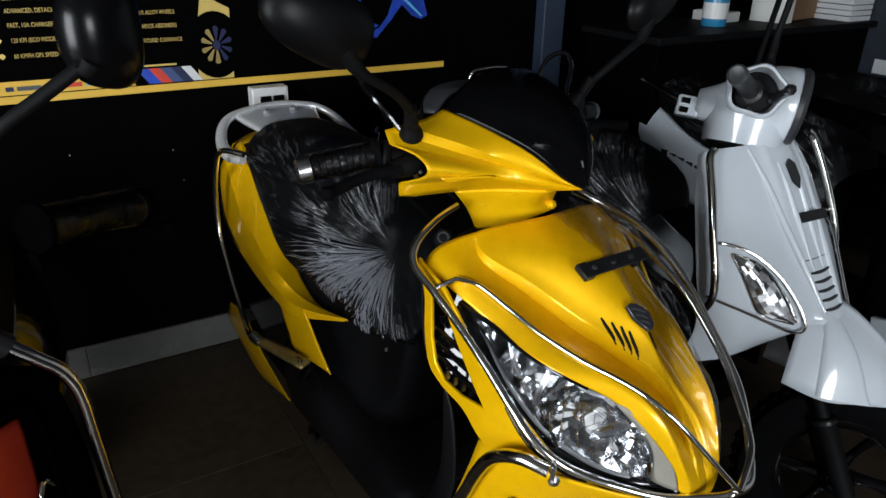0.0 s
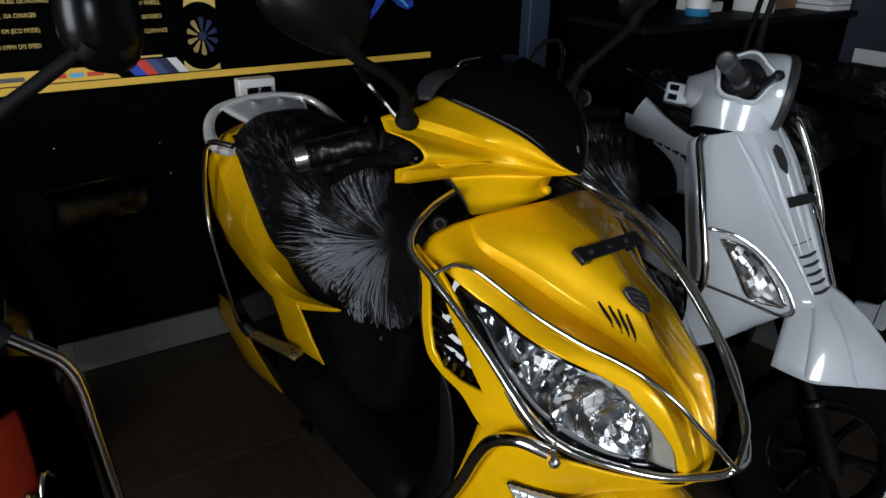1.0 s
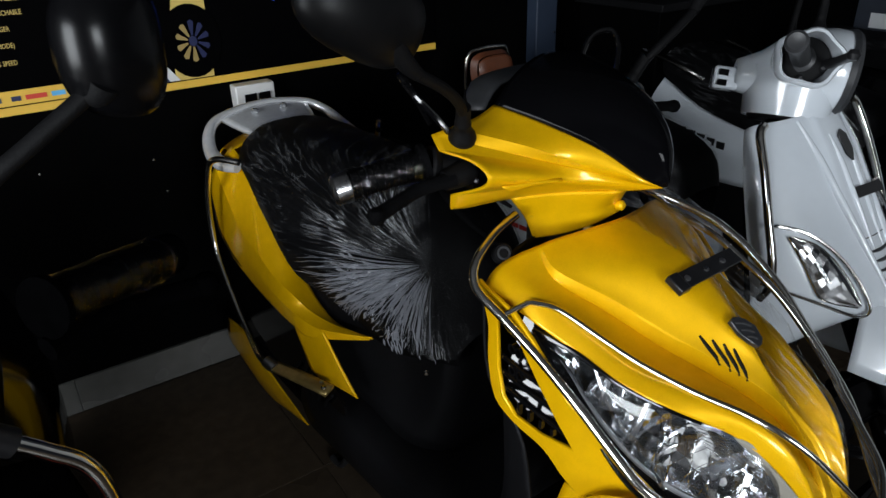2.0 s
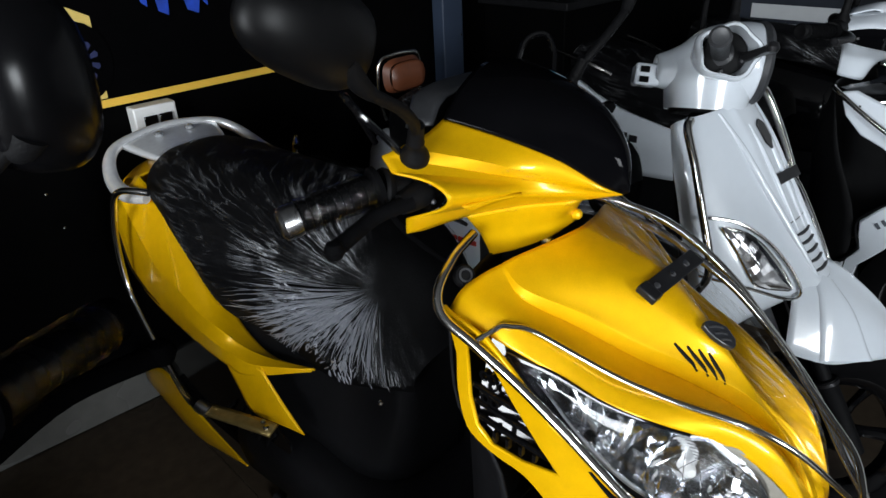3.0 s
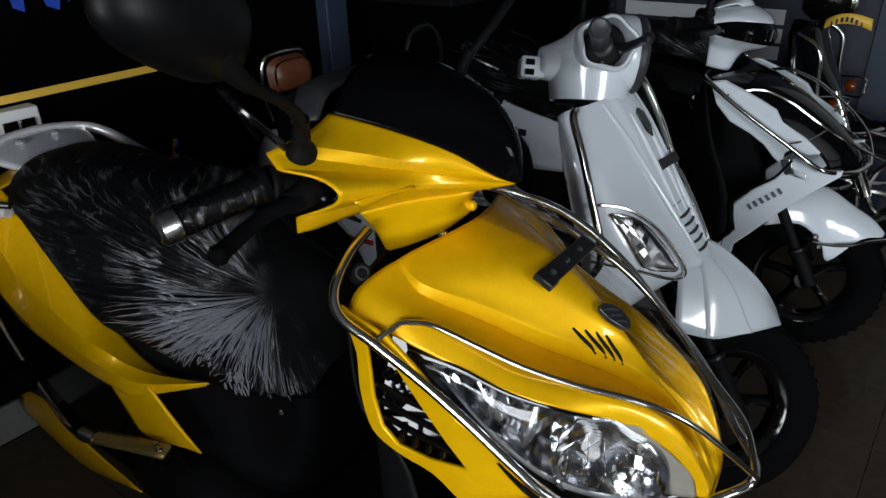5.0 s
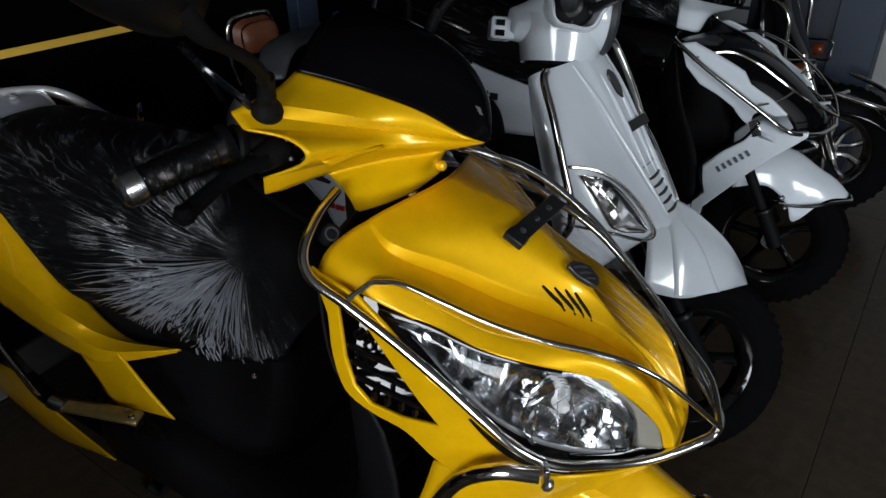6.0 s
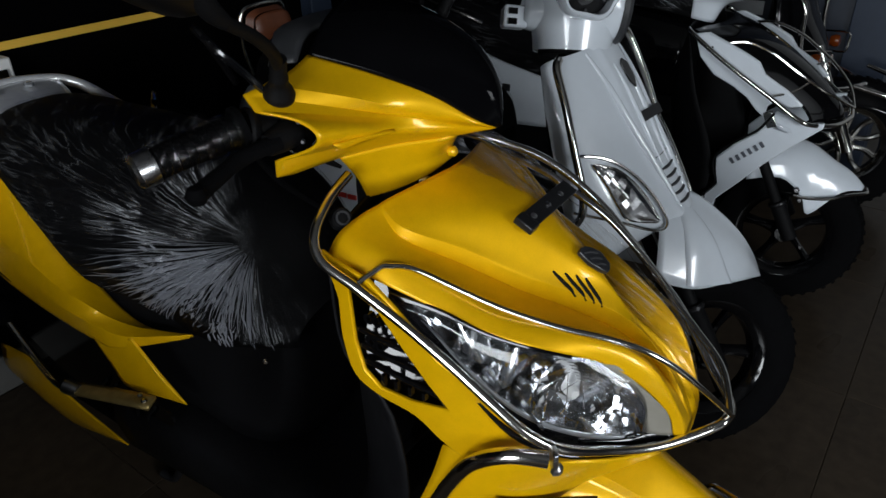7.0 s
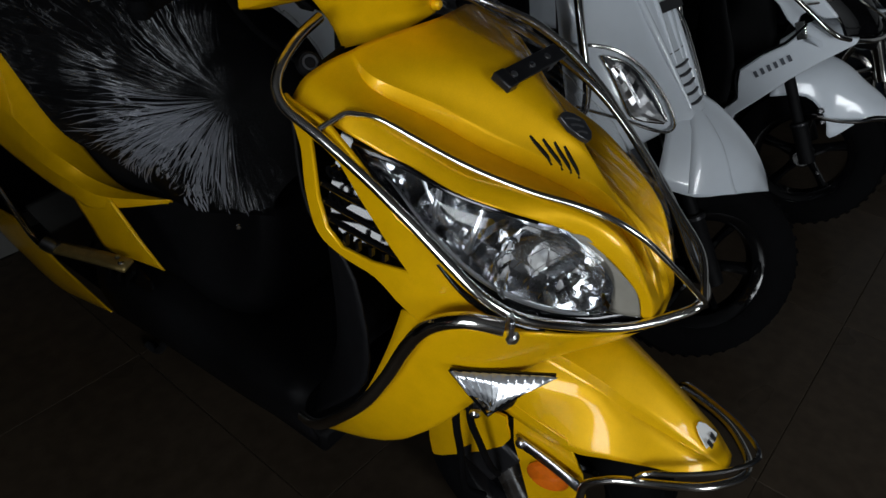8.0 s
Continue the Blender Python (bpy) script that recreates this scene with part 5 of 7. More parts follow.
    part("rear_hub", turned([(0, -.06), (.08, -.055), (.128, -.03), (.128, .03), (.08, .055), (0, .06)], Matrix.Translation(P(0, 1.27, .21)) @ Matrix.Rotation(radians(90), 4, "Y"), 30), DARK_STEEL, sc)
    part("centre_stand", tube([(.10, .88, .17), (.12, .91, .08), (.13, .95, .008), (.135, .99, .008)], .009, 10, 4), DARK_STEEL, sc)
    part("centre_stand", tube([(-.10, .88, .17), (-.12, .91, .08), (-.13, .95, .008), (-.135, .99, .008)], .009, 10, 4), DARK_STEEL, sc)
    # ---- handlebar and head cowl, steered a little to the left ----
    W0 = 0.0
    hm = Matrix.Translation(P(.03, .375, 0)) @ Matrix.Rotation(radians(5.7), 4, "Z") @ Matrix.Translation(-P(0, .375, 0))
    nose = (-.007, .199, .944)
    # lines that fan out from the nose to the rear edge: screen edge, ridge, mirror corner, grip mouth, lower wing
    fan = [
        [(.016, .216, .9575), (.039, .262, .988), (.068, .325, 1.014), (.098, .386, 1.035)],
        [(.02, .219, .957), (.049, .268, .983), (.086, .324, 1.007), (.13, .388, 1.024)],
        [(.023, .232, .956), (.064, .283, .977), (.11, .322, .998), (.17, .392, 1.020)],
        [(.022, .239, .9525), (.068, .292, .969), (.12, .331, .988), (.191, .402, 1.014)],
        [(.021, .240, .950), (.07, .290, .965), (.127, .324, .981), (.196, .384, 1.000)],
        [(.021, .241, .948), (.071, .287, .960), (.129, .309, .975), (.181, .345, .992)],
        [(.02, .240, .9465), (.07, .284, .955), (.126, .302, .967), (.177, .322, .978)],
        [(.019, .240, .945), (.068, .284, .950), (.12, .306, .957), (.177, .331, .961)],
        [(.018, .240, .943), (.065, .287, .945), (.116, .320, .948), (.187, .375, .942)],
        [(.015, .243, .938), (.058, .298, .934), (.108, .338, .930), (.184, .379, .922)],
        [(.01, .248, .932), (.05, .306, .926), (.098, .356, .917), (.16, .376, .917)],
    ]
    cowl_rows = [[nose] * len(fan)] + [[line[k] for line in fan] for k in range(4)]
    neck = [
        [(-.012, .250, .930), (.015, .252, .931), (.052, .306, .926), (.098, .356, .917)],
        [(-.022, .266, .908), (.014, .274, .904), (.048, .310, .898), (.078, .352, .890)],
        [(-.024, .269, .896), (.015, .279, .888), (.045, .311, .878), (.069, .347, .869)],
        [(-.024, .270, .886), (.015, .282, .876), (.044, .312, .862), (.064, .344, .852)],
    ]

    def across(rows):
        """The other half, about the steering plane."""
        return [[(-.020 - w, y, z) for w, y, z in r] for r in rows]
    cowl = part("head_cowl", sheet(cowl_rows, 5, 6, breaks=(2, 3, 4, 8, 9)), YELLOW, sc, "yellow head cowl", solid=0.003, sharp=28, m=hm)
    part("head_cowl_side", sheet(across(cowl_rows[:4]), 5, 6, breaks=(2, 3, 4, 8, 9)), YELLOW, cowl, solid=0.003, sharp=28, m=hm)
    part("neck_cowl", sheet(neck, 5, 4), YELLOW, cowl, solid=0.003, m=hm)
    part("neck_knob", turned([(0, -.004), (.007, -.004), (.007, .003), (.004, .006), (0, .006)], between(P(-.018, .264, .898), P(-.018, .18, .91)), 14), YELLOW, cowl, m=hm)
    part("neck_bolt", turned([(0, 0), (.006, 0), (.006, .012), (0, .014)], between(P(.02, .290, .868), P(.02, .24, .872)), 10), STEEL, cowl, m=hm)
    # small lens-shaped inlay on the cowl's flank
    part("indicator_panel", sheet([[(.158, .316, .961), (.12, .3005, .9605), (.082, .285, .957)], [(.146, .313, .952), (.116, .303, .9545), (.082, .285, .9565)]], 4, 3), YELLOW, cowl, solid=0.005, m=hm)
    for sgn in (1, -1):
        build_grip(sc, (sgn * .205, .397, .984), (sgn * .303, .441, .966), hm, wrapped=FAINT_WRAP)
        part("switch_housing", turned([(0, 0), (.014, 0), (.017, .008), (.018, .024), (.023, .028), (.025, .034), (.023, .038), (0, .038)], between(P(sgn * .170, .382, .972), P(sgn * .205, .398, .980)), 22), BLACK_MATTE, sc, m=hm)
        part("lever_perch", tube([(sgn * .150, .368, .972), (sgn * .178, .364, .970), (sgn * .205, .366, .968)], [.015, .016, .012], 12, 4), BLACK_MATTE, sc, m=hm)
        build_lever(sc, (sgn * .195, .358, .971), (sgn * .245, .369, .966), (sgn * .308, .366, .955), hm, RUBBER)
        for qy, qz in ((.352, .984), (.350, .962)):
            bolt(sc, P(sgn * .166, qy, qz), P(sgn * .30, qy - .06, qz + .02), 0.0036, DARK_STEEL, m=hm)
        part("switch_backing", tube([(sgn * .130, .372, .970), (sgn * .150, .366, .964), (sgn * .166, .368, .958)], [.018, .019, .015], 12, 4), BLACK_GLOSS, sc, m=hm)
        build_mirror(sc, [(sgn * .174 - .010, .376, 1.014), (sgn * .182 - .010, .366, 1.036), (sgn * .200 - .010, .352, 1.060), (sgn * .232 - .010, .342, 1.085), (sgn * .272 - .010, .338, 1.108)], (sgn * .322 - .010, .362, 1.172), (.072, .042, .032), sgn * -0.12, hm, tilt=sgn * 0.42, base_r=0.0118)
        part("lever_cable", tube([(sgn * .160, .380, .995), (sgn * .176, .392, 1.020), (sgn * .186, .400, 1.036), (sgn * .205, .412, 1.062), (sgn * .210, .432, 1.082), (sgn * .185, .452, 1.070), (sgn * .150, .450, 1.010)], .0042, 8, 6), BLACK_GLOSS, sc, m=hm)
        part("throttle_cable", tube([(sgn * .16, .385, .970), (sgn * .14, .45, .93), (sgn * .09, .46, .86), (sgn * .04, .42, .80)], .0045, 8, 5), RUBBER, sc, m=hm)
    part("handlebar_tube", tube([(-.20, .395, .985), (-.10, .37, .985), (0, .36, .985), (.10, .37, .985), (.20, .395, .985)], .011, 10, 4), DARK_STEEL, sc, m=hm)
    part("neck_interior", turned([(0, .80), (.040, .80), (.040, .84), (.038, .88), (.036, .93), (0, .93)], Matrix.Translation(P(0, .358, 0)), 24), BLACK_MATTE, sc, "black steering neck", m=hm)
    part("dash_back", sheet([[(0, .47, 1.045), (.08, .455, 1.04), (.12, .405, 1.02)], [(0, .46, .97), (.10, .43, .965), (.14, .385, .96)], [(0, .42, .89), (.06, .41, .89), (.09, .36, .90)]], 3, 3, True), BLACK_MATTE, sc, "black dashboard back", solid=0.004, m=hm)
    part("dash_hood", sheet([[(0, .40, 1.056), (.06, .41, 1.050), (.100, .400, 1.026)], [(0, .45, 1.056), (.07, .45, 1.050), (.108, .42, 1.024)], [(0, .47, 1.048), (.06, .46, 1.042), (.104, .44, 1.018)]], 3, 3, True), GREY_PLASTIC, sc, "dark grey instrument hood", solid=0.003, m=hm)
    edge = spline([nose] + fan[0], 3)
    edge = [edge[i] for i in (0, 2, 4, 6, 8, 10, 12)]
    crown = [(-.006, .192, .950), (-.01, .198, .990), (-.016, .218, 1.018), (-.02, .250, 1.043), (-.022, .298, 1.062), (-.022, .350, 1.074), (-.02, .400, 1.080)]
    screen = []
    for (cw, cy, cz), e in zip(crown, edge):
        mid = [(cw + .62 * (e.x - cw), .5 * (cy + e.y) - .004, cz - .28 * (cz - e.z))]
        right = [(cw, cy, cz)] + mid + [(e.x, e.y - .001, e.z + .001)]
        left = [(-.020 - e.x, e.y - .001, e.z + .001), (2 * cw - mid[0][0], mid[0][1], mid[0][2])]
        screen.append(left + right)
    part("wind_screen", sheet(screen, 5, 5), SMOKE, sc, "smoked black fly screen", solid=0.003, m=hm)
    return sc


build_yellow()


# ---- the white retro scooter, steered to the left ----
def steering(pivot, foot, degrees):
    a, b = P(*pivot), P(*foot)
    return Matrix.Translation(b) @ Matrix.Rotation(radians(degrees), 4, (a - b).normalized()) @ Matrix.Translation(-b)


def build_retro():
    sc = thing("scooter", "white retro scooter with round headlight, brown backrest and film-wrapped seat", "scooter", Matrix.Translation((1.345, 0.5, 0)) @ Matrix.Rotation(radians(1.5), 4, "Z"))
    shield = [
        [(0, .372, .884), (.040, .374, .883), (.052, .381, .881), (.100, .398, .876), (.140, .430, .866), (.148, .442, .855)],
        [(0, .322, .820), (.042, .325, .820), (.056, .333, .818), (.115, .352, .812), (.165, .392, .800), (.172, .418, .793)],
        [(0, .272, .740), (.044, .275, .740), (.060, .284, .738), (.122, .305, .730), (.174, .350, .720), (.186, .390, .715)],
        [(0, .222, .660), (.044, .225, .660), (.060, .234, .658), (.126, .258, .650), (.180, .310, .640), (.194, .364, .634)],
        [(0, .172, .590), (.040, .176, .590), (.056, .187, .588), (.118, .218, .578), (.176, .282, .566), (.194, .345, .558)],
        [(0, .150, .560), (.036, .155, .558), (.050, .168, .555), (.105, .205, .530), (.165, .275, .505), (.190, .345, .482)],
        [(0, .200, .530), (.034, .205, .525), (.046, .215, .518), (.095, .245, .480), (.155, .300, .430), (.190, .380, .390)],
    ]
    face_mesh = sheet(shield, 4, 4, True, breaks=(1, 2))
    skin = BVHTree.FromBMesh(face_mesh)
    front = part("leg_shield", face_mesh, WHITE, sc, "white curved front shield", solid=0.003, bevel=0.003, sharp=32)
    part("shield_back", sheet([[(0, .44, .87), (.09, .44, .86), (.136, .446, .848)], [(0, .43, .70), (.12, .42, .70), (.174, .398, .70)], [(0, .40, .50), (.12, .39, .50), (.178, .355, .48)], [(0, .40, .32), (.12, .40, .32), (.17, .39, .34)]], 4, 4, True), BLACK_MATTE, sc, "black inner shield", solid=0.004)

    def face(w, z, out=0.0):
        t = (0.884 - z) / (0.884 - 0.56)
        q, n = skin.ray_cast(P(w, -1.0, z), Vector((0, 1, 0)))[:2]
        if q is None:
            q, n = skin.find_nearest(P(w, .372 - .222 * t, z))[:2]
        return q + (n if n.y < 0 else -n) * (out + 0.002)
    part("badge", plate([(-.005, .840), (.010, .848), (.024, .838), (.025, .812), (.012, .794), (-.003, .808)], [], lambda a, b: face(-a, b, 0.001), P(0, -.003, .002)), BLACK_GLOSS, front, "small black shield badge")
    for sgn in (1, -1):
        part("raised_bead", sweep(bmesh.new(), [face(sgn * (.074 - .048 * t), .872 - .312 * t, -.0008) for t in (0, .2, .4, .6, .8, 1)], [.003, .0065, .0075, .0075, .007, .003], 10, 4), WHITE, front)
        part("raised_bead", sweep(bmesh.new(), [face(sgn * (.022 - .006 * t), .846 - .20 * t, -.0008) for t in (0, .2, .4, .6, .8, 1)], [.002, .005, .006, .006, .0045, .0015], 10, 4), WHITE, front)
    part("panel_seam", sweep(bmesh.new(), [face(w, .668, -.001) for w in (.045, .022, 0, -.022, -.045)], .0014, 6, 3), GREY_PLASTIC, front)
    clip = part("plate_clip", slab((-.041, -.003, -.011), (.041, .003, .011), Matrix.Translation(face(-.024, .741, 0.005)) @ Matrix.Rotation(radians(-5), 4, "Z") @ Matrix.Rotation(radians(-35), 4, "X")), DARK_STEEL, front, "black clip")
    # raised grey rods stand in for the shade inside the recessed vent slots
    for k in range(5):
        z = .645 - .016 * k
        part("shield_vent", sweep(bmesh.new(), [face(.028, z, 0), face(.011, z - .001, 0), face(-.004, z - .0015, 0), face(-.020, z - .001, 0), face(-.036, z, 0)], [.0022, .0034, .0036, .0034, .0022], 8, 3), GREY_PLASTIC, front, "horn vent slot, its shade drawn in grey")
    for sgn in (1, -1):
        guard = part("shield_guard", tube([(sgn * .158, .398, .878), (sgn * .176, .392, .862), (sgn * .190, .362, .800), (sgn * .205, .330, .720), (sgn * .212, .305, .650), (sgn * .212, .300, .600), (sgn * .204, .318, .560)], 0.0085, 12, 6), CHROME, sc, "chrome side guard tube")
        part("lamp_hoop", sweep(bmesh.new(), [P(sgn * .203, .330, .702)] + [face(sgn * w, z, .008) for w, z in ((.171, .699), (.138, .688), (.104, .650), (.080, .598), (.072, .556), (.082, .543), (.112, .552), (.154, .572))] + [P(sgn * .207, .322, .592)], 0.0034, 8, 5), CHROME, guard, "thin chrome hoop")
        upper_edge = spline([(.158, .684, 0), (.130, .672, 0), (.106, .640, 0), (.090, .598, 0), (.083, .562, 0)], 3)
        lower_edge = spline([(.162, .682, 0), (.155, .640, 0), (.148, .600, 0), (.136, .572, 0), (.090, .558, 0)], 3)

        def lens_grid(out, rough=0.0):
            random.seed(4)
            bm = bmesh.new()
            grid(bm, [[face(sgn * a.lerp(b, j / 6).x, a.lerp(b, j / 6).y, out * (.35 + 2.6 * (j / 6) * (1 - j / 6)) + rough * random.random()) for j in range(7)] for a, b in zip(upper_edge, lower_edge)])
            return bm
        lamp = part("turn_signal", lens_grid(.009), LENS, sc, "clear indicator lens")
        part("signal_reflector", lens_grid(.001, .006), STEEL, lamp, "faceted chrome reflector", sharp=2)
        part("signal_rim", sweep(bmesh.new(), [face(sgn * q.x, q.y, .003) for q in lower_edge], .0026, 6, 2), CHROME, lamp)
        # rear body
        part("rear_panel", sheet([
            [(sgn * .10, .64, .54), (sgn * .150, .64, .50), (sgn * .165, .63, .44), (sgn * .15, .62, .36)],
            [(sgn * .12, .85, .60), (sgn * .180, .85, .55), (sgn * .200, .86, .47), (sgn * .18, .86, .37)],
            [(sgn * .13, 1.10, .635), (sgn * .192, 1.10, .58), (sgn * .215, 1.12, .49), (sgn * .19, 1.12, .36)],
            [(sgn * .12, 1.30, .68), (sgn * .175, 1.30, .62), (sgn * .195, 1.32, .52), (sgn * .17, 1.32, .40)],
            [(sgn * .06, 1.44, .64), (sgn * .09, 1.45, .60), (sgn * .10, 1.46, .54), (sgn * .09, 1.45, .46)],
        ], 5, 5), WHITE, sc, "white rounded rear body panel", solid=0.003)
        for k in range(7):
            part("red_bar", slab((-.002, -.013, -.006), (.002, .013, .006), Matrix.Translation(P(sgn * .2125, .92 + .034 * k, .475 - .001 * k)) @ Matrix.Rotation(sgn * 0.10, 4, "Z")), RED_PAINT, sc)
    part("floorboard", sheet([[(0, .40, .32), (.14, .40, .32), (.185, .40, .30), (.19, .40, .24)], [(0, .65, .32), (.14, .65, .32), (.185, .65, .30), (.19, .65, .23)]], 3, 3, True), BLACK_MATTE, sc, "black rubber floorboard", solid=0.01)
    part("floor_trim", tube([(.192, .39, .34), (.198, .50, .30), (.196, .64, .31)], .012, 8, 4), WHITE, sc)
    part("floor_trim", tube([(-.192, .39, .34), (-.198, .50, .30), (-.196, .64, .31)], .012, 8, 4), WHITE, sc)
    seat_rows = [
        [(0, .60, .650), (.06, .605, .640), (.10, .63, .60), (.10, .63, .53)],
        [(0, .64, .730), (.08, .65, .715), (.13, .67, .65), (.135, .67, .54)],
        [(0, .80, .770), (.10, .80, .755), (.16, .81, .69), (.162, .81, .585)],
        [(0, 1.05, .780), (.11, 1.05, .765), (.172, 1.05, .70), (.175, 1.05, .61)],
        [(0, 1.28, .785), (.10, 1.28, .770), (.150, 1.27, .71), (.152, 1.27, .62)],
        [(0, 1.36, .74), (.07, 1.35, .73), (.10, 1.34, .70), (.09, 1.33, .67)],
    ]
    wrapped_seat(sc, seat_rows, 0.0028, (.06, .58, .60), 9)
    back = part("backrest", sheet([[(0.000, 1.385, 0.858), (0.043, 1.385, 0.857), (0.069, 1.390, 0.841), (0.074, 1.390, 0.807), (0.069, 1.385, 0.772), (0.043, 1.380, 0.760), (0.000, 1.380, 0.757)], [(0.000, 1.365, 0.850), (0.039, 1.365, 0.848), (0.058, 1.370, 0.836), (0.064, 1.370, 0.807), (0.058, 1.365, 0.778), (0.039, 1.360, 0.767), (0.000, 1.360, 0.766)]], 3, 3, True), BROWN_LEATHER, sc, "brown padded backrest")
    part("backrest_pad", sheet([[(0.000, 1.364, 0.848), (0.039, 1.364, 0.845), (0.060, 1.366, 0.833)], [(0.000, 1.352, 0.807), (0.043, 1.353, 0.807), (0.064, 1.362, 0.807)], [(0.000, 1.360, 0.767), (0.039, 1.360, 0.769), (0.060, 1.364, 0.781)]], 4, 4, True), BROWN_LEATHER, back, solid=0.01)
    part("backrest_frame", tube(both([(.066, 1.40, .68), (.081, 1.405, .75), (.083, 1.40, .825), (.069, 1.398, .859), (.034, 1.396, .866), (0, 1.396, .868)]), .006, 10, 6), CHROME, sc, "chrome backrest frame")
    sm = steering((0, .43, .90), (0, .07, .21), 44)
    build_wheel(sc, (0, .065, .210), .210, .090, BLACK_GLOSS, 6, sm)
    build_fork(sc, (0, .065, .210), (0, .24, .52), .068, BLACK_MATTE, sm)
    guard_mesh = sheet([
        [(0, .230, .600), (.030, .232, .596), (.042, .238, .586), (.092, .246, .525), (.116, .250, .400)],
        [(0, .150, .582), (.030, .152, .577), (.044, .156, .564), (.096, .166, .505), (.122, .172, .388)],
        [(0, .085, .545), (.028, .087, .540), (.042, .091, .528), (.090, .098, .475), (.112, .106, .398)],
        [(0, .030, .500), (.024, .031, .496), (.036, .034, .486), (.070, .040, .448), (.086, .047, .404)],
        [(0, -.012, .452), (.014, -.011, .449), (.022, -.009, .443), (.042, -.003, .424), (.052, .004, .404)],
        [(0, -.036, .408), (.006, -.036, .408), (.010, -.035, .407), (.014, -.034, .405), (.018, -.033, .402)],
    ], 4, 4, True)
    guard_skin = BVHTree.FromBMesh(guard_mesh)

    def on_guard(w, y, z, lift):
        q, n = guard_skin.find_nearest(P(w, y, z))[:2]
        return q + (n if n.x * w < 0 else -n) * lift
    mudguard = part("front_mudguard", guard_mesh, WHITE, sc, "white mudguard with side crests", solid=0.003, sharp=45, m=sm)
    for sgn in (1, -1):
        rows = []
        for t in (0, .2, .4, .6, .8, 1):
            y0, y1, z = .205 - .02 * t, .150 - .075 * t, .575 - .185 * t
            rows.append([on_guard(sgn * .10, y0, z, -.001), on_guard(sgn * .10, y0 - .012, z, .009 - .004 * t), on_guard(sgn * .10, y1 + .014, z - .004, .009 - .004 * t), on_guard(sgn * .10, y1, z - .006, -.001)])
        cb = bmesh.new()
        grid(cb, [list(r) for r in zip(*[spline(c, 3) for c in zip(*[spline(r, 3) for r in rows])])])
        part("side_crest", cb, WHITE, mudguard, sharp=70, m=sm)
    # headset
    secs = []
    for y, hw, hh, zc in ((.362, .074, .077, .956), (.376, .077, .079, .955), (.400, .078, .079, .954), (.435, .076, .076, .950), (.475, .068, .068, .942), (.510, .046, .046, .932), (.555, .028, .030, .924)):
        secs.append([P(hw * math.cos(2 * math.pi * k / 28), y, zc + hh * math.sin(2 * math.pi * k / 28)) for k in range(29)])
    hb = bmesh.new()
    grid(hb, [list(r) for r in zip(*[spline(c, 3) for c in zip(*secs)])])
    bmesh.ops.remove_doubles(hb, verts=hb.verts, dist=1e-5)
    head = part("headset", hb, WHITE, sc, "white rounded headset", solid=0.003, m=sm)
    part("headset_skirt", turned([(.064, .852), (.068, .852), (.074, .90), (.078, .945), (.074, .945), (.070, .90)], Matrix.Translation(P(0, .445, 0)) @ Matrix.Diagonal((1, 1.18, 1, 1)), 32, True), WHITE, head, m=sm)
    part("neck_ring", turned([(0, .845), (.060, .845), (.062, .866), (0, .866)], Matrix.Translation(P(0, .445, 0)) @ Matrix.Diagonal((1, 1.15, 1, 1)), 24), BLACK_MATTE, head, m=sm)
    rimm = Matrix.Translation(P(0, .362, .956)) @ Matrix.Rotation(radians(90), 4, "X") @ Matrix.Diagonal((.88, .88, 1, 1))
    part("headlight_rim", turned([(.080, -.004), (.092, -.004), (.094, .006), (.088, .014), (.080, .014)], rimm, 40, True), GREY_PLASTIC, head, "ribbed dark headlight rim", m=sm)
    part("headlight_glass", turned([(0, .022), (.03, .021), (.06, .016), (.081, .008), (.081, .004), (0, .010)], rimm, 32), LENS, head, m=sm)
    part("headlight_bowl", turned([(0, -.03), (.04, -.026), (.07, -.010), (.080, .003)], rimm, 24), MIRROR_FINISH, head, m=sm)
    part("switch_box", slab((-.024, -.026, -.024), (.024, .024, .020), Matrix.Translation(P(.0, .572, .915))), WHITE, head, bevel=0.006, m=sm)
    for k in range(2):
        part("switch", slab((-.029, -.009, -.006), (.029, .009, .006), Matrix.Translation(P(0, .578, .922 - .020 * k))), BLACK_GLOSS, head, m=sm)
    for sgn in (1, -1):
        axis = Matrix.Translation(P(0, .458, .950)) @ Matrix.Rotation(-sgn * radians(90), 4, "Y")
        pb = turned([(.040, .045), (.056, .090), (.064, .140), (.063, .158), (.059, .163), (.054, .160), (.052, .145), (.044, .095), (.034, .045)], Matrix(), 40, True)
        for v in pb.verts:
            k = 1 + .07 * math.cos(5 * math.atan2(v.co.y, v.co.x) + .6) * min(1, max(0, (v.co.z - .09) / .05))
            v.co.x, v.co.y = v.co.x * k * .80, v.co.y * k * .92
        bmesh.ops.transform(pb, matrix=axis, verts=pb.verts)
        pod = part("grip_pod", pb, WHITE, head, "white lobed grip surround", m=sm)
        part("pod_inside", turned([(0, .118), (.038, .118), (.040, .132), (.025, .136), (0, .136)], axis, 20), BLACK_MATTE, pod, m=sm)
        for k, (dy, dz) in enumerate(((.026, .020), (-.030, -.012), (.004, -.034))):
            bolt(pod, P(sgn * .135, .458 + dy, .950 + dz), P(sgn * .3, .458 + dy, .95 + dz), 0.006, DARK_STEEL, m=sm)
        build_grip(sc, (sgn * .130, .466, .950), (sgn * .272, .509, .952), sm, GREY_PLASTIC, GREY_PLASTIC)
        build_lever(sc, (sgn * .13, .425, .945), (sgn * .19, .415, .948), (sgn * .243, .413, .949), sm)
        bolt(head, P(sgn * .082, .46, .915), P(sgn * .2, .46, .90), 0.006, m=sm)
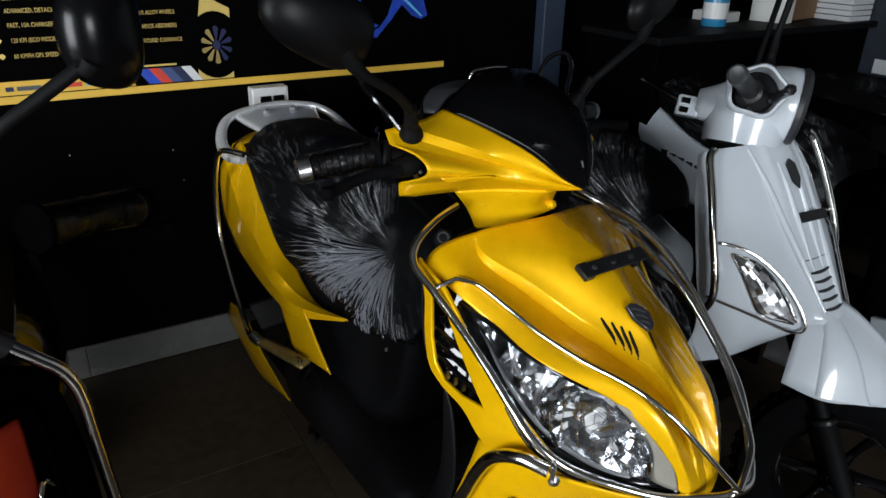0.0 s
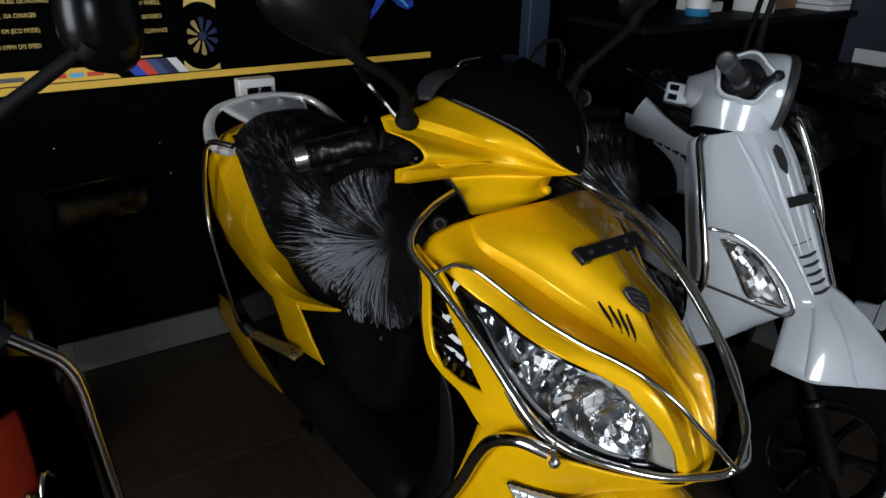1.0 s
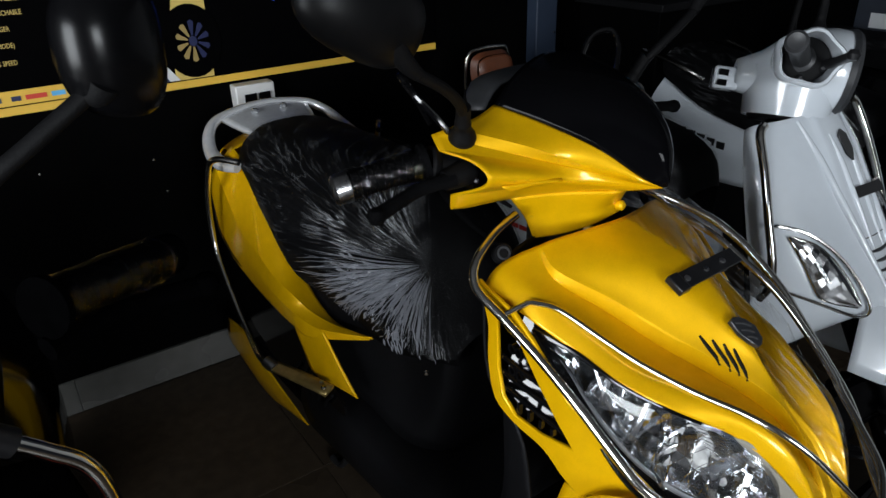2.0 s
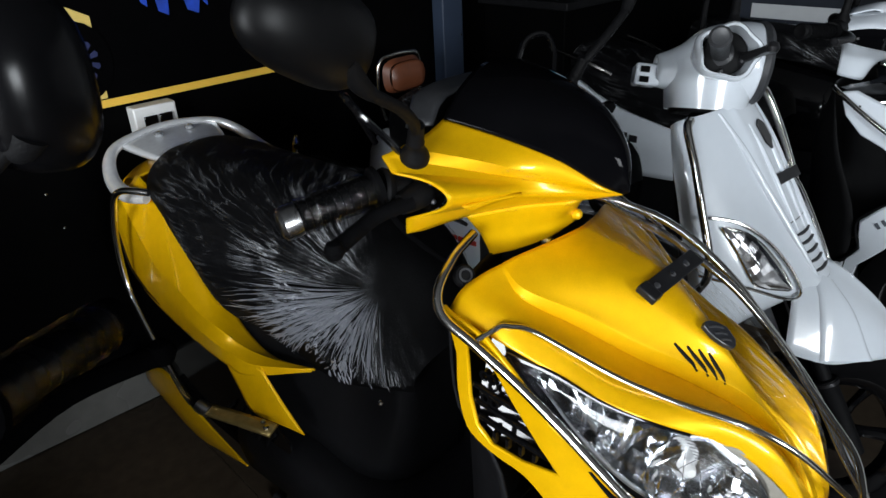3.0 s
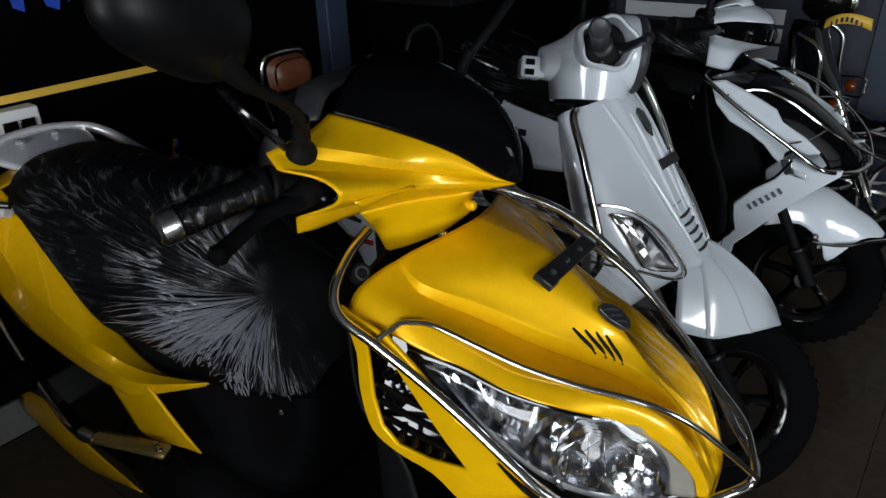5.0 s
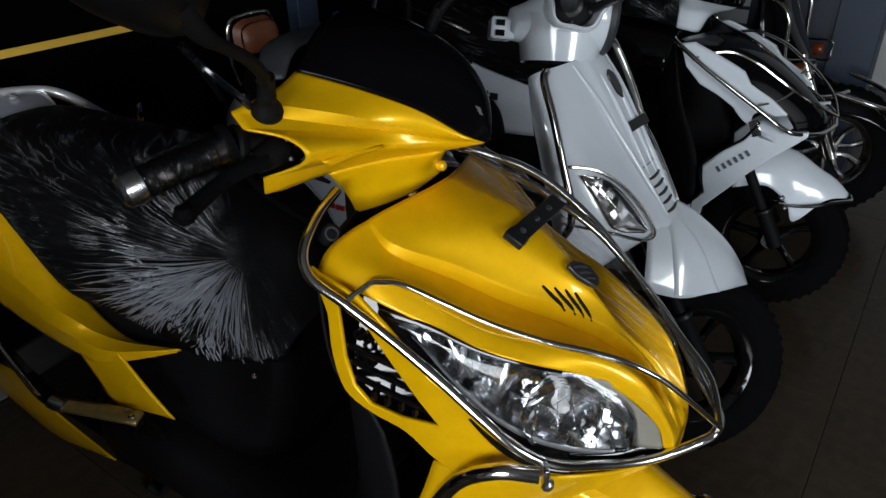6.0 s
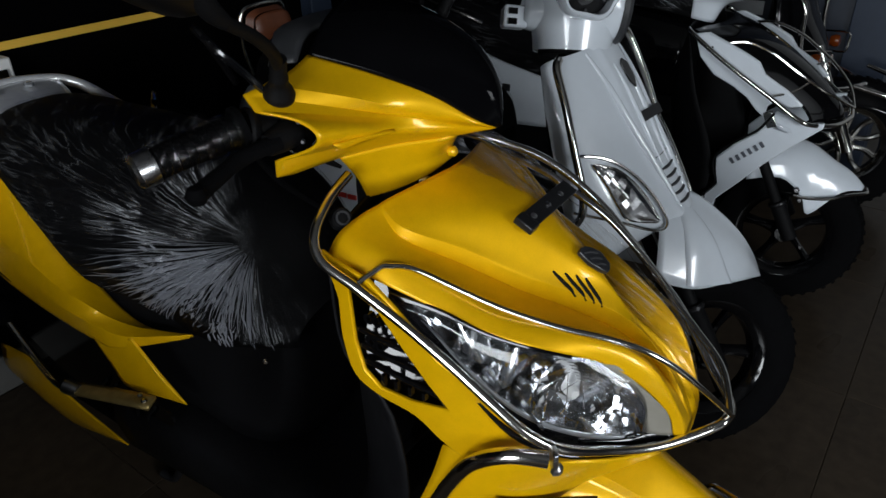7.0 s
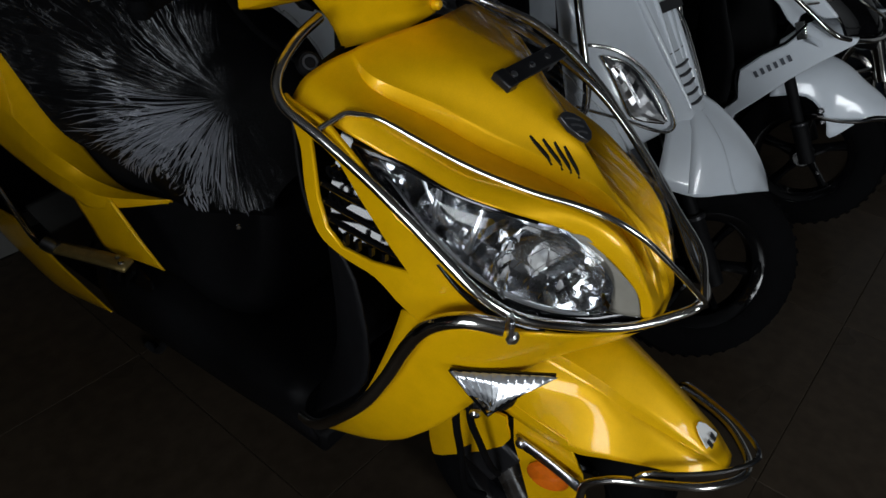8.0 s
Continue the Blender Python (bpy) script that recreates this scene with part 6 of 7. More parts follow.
        build_mirror(sc, [(sgn * .112, .446, 1.010), (sgn * .112, .446, 1.07), (sgn * .125, .44, 1.17), (sgn * .150, .435, 1.23)], (sgn * .19, .41, 1.29), (.06, .06, .025), 0, sm, base_r=0.010)
    part("under_tray", slab((-.15, .40, .16), (.15, 1.40, .235)), BLACK_MATTE, sc, bevel=0.01)
    part("rear_wheel_tyre", turned([(.13, -.045), (.15, -.05), (.19, -.045), (.21, 0), (.19, .045), (.15, .05), (.13, .045)], Matrix.Translation(P(0, 1.22, .21)) @ Matrix.Rotation(radians(90), 4, "Y"), 40, True), RUBBER, sc)
    part("rear_hub", turned([(0, -.06), (.08, -.055), (.128, -.03), (.128, .03), (.08, .055), (0, .06)], Matrix.Translation(P(0, 1.22, .21)) @ Matrix.Rotation(radians(90), 4, "Y"), 30), DARK_STEEL, sc)


# ---- the white scooter with chrome bars ----
def build_angular():
    sc = thing("scooter", "white and black scooter with angular headlight and chrome front bars", "scooter", Matrix.Translation((2.06, 0.5, 0)))
    part("front_shield", sheet([
        [(0, .330, .80), (.06, .335, .80), (.12, .355, .80), (.155, .375, .795)],
        [(0, .205, .765), (.05, .215, .765), (.10, .235, .76), (.150, .262, .752)],
        [(0, .075, .680), (.04, .085, .680), (.08, .110, .675), (.150, .155, .69)],
        [(0, -.005, .600), (.03, .005, .600), (.06, .030, .60), (.140, .075, .635)],
        [(0, -.010, .540), (.03, .0, .545), (.06, .02, .55), (.120, .04, .58)],
    ], 4, 4, True), BLACK_GLOSS, sc, "glossy black front shield", solid=0.003)
    for sgn in (1, -1):
        def flank(y, z, s=sgn):
            return P(s * (.150 + .06 * (y - .05) + .018 * math.sin(max(0, min(1, (z - .58) / .22)) * math.pi)), y, z)
        blade = [(.365, .790), (.329, .796), (.276, .776), (.227, .756), (.190, .738), (.170, .709), (.108, .675), (.067, .641), (.096, .632), (.135, .643), (.151, .628), (.155, .594), (.178, .611), (.205, .643), (.242, .668), (.297, .693), (.340, .735)]
        part("shield_side", plate(blade, [], flank, V(-sgn * .014, 0, 0)), WHITE, sc, "white side blade", bevel=0.004)
        low = [(.325, .262), (.245, .264), (.237, .336), (.191, .391), (.130, .467), (.072, .529), (.010, .590), (.010, .604), (.071, .592), (.129, .615), (.143, .583), (.162, .553), (.213, .511), (.256, .462), (.252, .425), (.241, .384), (.278, .333), (.335, .318)]
        rail = part("floor_rail", plate(low, [], lambda y, z, s=sgn: P(s * (.158 + .03 * y), y, z), V(-sgn * .018, 0, 0)), WHITE, sc, "white lower rail with grey lettering", bevel=0.004)
        part("rail_edge", tube([(sgn * .166, .130, .612), (sgn * .167, .147, .582), (sgn * .168, .166, .556), (sgn * .169, .215, .515), (sgn * .170, .258, .466), (sgn * .170, .256, .425), (sgn * .170, .245, .386), (sgn * .170, .280, .338)], .0035, 8, 3), BLACK_MATTE, rail)
        part("rail_bolt_plate", slab((-.004, -.012, -.022), (.004, .012, .022), Matrix.Translation(P(sgn * .164, .138, .594)) @ Matrix.Rotation(radians(-25), 4, "X")), CHROME, rail, "bright metal joint", bevel=0.002)
        for k in range(6):
            t = k / 5
            part("letter_bar", slab((-.0015, -.0042, -.0085), (.0015, .0042, .0085), Matrix.Translation(P(sgn * .1648, .212 - .068 * t, .461 + .061 * t)) @ Matrix.Rotation(radians(-42), 4, "X")), LETTER_GREY, rail)
        bar = part("front_guard", tube([(sgn * .165, .385, .800), (sgn * .180, .365, .790), (sgn * .190, .276, .735), (sgn * .190, .141, .657), (sgn * .186, .070, .614), (sgn * .165, .035, .598), (sgn * .10, -.01, .588), (0, -.03, .585)], .0062, 10, 6), CHROME, sc, "chrome guard tube")
        part("front_guard_upper", tube([(sgn * .186, .322, .756), (sgn * .160, .300, .766), (sgn * .140, .238, .777), (sgn * .138, .166, .755), (sgn * .134, .120, .728), (sgn * .120, .057, .687), (sgn * .07, .0, .645), (0, -.03, .610)], .0042, 8, 6), CHROME, bar)
        part("guard_strut", tube([(sgn * .190, .150, .660), (sgn * .155, .10, .672), (sgn * .125, .070, .696)], .0036, 8, 4), CHROME, bar)
        lamp = part("turn_signal", sheet([[(sgn * .165, .135, .590), (sgn * .160, .085, .580)], [(sgn * .160, .125, .572), (sgn * .155, .075, .562)]], 2, 3), LENS, sc, solid=0.008)
        part("signal_reflector", tube([(sgn * .150, .135, .580), (sgn * .148, .11, .578), (sgn * .146, .08, .572)], .007, 6, 3), MIRROR_FINISH, lamp, sharp=10)
        part("rear_panel", sheet([
            [(sgn * .10, .66, .58), (sgn * .155, .66, .53), (sgn * .15, .65, .46)],
            [(sgn * .13, .85, .62), (sgn * .190, .86, .55), (sgn * .18, .87, .44)],
            [(sgn * .14, 1.10, .67), (sgn * .205, 1.10, .59), (sgn * .18, 1.12, .45)],
            [(sgn * .12, 1.35, .76), (sgn * .170, 1.35, .70), (sgn * .15, 1.36, .58)],
            [(sgn * .08, 1.50, .80), (sgn * .10, 1.50, .77), (sgn * .09, 1.50, .72)],
        ], 4, 4), WHITE, sc, "white rear side panel", solid=0.003)
        for k in range(6):
            part("letter_bar", slab((-.002, -.014, -.011), (.002, .014, .011), Matrix.Translation(P(sgn * (.1985 + .0014 * k), .93 + .036 * k, .560 + .005 * k))), BADGE, sc)
        part("seat_rail", tube([(sgn * .16, 1.05, .74), (sgn * .185, 1.12, .77), (sgn * .18, 1.30, .81), (sgn * .10, 1.45, .84)], .007, 8, 5), CHROME, sc, "chrome grab tube")
    part("shield_back", sheet([[(0, .40, .80), (.10, .40, .80), (.155, .385, .79)], [(0, .42, .64), (.12, .42, .64), (.172, .34, .64)], [(0, .40, .45), (.12, .40, .45), (.165, .27, .46)], [(0, .40, .28), (.12, .40, .28), (.165, .27, .27)]], 4, 4, True), BLACK_MATTE, sc, "black inner shield", solid=0.004)
    part("floorboard", slab((-.165, .25, .22), (.165, .66, .27)), BLACK_MATTE, sc, bevel=0.01)
    part("seat_base", slab((-.13, .62, .24), (.13, 1.35, .66)), BLACK_MATTE, sc, bevel=0.03)
    seat_rows = [
        [(0, .54, .66), (.06, .545, .65), (.10, .56, .62), (.10, .57, .54)],
        [(0, .58, .73), (.08, .59, .72), (.13, .61, .66), (.135, .62, .555)],
        [(0, .80, .765), (.10, .80, .755), (.155, .81, .70), (.158, .81, .60)],
        [(0, 1.05, .785), (.11, 1.05, .775), (.165, 1.05, .73), (.165, 1.05, .655)],
        [(0, 1.30, .82), (.10, 1.30, .81), (.14, 1.29, .78), (.125, 1.29, .75)],
        [(0, 1.40, .80), (.07, 1.39, .79), (.10, 1.38, .77), (.09, 1.37, .75)],
    ]
    wrapped_seat(sc, seat_rows, 0.0028, (.06, .54, .62), 17)
    sm = steering((0, .40, .85), (0, .09, .21), 14)
    build_wheel(sc, (0, .065, .210), .210, .088, BLACK_GLOSS, 5, sm)
    build_fork(sc, (0, .058, .235), (0, .175, .45), .106, BLACK_MATTE, sm)
    fender = part("front_mudguard", sheet([
        [(0, .200, .462), (.05, .200, .450), (.080, .200, .420), (.088, .200, .375)],
        [(0, .115, .492), (.05, .115, .472), (.082, .115, .440), (.090, .112, .395)],
        [(0, .045, .480), (.05, .045, .458), (.082, .050, .416), (.092, .050, .350)],
        [(0, -.020, .442), (.044, -.015, .424), (.070, .0, .394), (.088, .022, .300)],
        [(0, -.070, .414), (.030, -.066, .402), (.052, -.058, .385), (.066, -.046, .368)],
        [(0, -.108, .380), (.010, -.107, .379), (.018, -.105, .376), (.024, -.102, .372)],
    ], 4, 4, True), WHITE, sc, "white pointed mudguard", solid=0.003, sharp=40, m=sm)
    part("mudguard_rail", tube(both([(.098, .070, .352), (.100, .030, .350), (.094, -.02, .356), (.068, -.065, .366), (.030, -.112, .368), (0, -.118, .368)]), .0045, 8, 5), CHROME, fender, "chrome rail", m=sm)
    for sgn in (1, -1):
        bolt(fender, P(sgn * .094, .066, .368), P(sgn * .3, .066, .368), 0.009, m=sm)
        bolt(fender, P(sgn * .094, .052, .340), P(sgn * .3, .052, .340), 0.008, m=sm)
    # headset
    head = part("headset", sheet([
        [(0, .276, .920), (.05, .281, .920), (.10, .316, .924), (.125, .380, .924), (.130, .440, .912)],
        [(0, .292, .942), (.05, .302, .940), (.09, .332, .938), (.118, .385, .934), (.125, .445, .920)],
        [(0, .345, .965), (.05, .350, .960), (.085, .370, .950), (.105, .405, .940), (.115, .450, .925)],
        [(0, .430, .960), (.05, .430, .955), (.085, .435, .945), (.100, .450, .935), (.110, .460, .925)],
    ], 4, 4, True), WHITE, sc, "white angular headset", solid=0.003, sharp=50, m=sm)
    part("headset_lower", sheet([
        [(0, .272, .870), (.05, .276, .870), (.10, .312, .876), (.128, .382, .884), (.130, .440, .892)],
        [(0, .296, .856), (.045, .300, .856), (.080, .335, .862), (.098, .388, .870), (.105, .430, .880)],
        [(0, .345, .838), (.035, .348, .838), (.056, .366, .840), (.062, .398, .846), (.06, .430, .852)],
        [(0, .370, .790), (.030, .372, .790), (.046, .386, .792), (.052, .408, .796), (.05, .430, .80)],
    ], 4, 4, True), WHITE, head, solid=0.003, m=sm)
    part("headset_fin", sheet([[(0, .330, .958), (.030, .336, .956), (.055, .352, .950)], [(0, .360, .985), (.030, .362, .980), (.060, .375, .966)], [(0, .430, .966), (.035, .430, .962), (.075, .430, .952)]], 4, 4, True), WHITE, head, solid=0.003, sharp=30, m=sm)
    lampb = part("headlight", sheet([
        [(0, .277, .919), (.05, .282, .919), (.10, .317, .923), (.126, .380, .922), (.130, .425, .910)],
        [(0, .262, .890), (.05, .268, .890), (.103, .306, .894), (.131, .378, .900), (.133, .430, .900)],
        [(0, .270, .863), (.05, .274, .863), (.10, .310, .869), (.128, .380, .881), (.130, .425, .890)],
    ], 4, 4, True), SMOKE, head, "black headlight band", m=sm)
    for sgn in (1, -1):
        for k in range(6):
            part("indicator_rib", tube([(sgn * (.072 + .009 * k), .278 + .0115 * k, .906), (sgn * (.073 + .009 * k), .280 + .0115 * k, .876)], .0042, 6, 1), MIRROR_FINISH, lampb, m=sm)
        build_grip(sc, (sgn * .17, .45, .915), (sgn * .32, .50, .92), sm, BLACK_MATTE)
        part("switch_housing", tube([(sgn * .10, .44, .915), (sgn * .14, .45, .915), (sgn * .18, .455, .915)], [.024, .028, .022], 12, 4), BLACK_MATTE, sc, m=sm)
        build_lever(sc, (sgn * .15, .42, .91), (sgn * .22, .40, .905), (sgn * .30, .43, .90), sm)
        build_mirror(sc, [(sgn * .11, .44, .945), (sgn * .115, .435, .99), (sgn * .14, .43, 1.06), (sgn * .18, .43, 1.12)], (sgn * .23, .44, 1.18), (.07, .05, .028), 0, sm, base_r=0.012)
    part("under_tray", slab((-.14, .40, .16), (.14, 1.40, .225)), BLACK_MATTE, sc, bevel=0.01)
    part("rear_wheel_tyre", turned([(.13, -.045), (.15, -.05), (.19, -.045), (.21, 0), (.19, .045), (.15, .05), (.13, .045)], Matrix.Translation(P(0, 1.22, .21)) @ Matrix.Rotation(radians(90), 4, "Y"), 40, True), RUBBER, sc)
    part("rear_hub", turned([(0, -.06), (.08, -.055), (.128, -.03), (.128, .03), (.08, .055), (0, .06)], Matrix.Translation(P(0, 1.22, .21)) @ Matrix.Rotation(radians(90), 4, "Y"), 30), DARK_STEEL, sc)
    keys = part("key_bunch", turned([(.008, -.001), (.013, -.001), (.013, .001), (.008, .001)], Matrix.Translation(P(.06, .415, .72)) @ Matrix.Rotation(1.2, 4, "Y"), 16, True), CHROME, sc, "small bunch of keys in the lock")
    for k in range(2):
        part("key", slab((-.003, -.001, -.045), (.003, .001, -.010), Matrix.Translation(P(.062 + .008 * k, .416, .72)) @ Matrix.Rotation(.3 * k, 4, "Y")), STEEL, keys)


# ---- black retro scooter at the far end ----
def build_far_black():
    sc = thing("scooter", "black retro scooter with chrome star wheel and yellow front plate", "scooter", Matrix.Translation((2.82, 0.5, 0)))
    sm = steering((0, .40, .85), (0, .09, .21), 16)
    build_wheel(sc, (0, .045, .243), .243, .090, CHROME, 5, sm, True, .57)
    build_fork(sc, (0, .045, .243), (0, .22, .60), .078, CHROME, sm)
    part("front_mudguard", sheet([[(0, .24, .42), (.06, .24, .40), (.085, .24, .34)], [(0, .10, .475), (.065, .10, .45), (.095, .10, .385)], [(0, -.02, .46), (.06, -.02, .435), (.085, -.02, .38)], [(0, -.12, .39), (.05, -.12, .375), (.07, -.12, .34)], [(0, -.18, .31), (.03, -.18, .305), (.05, -.175, .29)]], 4, 4, True), BLACK_GLOSS, sc, "glossy black mudguard", solid=0.003, m=sm)
    part("front_shield", sheet([[(0, .29, .84), (.09, .30, .83), (.16, .35, .80)], [(0, .24, .70), (.10, .26, .70), (.19, .33, .69)], [(0, .17, .56), (.09, .20, .56), (.18, .31, .55)], [(0, .20, .46), (.07, .23, .45), (.15, .33, .42)]], 4, 4, True), BLACK_GLOSS, sc, "glossy black front shield", solid=0.004)
    part("headset", turned([(0, -.10), (.05, -.10), (.078, -.06), (.088, 0), (.084, .05), (0, .05)], Matrix.Translation(P(0, .27, .90)) @ Matrix.Rotation(radians(90), 4, "X"), 28), BLACK_GLOSS, sc, "round black headlight shell", m=sm)
    part("headlight_rim", turned([(.074, .045), (.092, .045), (.094, .058), (.084, .066), (.074, .062)], Matrix.Translation(P(0, .27, .90)) @ Matrix.Rotation(radians(90), 4, "X"), 32, True), CHROME, sc, m=sm)
    part("headlight_glass", turned([(0, .078), (.05, .070), (.082, .056), (0, .05)], Matrix.Translation(P(0, .27, .90)) @ Matrix.Rotation(radians(90), 4, "X"), 28), LENS, sc, m=sm)
    pl = part("number_plate", sheet([[(.085, .268, .838), (.100, .238, .858), (.104, .200, .866), (.100, .162, .862), (.085, .128, .850)], [(.085, .270, .808), (.100, .240, .826), (.104, .200, .833), (.100, .160, .828), (.085, .126, .812)]], 4, 2), POSTER_YELLOW, sc, "curved yellow plate with black print", solid=0.003)
    for k in range(7):
        y = .245 - .0145 * k
        part("print_bar", slab((-.0012, -.0045, -.008), (.0012, .0045, .008), Matrix.Translation(P(.1055 - 3.2 * (y - .2) ** 2, y, .847 - 9 * (y - .2) ** 2))), BADGE, pl)
    part("plate_stay", tube([(.10, .20, .832), (.06, .22, .84), (.0, .24, .86)], .006, 8, 3), DARK_STEEL, sc)
    for sgn in (1, -1):
        bar = part("front_guard", tube([(sgn * .17, .33, .80), (sgn * .185, .25, .75), (sgn * .185, .235, .62), (sgn * .18, .20, .50), (sgn * .12, .10, .47), (0, .03, .47)], .009, 10, 6), CHROME, sc, "chrome guard tube")
        part("lamp_cage", tube([(sgn * .185, .225, .60), (sgn * .16, .14, .605), (sgn * .158, .135, .57), (sgn * .16, .14, .535), (sgn * .185, .205, .53)], .0042, 8, 3), CHROME, bar)
        part("turn_signal", turned([(0, 0), (.018, .004), (.024, .02), (.020, .035), (0, .04)], between(P(sgn * .165, .20, .57), P(sgn * .165, .05, .575)), 16), DARK_AMBER, sc, "amber lamp")
        build_grip(sc, (sgn * .14, .38, .95), (sgn * .30, .44, .96), sm, CHROME)
        part("switch_housing", tube([(sgn * .08, .36, .94), (sgn * .11, .37, .945), (sgn * .145, .38, .95)], [.022, .028, .02], 12, 4), BLACK_GLOSS, sc, m=sm)
        build_lever(sc, (sgn * .13, .35, .945), (sgn * .19, .33, .94), (sgn * .28, .37, .935), sm)
        build_mirror(sc, [(sgn * .09, .36, .98), (sgn * .10, .36, 1.04), (sgn * .14, .36, 1.12), (sgn * .18, .37, 1.16)], (sgn * .21, .38, 1.20), (.055, .05, .024), 0, sm, base_r=0.010, shell_mat=CHROME)
        part("rear_panel", sheet([[(sgn * .10, .60, .62), (sgn * .16, .60, .52), (sgn * .14, .60, .36)], [(sgn * .13, .95, .68), (sgn * .21, .95, .55), (sgn * .18, .95, .36)], [(sgn * .09, 1.35, .66), (sgn * .13, 1.35, .56), (sgn * .11, 1.35, .42)]], 4, 4), BLACK_GLOSS, sc, "glossy black rear panel", solid=0.004)
    part("crash_bar", tube(both([(.15, .05, .50), (.12, -.06, .47), (.06, -.14, .44), (0, -.16, .43)]), .008, 10, 5), CHROME, sc)
    part("shield_back", sheet([[(0, .38, .82), (.16, .36, .79)], [(0, .40, .55), (.18, .33, .55)], [(0, .40, .30), (.16, .36, .30)]], 3, 3, True), BLACK_MATTE, sc, solid=0.004)
    part("floorboard", slab((-.17, .33, .22), (.17, .68, .28)), BLACK_MATTE, sc, bevel=0.01)
    part("seat_base", slab((-.13, .62, .24), (.13, 1.30, .62)), BLACK_MATTE, sc, bevel=0.03)
    wrapped_seat(sc, [[(0, .56, .66), (.07, .57, .65), (.11, .58, .60)], [(0, .62, .74), (.09, .63, .73), (.14, .64, .66)], [(0, .90, .77), (.11, .90, .76), (.16, .90, .69)], [(0, 1.25, .78), (.10, 1.25, .77), (.14, 1.24, .70)], [(0, 1.34, .74), (.07, 1.33, .73), (.10, 1.32, .69)]], 0.0028, (.06, .56, .6), 23)
    part("under_tray", slab((-.14, .40, .16), (.14, 1.35, .225)), BLACK_MATTE, sc, bevel=0.01)
    part("rear_wheel_tyre", turned([(.13, -.045), (.15, -.05), (.19, -.045), (.21, 0), (.19, .045), (.15, .05), (.13, .045)], Matrix.Translation(P(0, 1.18, .21)) @ Matrix.Rotation(radians(90), 4, "Y"), 40, True), RUBBER, sc)
    part("rear_hub", turned([(0, -.06), (.08, -.055), (.128, -.03), (.128, .03), (.08, .055), (0, .06)], Matrix.Translation(P(0, 1.18, .21)) @ Matrix.Rotation(radians(90), 4, "Y"), 30), DARK_STEEL, sc)


# ---- black scooter with the orange panel ----
def build_near_black():
    sc = thing("scooter", "black scooter with orange front panel and chrome guard tube", "scooter", Matrix.Translation((-0.245, 0.5, 0)))
    part("front_shield", sheet([
        [(0, .26, .86), (.10, .28, .85), (.155, .315, .82), (.198, .345, .790)],
        [(0, .20, .72), (.11, .23, .71), (.172, .285, .69), (.218, .335, .68)],
        [(0, .14, .58), (.11, .18, .58), (.172, .27, .56), (.224, .33, .55)],
        [(0, .12, .46), (.10, .17, .45), (.165, .27, .44), (.224, .335, .42)],
    ], 4, 4, True), DEEP_BLACK, sc, "black front shield", solid=0.004)
    for sgn in (1, -1):
        pan = part("orange_panel", sheet([
            [(sgn * .120, .240, .775), (sgn * .145, .262, .772), (sgn * .162, .286, .765)],
            [(sgn * .122, .220, .70), (sgn * .148, .245, .70), (sgn * .164, .272, .695)],
            [(sgn * .118, .205, .62), (sgn * .142, .232, .62), (sgn * .160, .262, .615)],
            [(sgn * .110, .195, .54), (sgn * .134, .222, .54), (sgn * .152, .254, .535)],
        ], 4, 4), ORANGE, sc, "dark orange inlay", solid=0.006)
        part("panel_edge", tube([(sgn * .115, .240, .788), (sgn * .150, .264, .784), (sgn * .175, .290, .77), (sgn * .184, .290, .70), (sgn * .182, .280, .62), (sgn * .172, .268, .53)], .005, 8, 5), DEEP_BLACK, pan)
        # chrome script as one flowing plain stroke
        part("chrome_script", tube([(sgn * .110, .190, .632), (sgn * .122, .200, .682), (sgn * .128, .208, .644), (sgn * .138, .218, .674), (sgn * .146, .230, .652), (sgn * .154, .240, .680), (sgn * .162, .250, .660), (sgn * .172, .262, .686), (sgn * .180, .272, .672)], .0034, 8, 5), CHROME, sc, "flowing chrome script mark")
        bar = part("side_guard", tube([(sgn * .145, .30, .875), (sgn * .170, .302, .850), (sgn * .195, .302, .825), (sgn * .217, .302, .800), (sgn * .229, .300, .765), (sgn * .233, .300, .705), (sgn * .237, .300, .640), (sgn * .242, .300, .56), (sgn * .244, .30, .42), (sgn * .22, .32, .30), (sgn * .18, .36, .27)], .0085, 12, 6), CHROME, sc, "chrome guard tube")
        part("guard_clamp", turned([(0, 0), (.014, 0), (.014, .03), (0, .03)], between(P(sgn * .150, .30, .870), P(sgn * .17, .302, .850)), 12), DARK_STEEL, bar)
        part("side_body", sheet([[(sgn * .10, .56, .60), (sgn * .17, .56, .50), (sgn * .17, .56, .34)], [(sgn * .14, .90, .68), (sgn * .21, .90, .55), (sgn * .19, .90, .34)], [(sgn * .10, 1.32, .70), (sgn * .15, 1.32, .60), (sgn * .12, 1.32, .45)]], 4, 4), BLACK_GLOSS, sc, "glossy black side body", solid=0.004)
        build_grip(sc, (sgn * .225, .205, 1.015), (sgn * .330, .288, .992), None, DEEP_BLACK, DEEP_BLACK, FAINT_WRAP)
        build_lever(sc, (sgn * .22, .20, .985), (sgn * .28, .236, .980), (sgn * .348, .240, .978), mat=DEEP_BLACK)
        build_mirror(sc, [(sgn * .165, .255, 1.030), (sgn * .185, .240, 1.070), (sgn * .218, .222, 1.107), (sgn * .252, .220, 1.130), (sgn * .292, .220, 1.156)], (sgn * .312, .236, 1.184), (.037, .051, .034), sgn * -0.35, shell_mat=material("gloss_mirror_shell", (0.0025, 0.0025, 0.003), 0.24, 0.0, 0.0, 0.1, 60.0, spec=0.18))
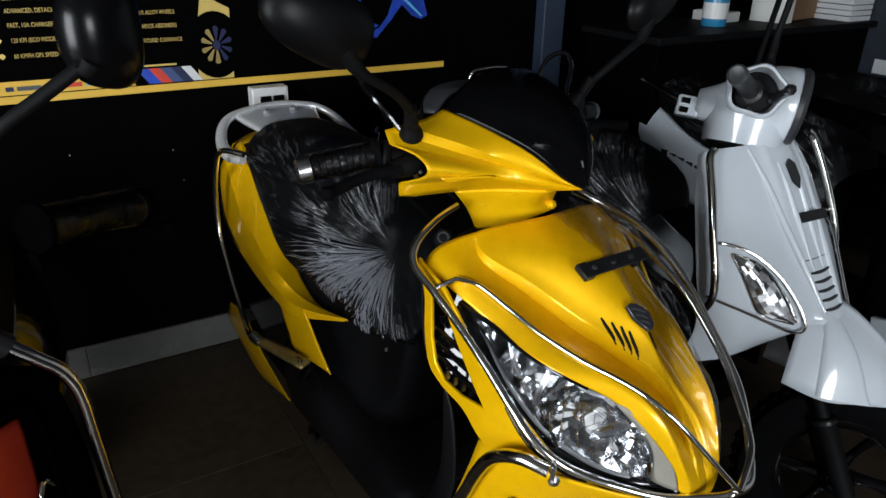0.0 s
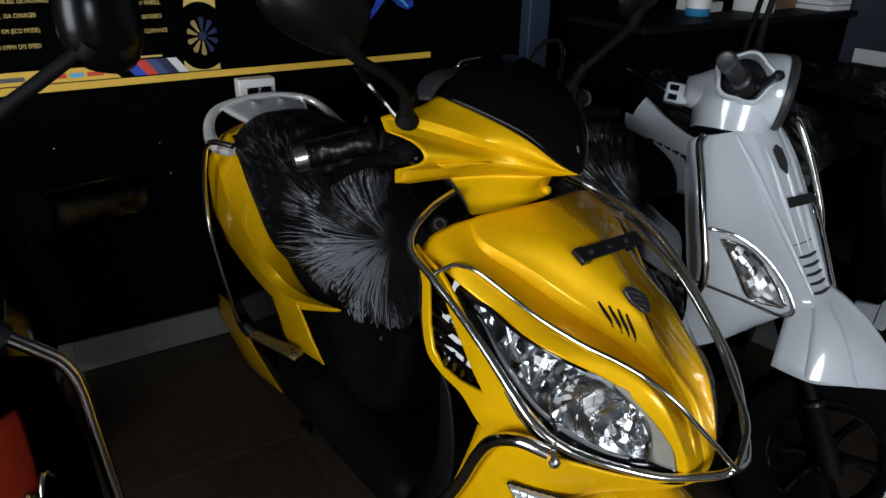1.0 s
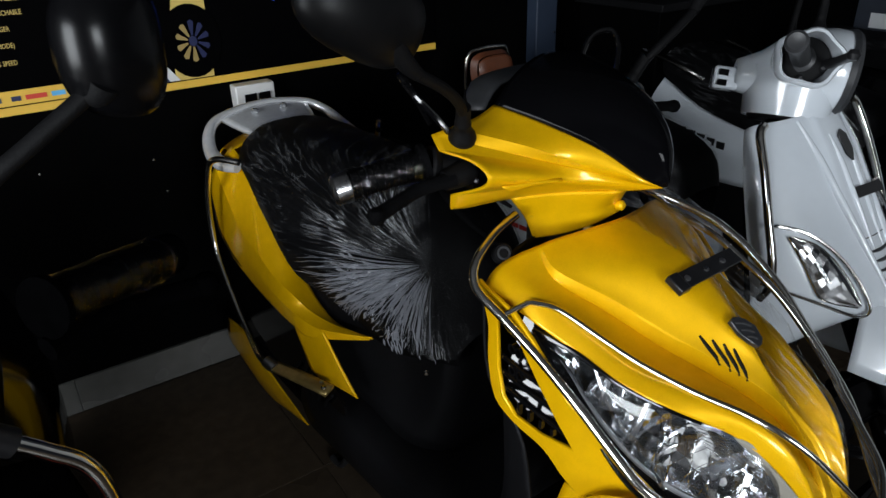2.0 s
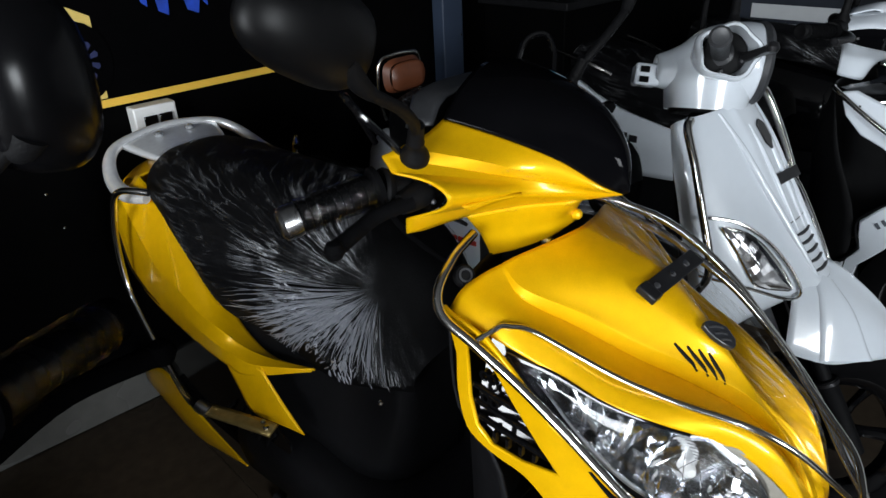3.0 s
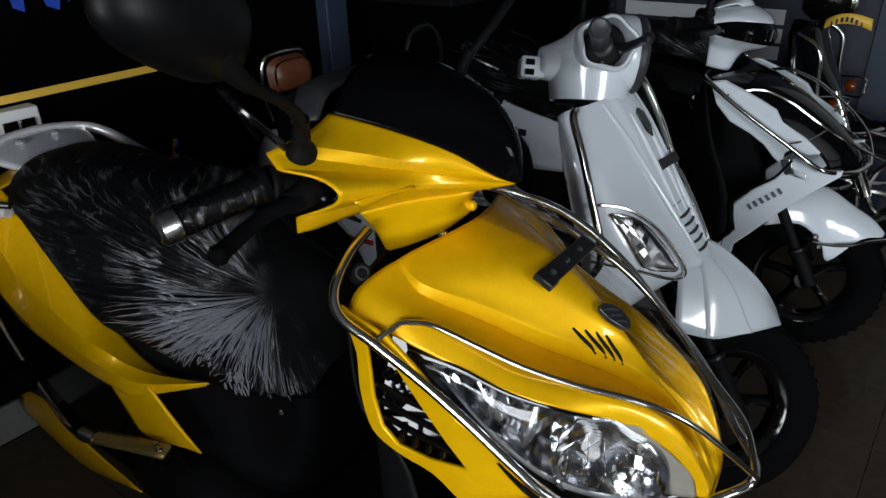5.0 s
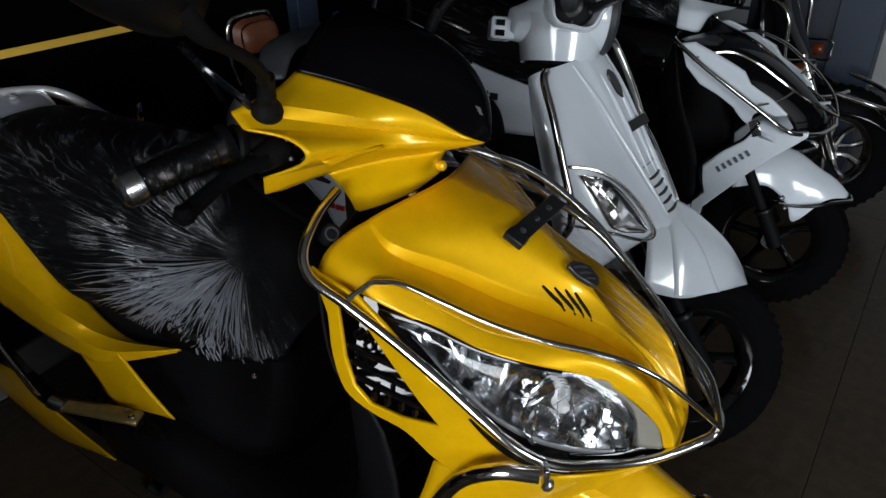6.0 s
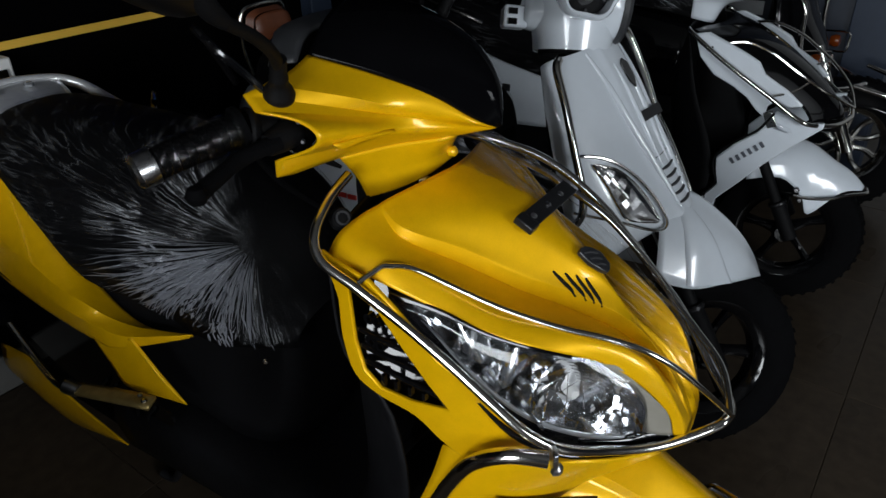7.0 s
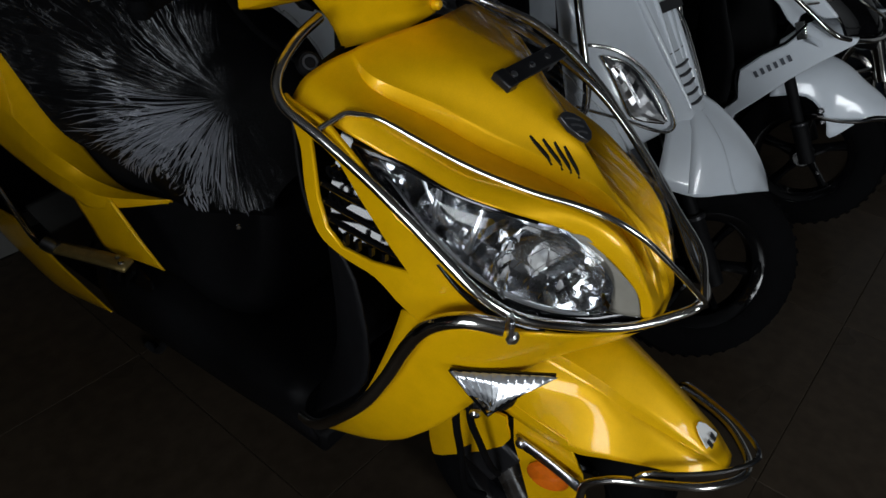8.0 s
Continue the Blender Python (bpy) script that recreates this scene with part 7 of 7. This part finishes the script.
    part("headset", sheet([[(0, .14, .96), (.09, .16, .97), (.17, .22, .99)], [(0, .20, 1.03), (.09, .22, 1.03), (.17, .25, 1.01)], [(0, .30, 1.03), (.09, .30, 1.02), (.16, .29, 1.0)]], 4, 4, True), BLACK_GLOSS, sc, "black headset cover", solid=0.004)
    part("steering_neck", turned([(0, .78), (.06, .78), (.07, .85), (.08, .96), (0, .96)], Matrix.Translation(P(0, .30, 0)), 20), BLACK_MATTE, sc)
    part("shield_back", sheet([[(0, .40, .84), (.19, .385, .75)], [(0, .41, .55), (.21, .365, .55)], [(0, .40, .30), (.19, .38, .30)]], 3, 3, True), BLACK_MATTE, sc, solid=0.004)
    part("floorboard", slab((-.18, .36, .22), (.18, .62, .30)), BLACK_MATTE, sc, bevel=0.01)
    part("seat_base", slab((-.12, .58, .24), (.12, 1.25, .62)), BLACK_MATTE, sc, bevel=0.03)
    wrapped_seat(sc, [[(0, .52, .66), (.07, .53, .65), (.11, .54, .60)], [(0, .58, .74), (.09, .59, .73), (.14, .60, .66)], [(0, .90, .77), (.11, .90, .76), (.16, .90, .69)], [(0, 1.25, .79), (.10, 1.25, .78), (.14, 1.24, .71)], [(0, 1.32, .75), (.07, 1.31, .74), (.10, 1.30, .70)]], 0.0028, (.06, .54, .6), 29, False)
    part("front_mudguard", sheet([[(0, .22, .44), (.06, .22, .42), (.085, .22, .35)], [(0, .08, .48), (.065, .08, .455), (.09, .08, .38)], [(0, -.06, .46), (.055, -.06, .435), (.08, -.06, .375)], [(0, -.17, .38), (.03, -.17, .37), (.05, -.17, .345)]], 4, 4, True), BLACK_GLOSS, sc, solid=0.003)
    build_wheel(sc, (0, .05, .208), .208, .085, BLACK_GLOSS, 5)
    build_fork(sc, (0, .05, .208), (0, .25, .60), .072, STEEL)
    part("under_tray", slab((-.14, .40, .16), (.14, 1.35, .225)), BLACK_MATTE, sc, bevel=0.01)
    part("rear_wheel_tyre", turned([(.13, -.045), (.15, -.05), (.19, -.045), (.21, 0), (.19, .045), (.15, .05), (.13, .045)], Matrix.Translation(P(0, 1.18, .21)) @ Matrix.Rotation(radians(90), 4, "Y"), 40, True), RUBBER, sc)
    part("rear_hub", turned([(0, -.06), (.08, -.055), (.128, -.03), (.128, .03), (.08, .055), (0, .06)], Matrix.Translation(P(0, 1.18, .21)) @ Matrix.Rotation(radians(90), 4, "Y"), 30), DARK_STEEL, sc)


build_retro()
build_angular()
build_far_black()
build_near_black()


# ---- floor and skirting tiles ----
def lay_tiles():
    step, gap = 0.60, 0.0012
    bm = slab((0, 0, -0.008), (step - gap, step - gap, 0.0))
    bmesh.ops.bevel(bm, geom=[e for e in bm.edges if all(v.co.z > -0.001 for v in e.verts)], offset=0.0012, segments=1, affect="EDGES")
    me = bpy.data.meshes.new("floor_tile")
    bm.to_mesh(me)
    bm.free()
    me.materials.append(TILE)
    for i in range(13):
        for j in range(10):
            x, y = -3.14 + step * i, 2.073 - step * (j + 1)
            if x + step > 4.75 or y < -3.6:
                continue
            ob = new("floor_tile", me)
            ob.location = (x, y, 0.0)
            ob.parent = floor
    sk = new("baseboard", None)
    tagged(sk, kind="structure")
    bm = slab((0, -0.010, 0), (step - gap, 0, 0.104))
    bmesh.ops.bevel(bm, geom=[e for e in bm.edges if all(v.co.y < -0.009 for v in e.verts)], offset=0.0015, segments=1, affect="EDGES")
    me = bpy.data.meshes.new("skirting_tile")
    bm.to_mesh(me)
    bm.free()
    me.materials.append(SKIRTING)
    for i in range(10):
        x = -3.0 + step * i
        ob = new("skirting_tile", me)
        ob.location = (x, 2.0845, 0.001)
        ob.parent = sk


lay_tiles()
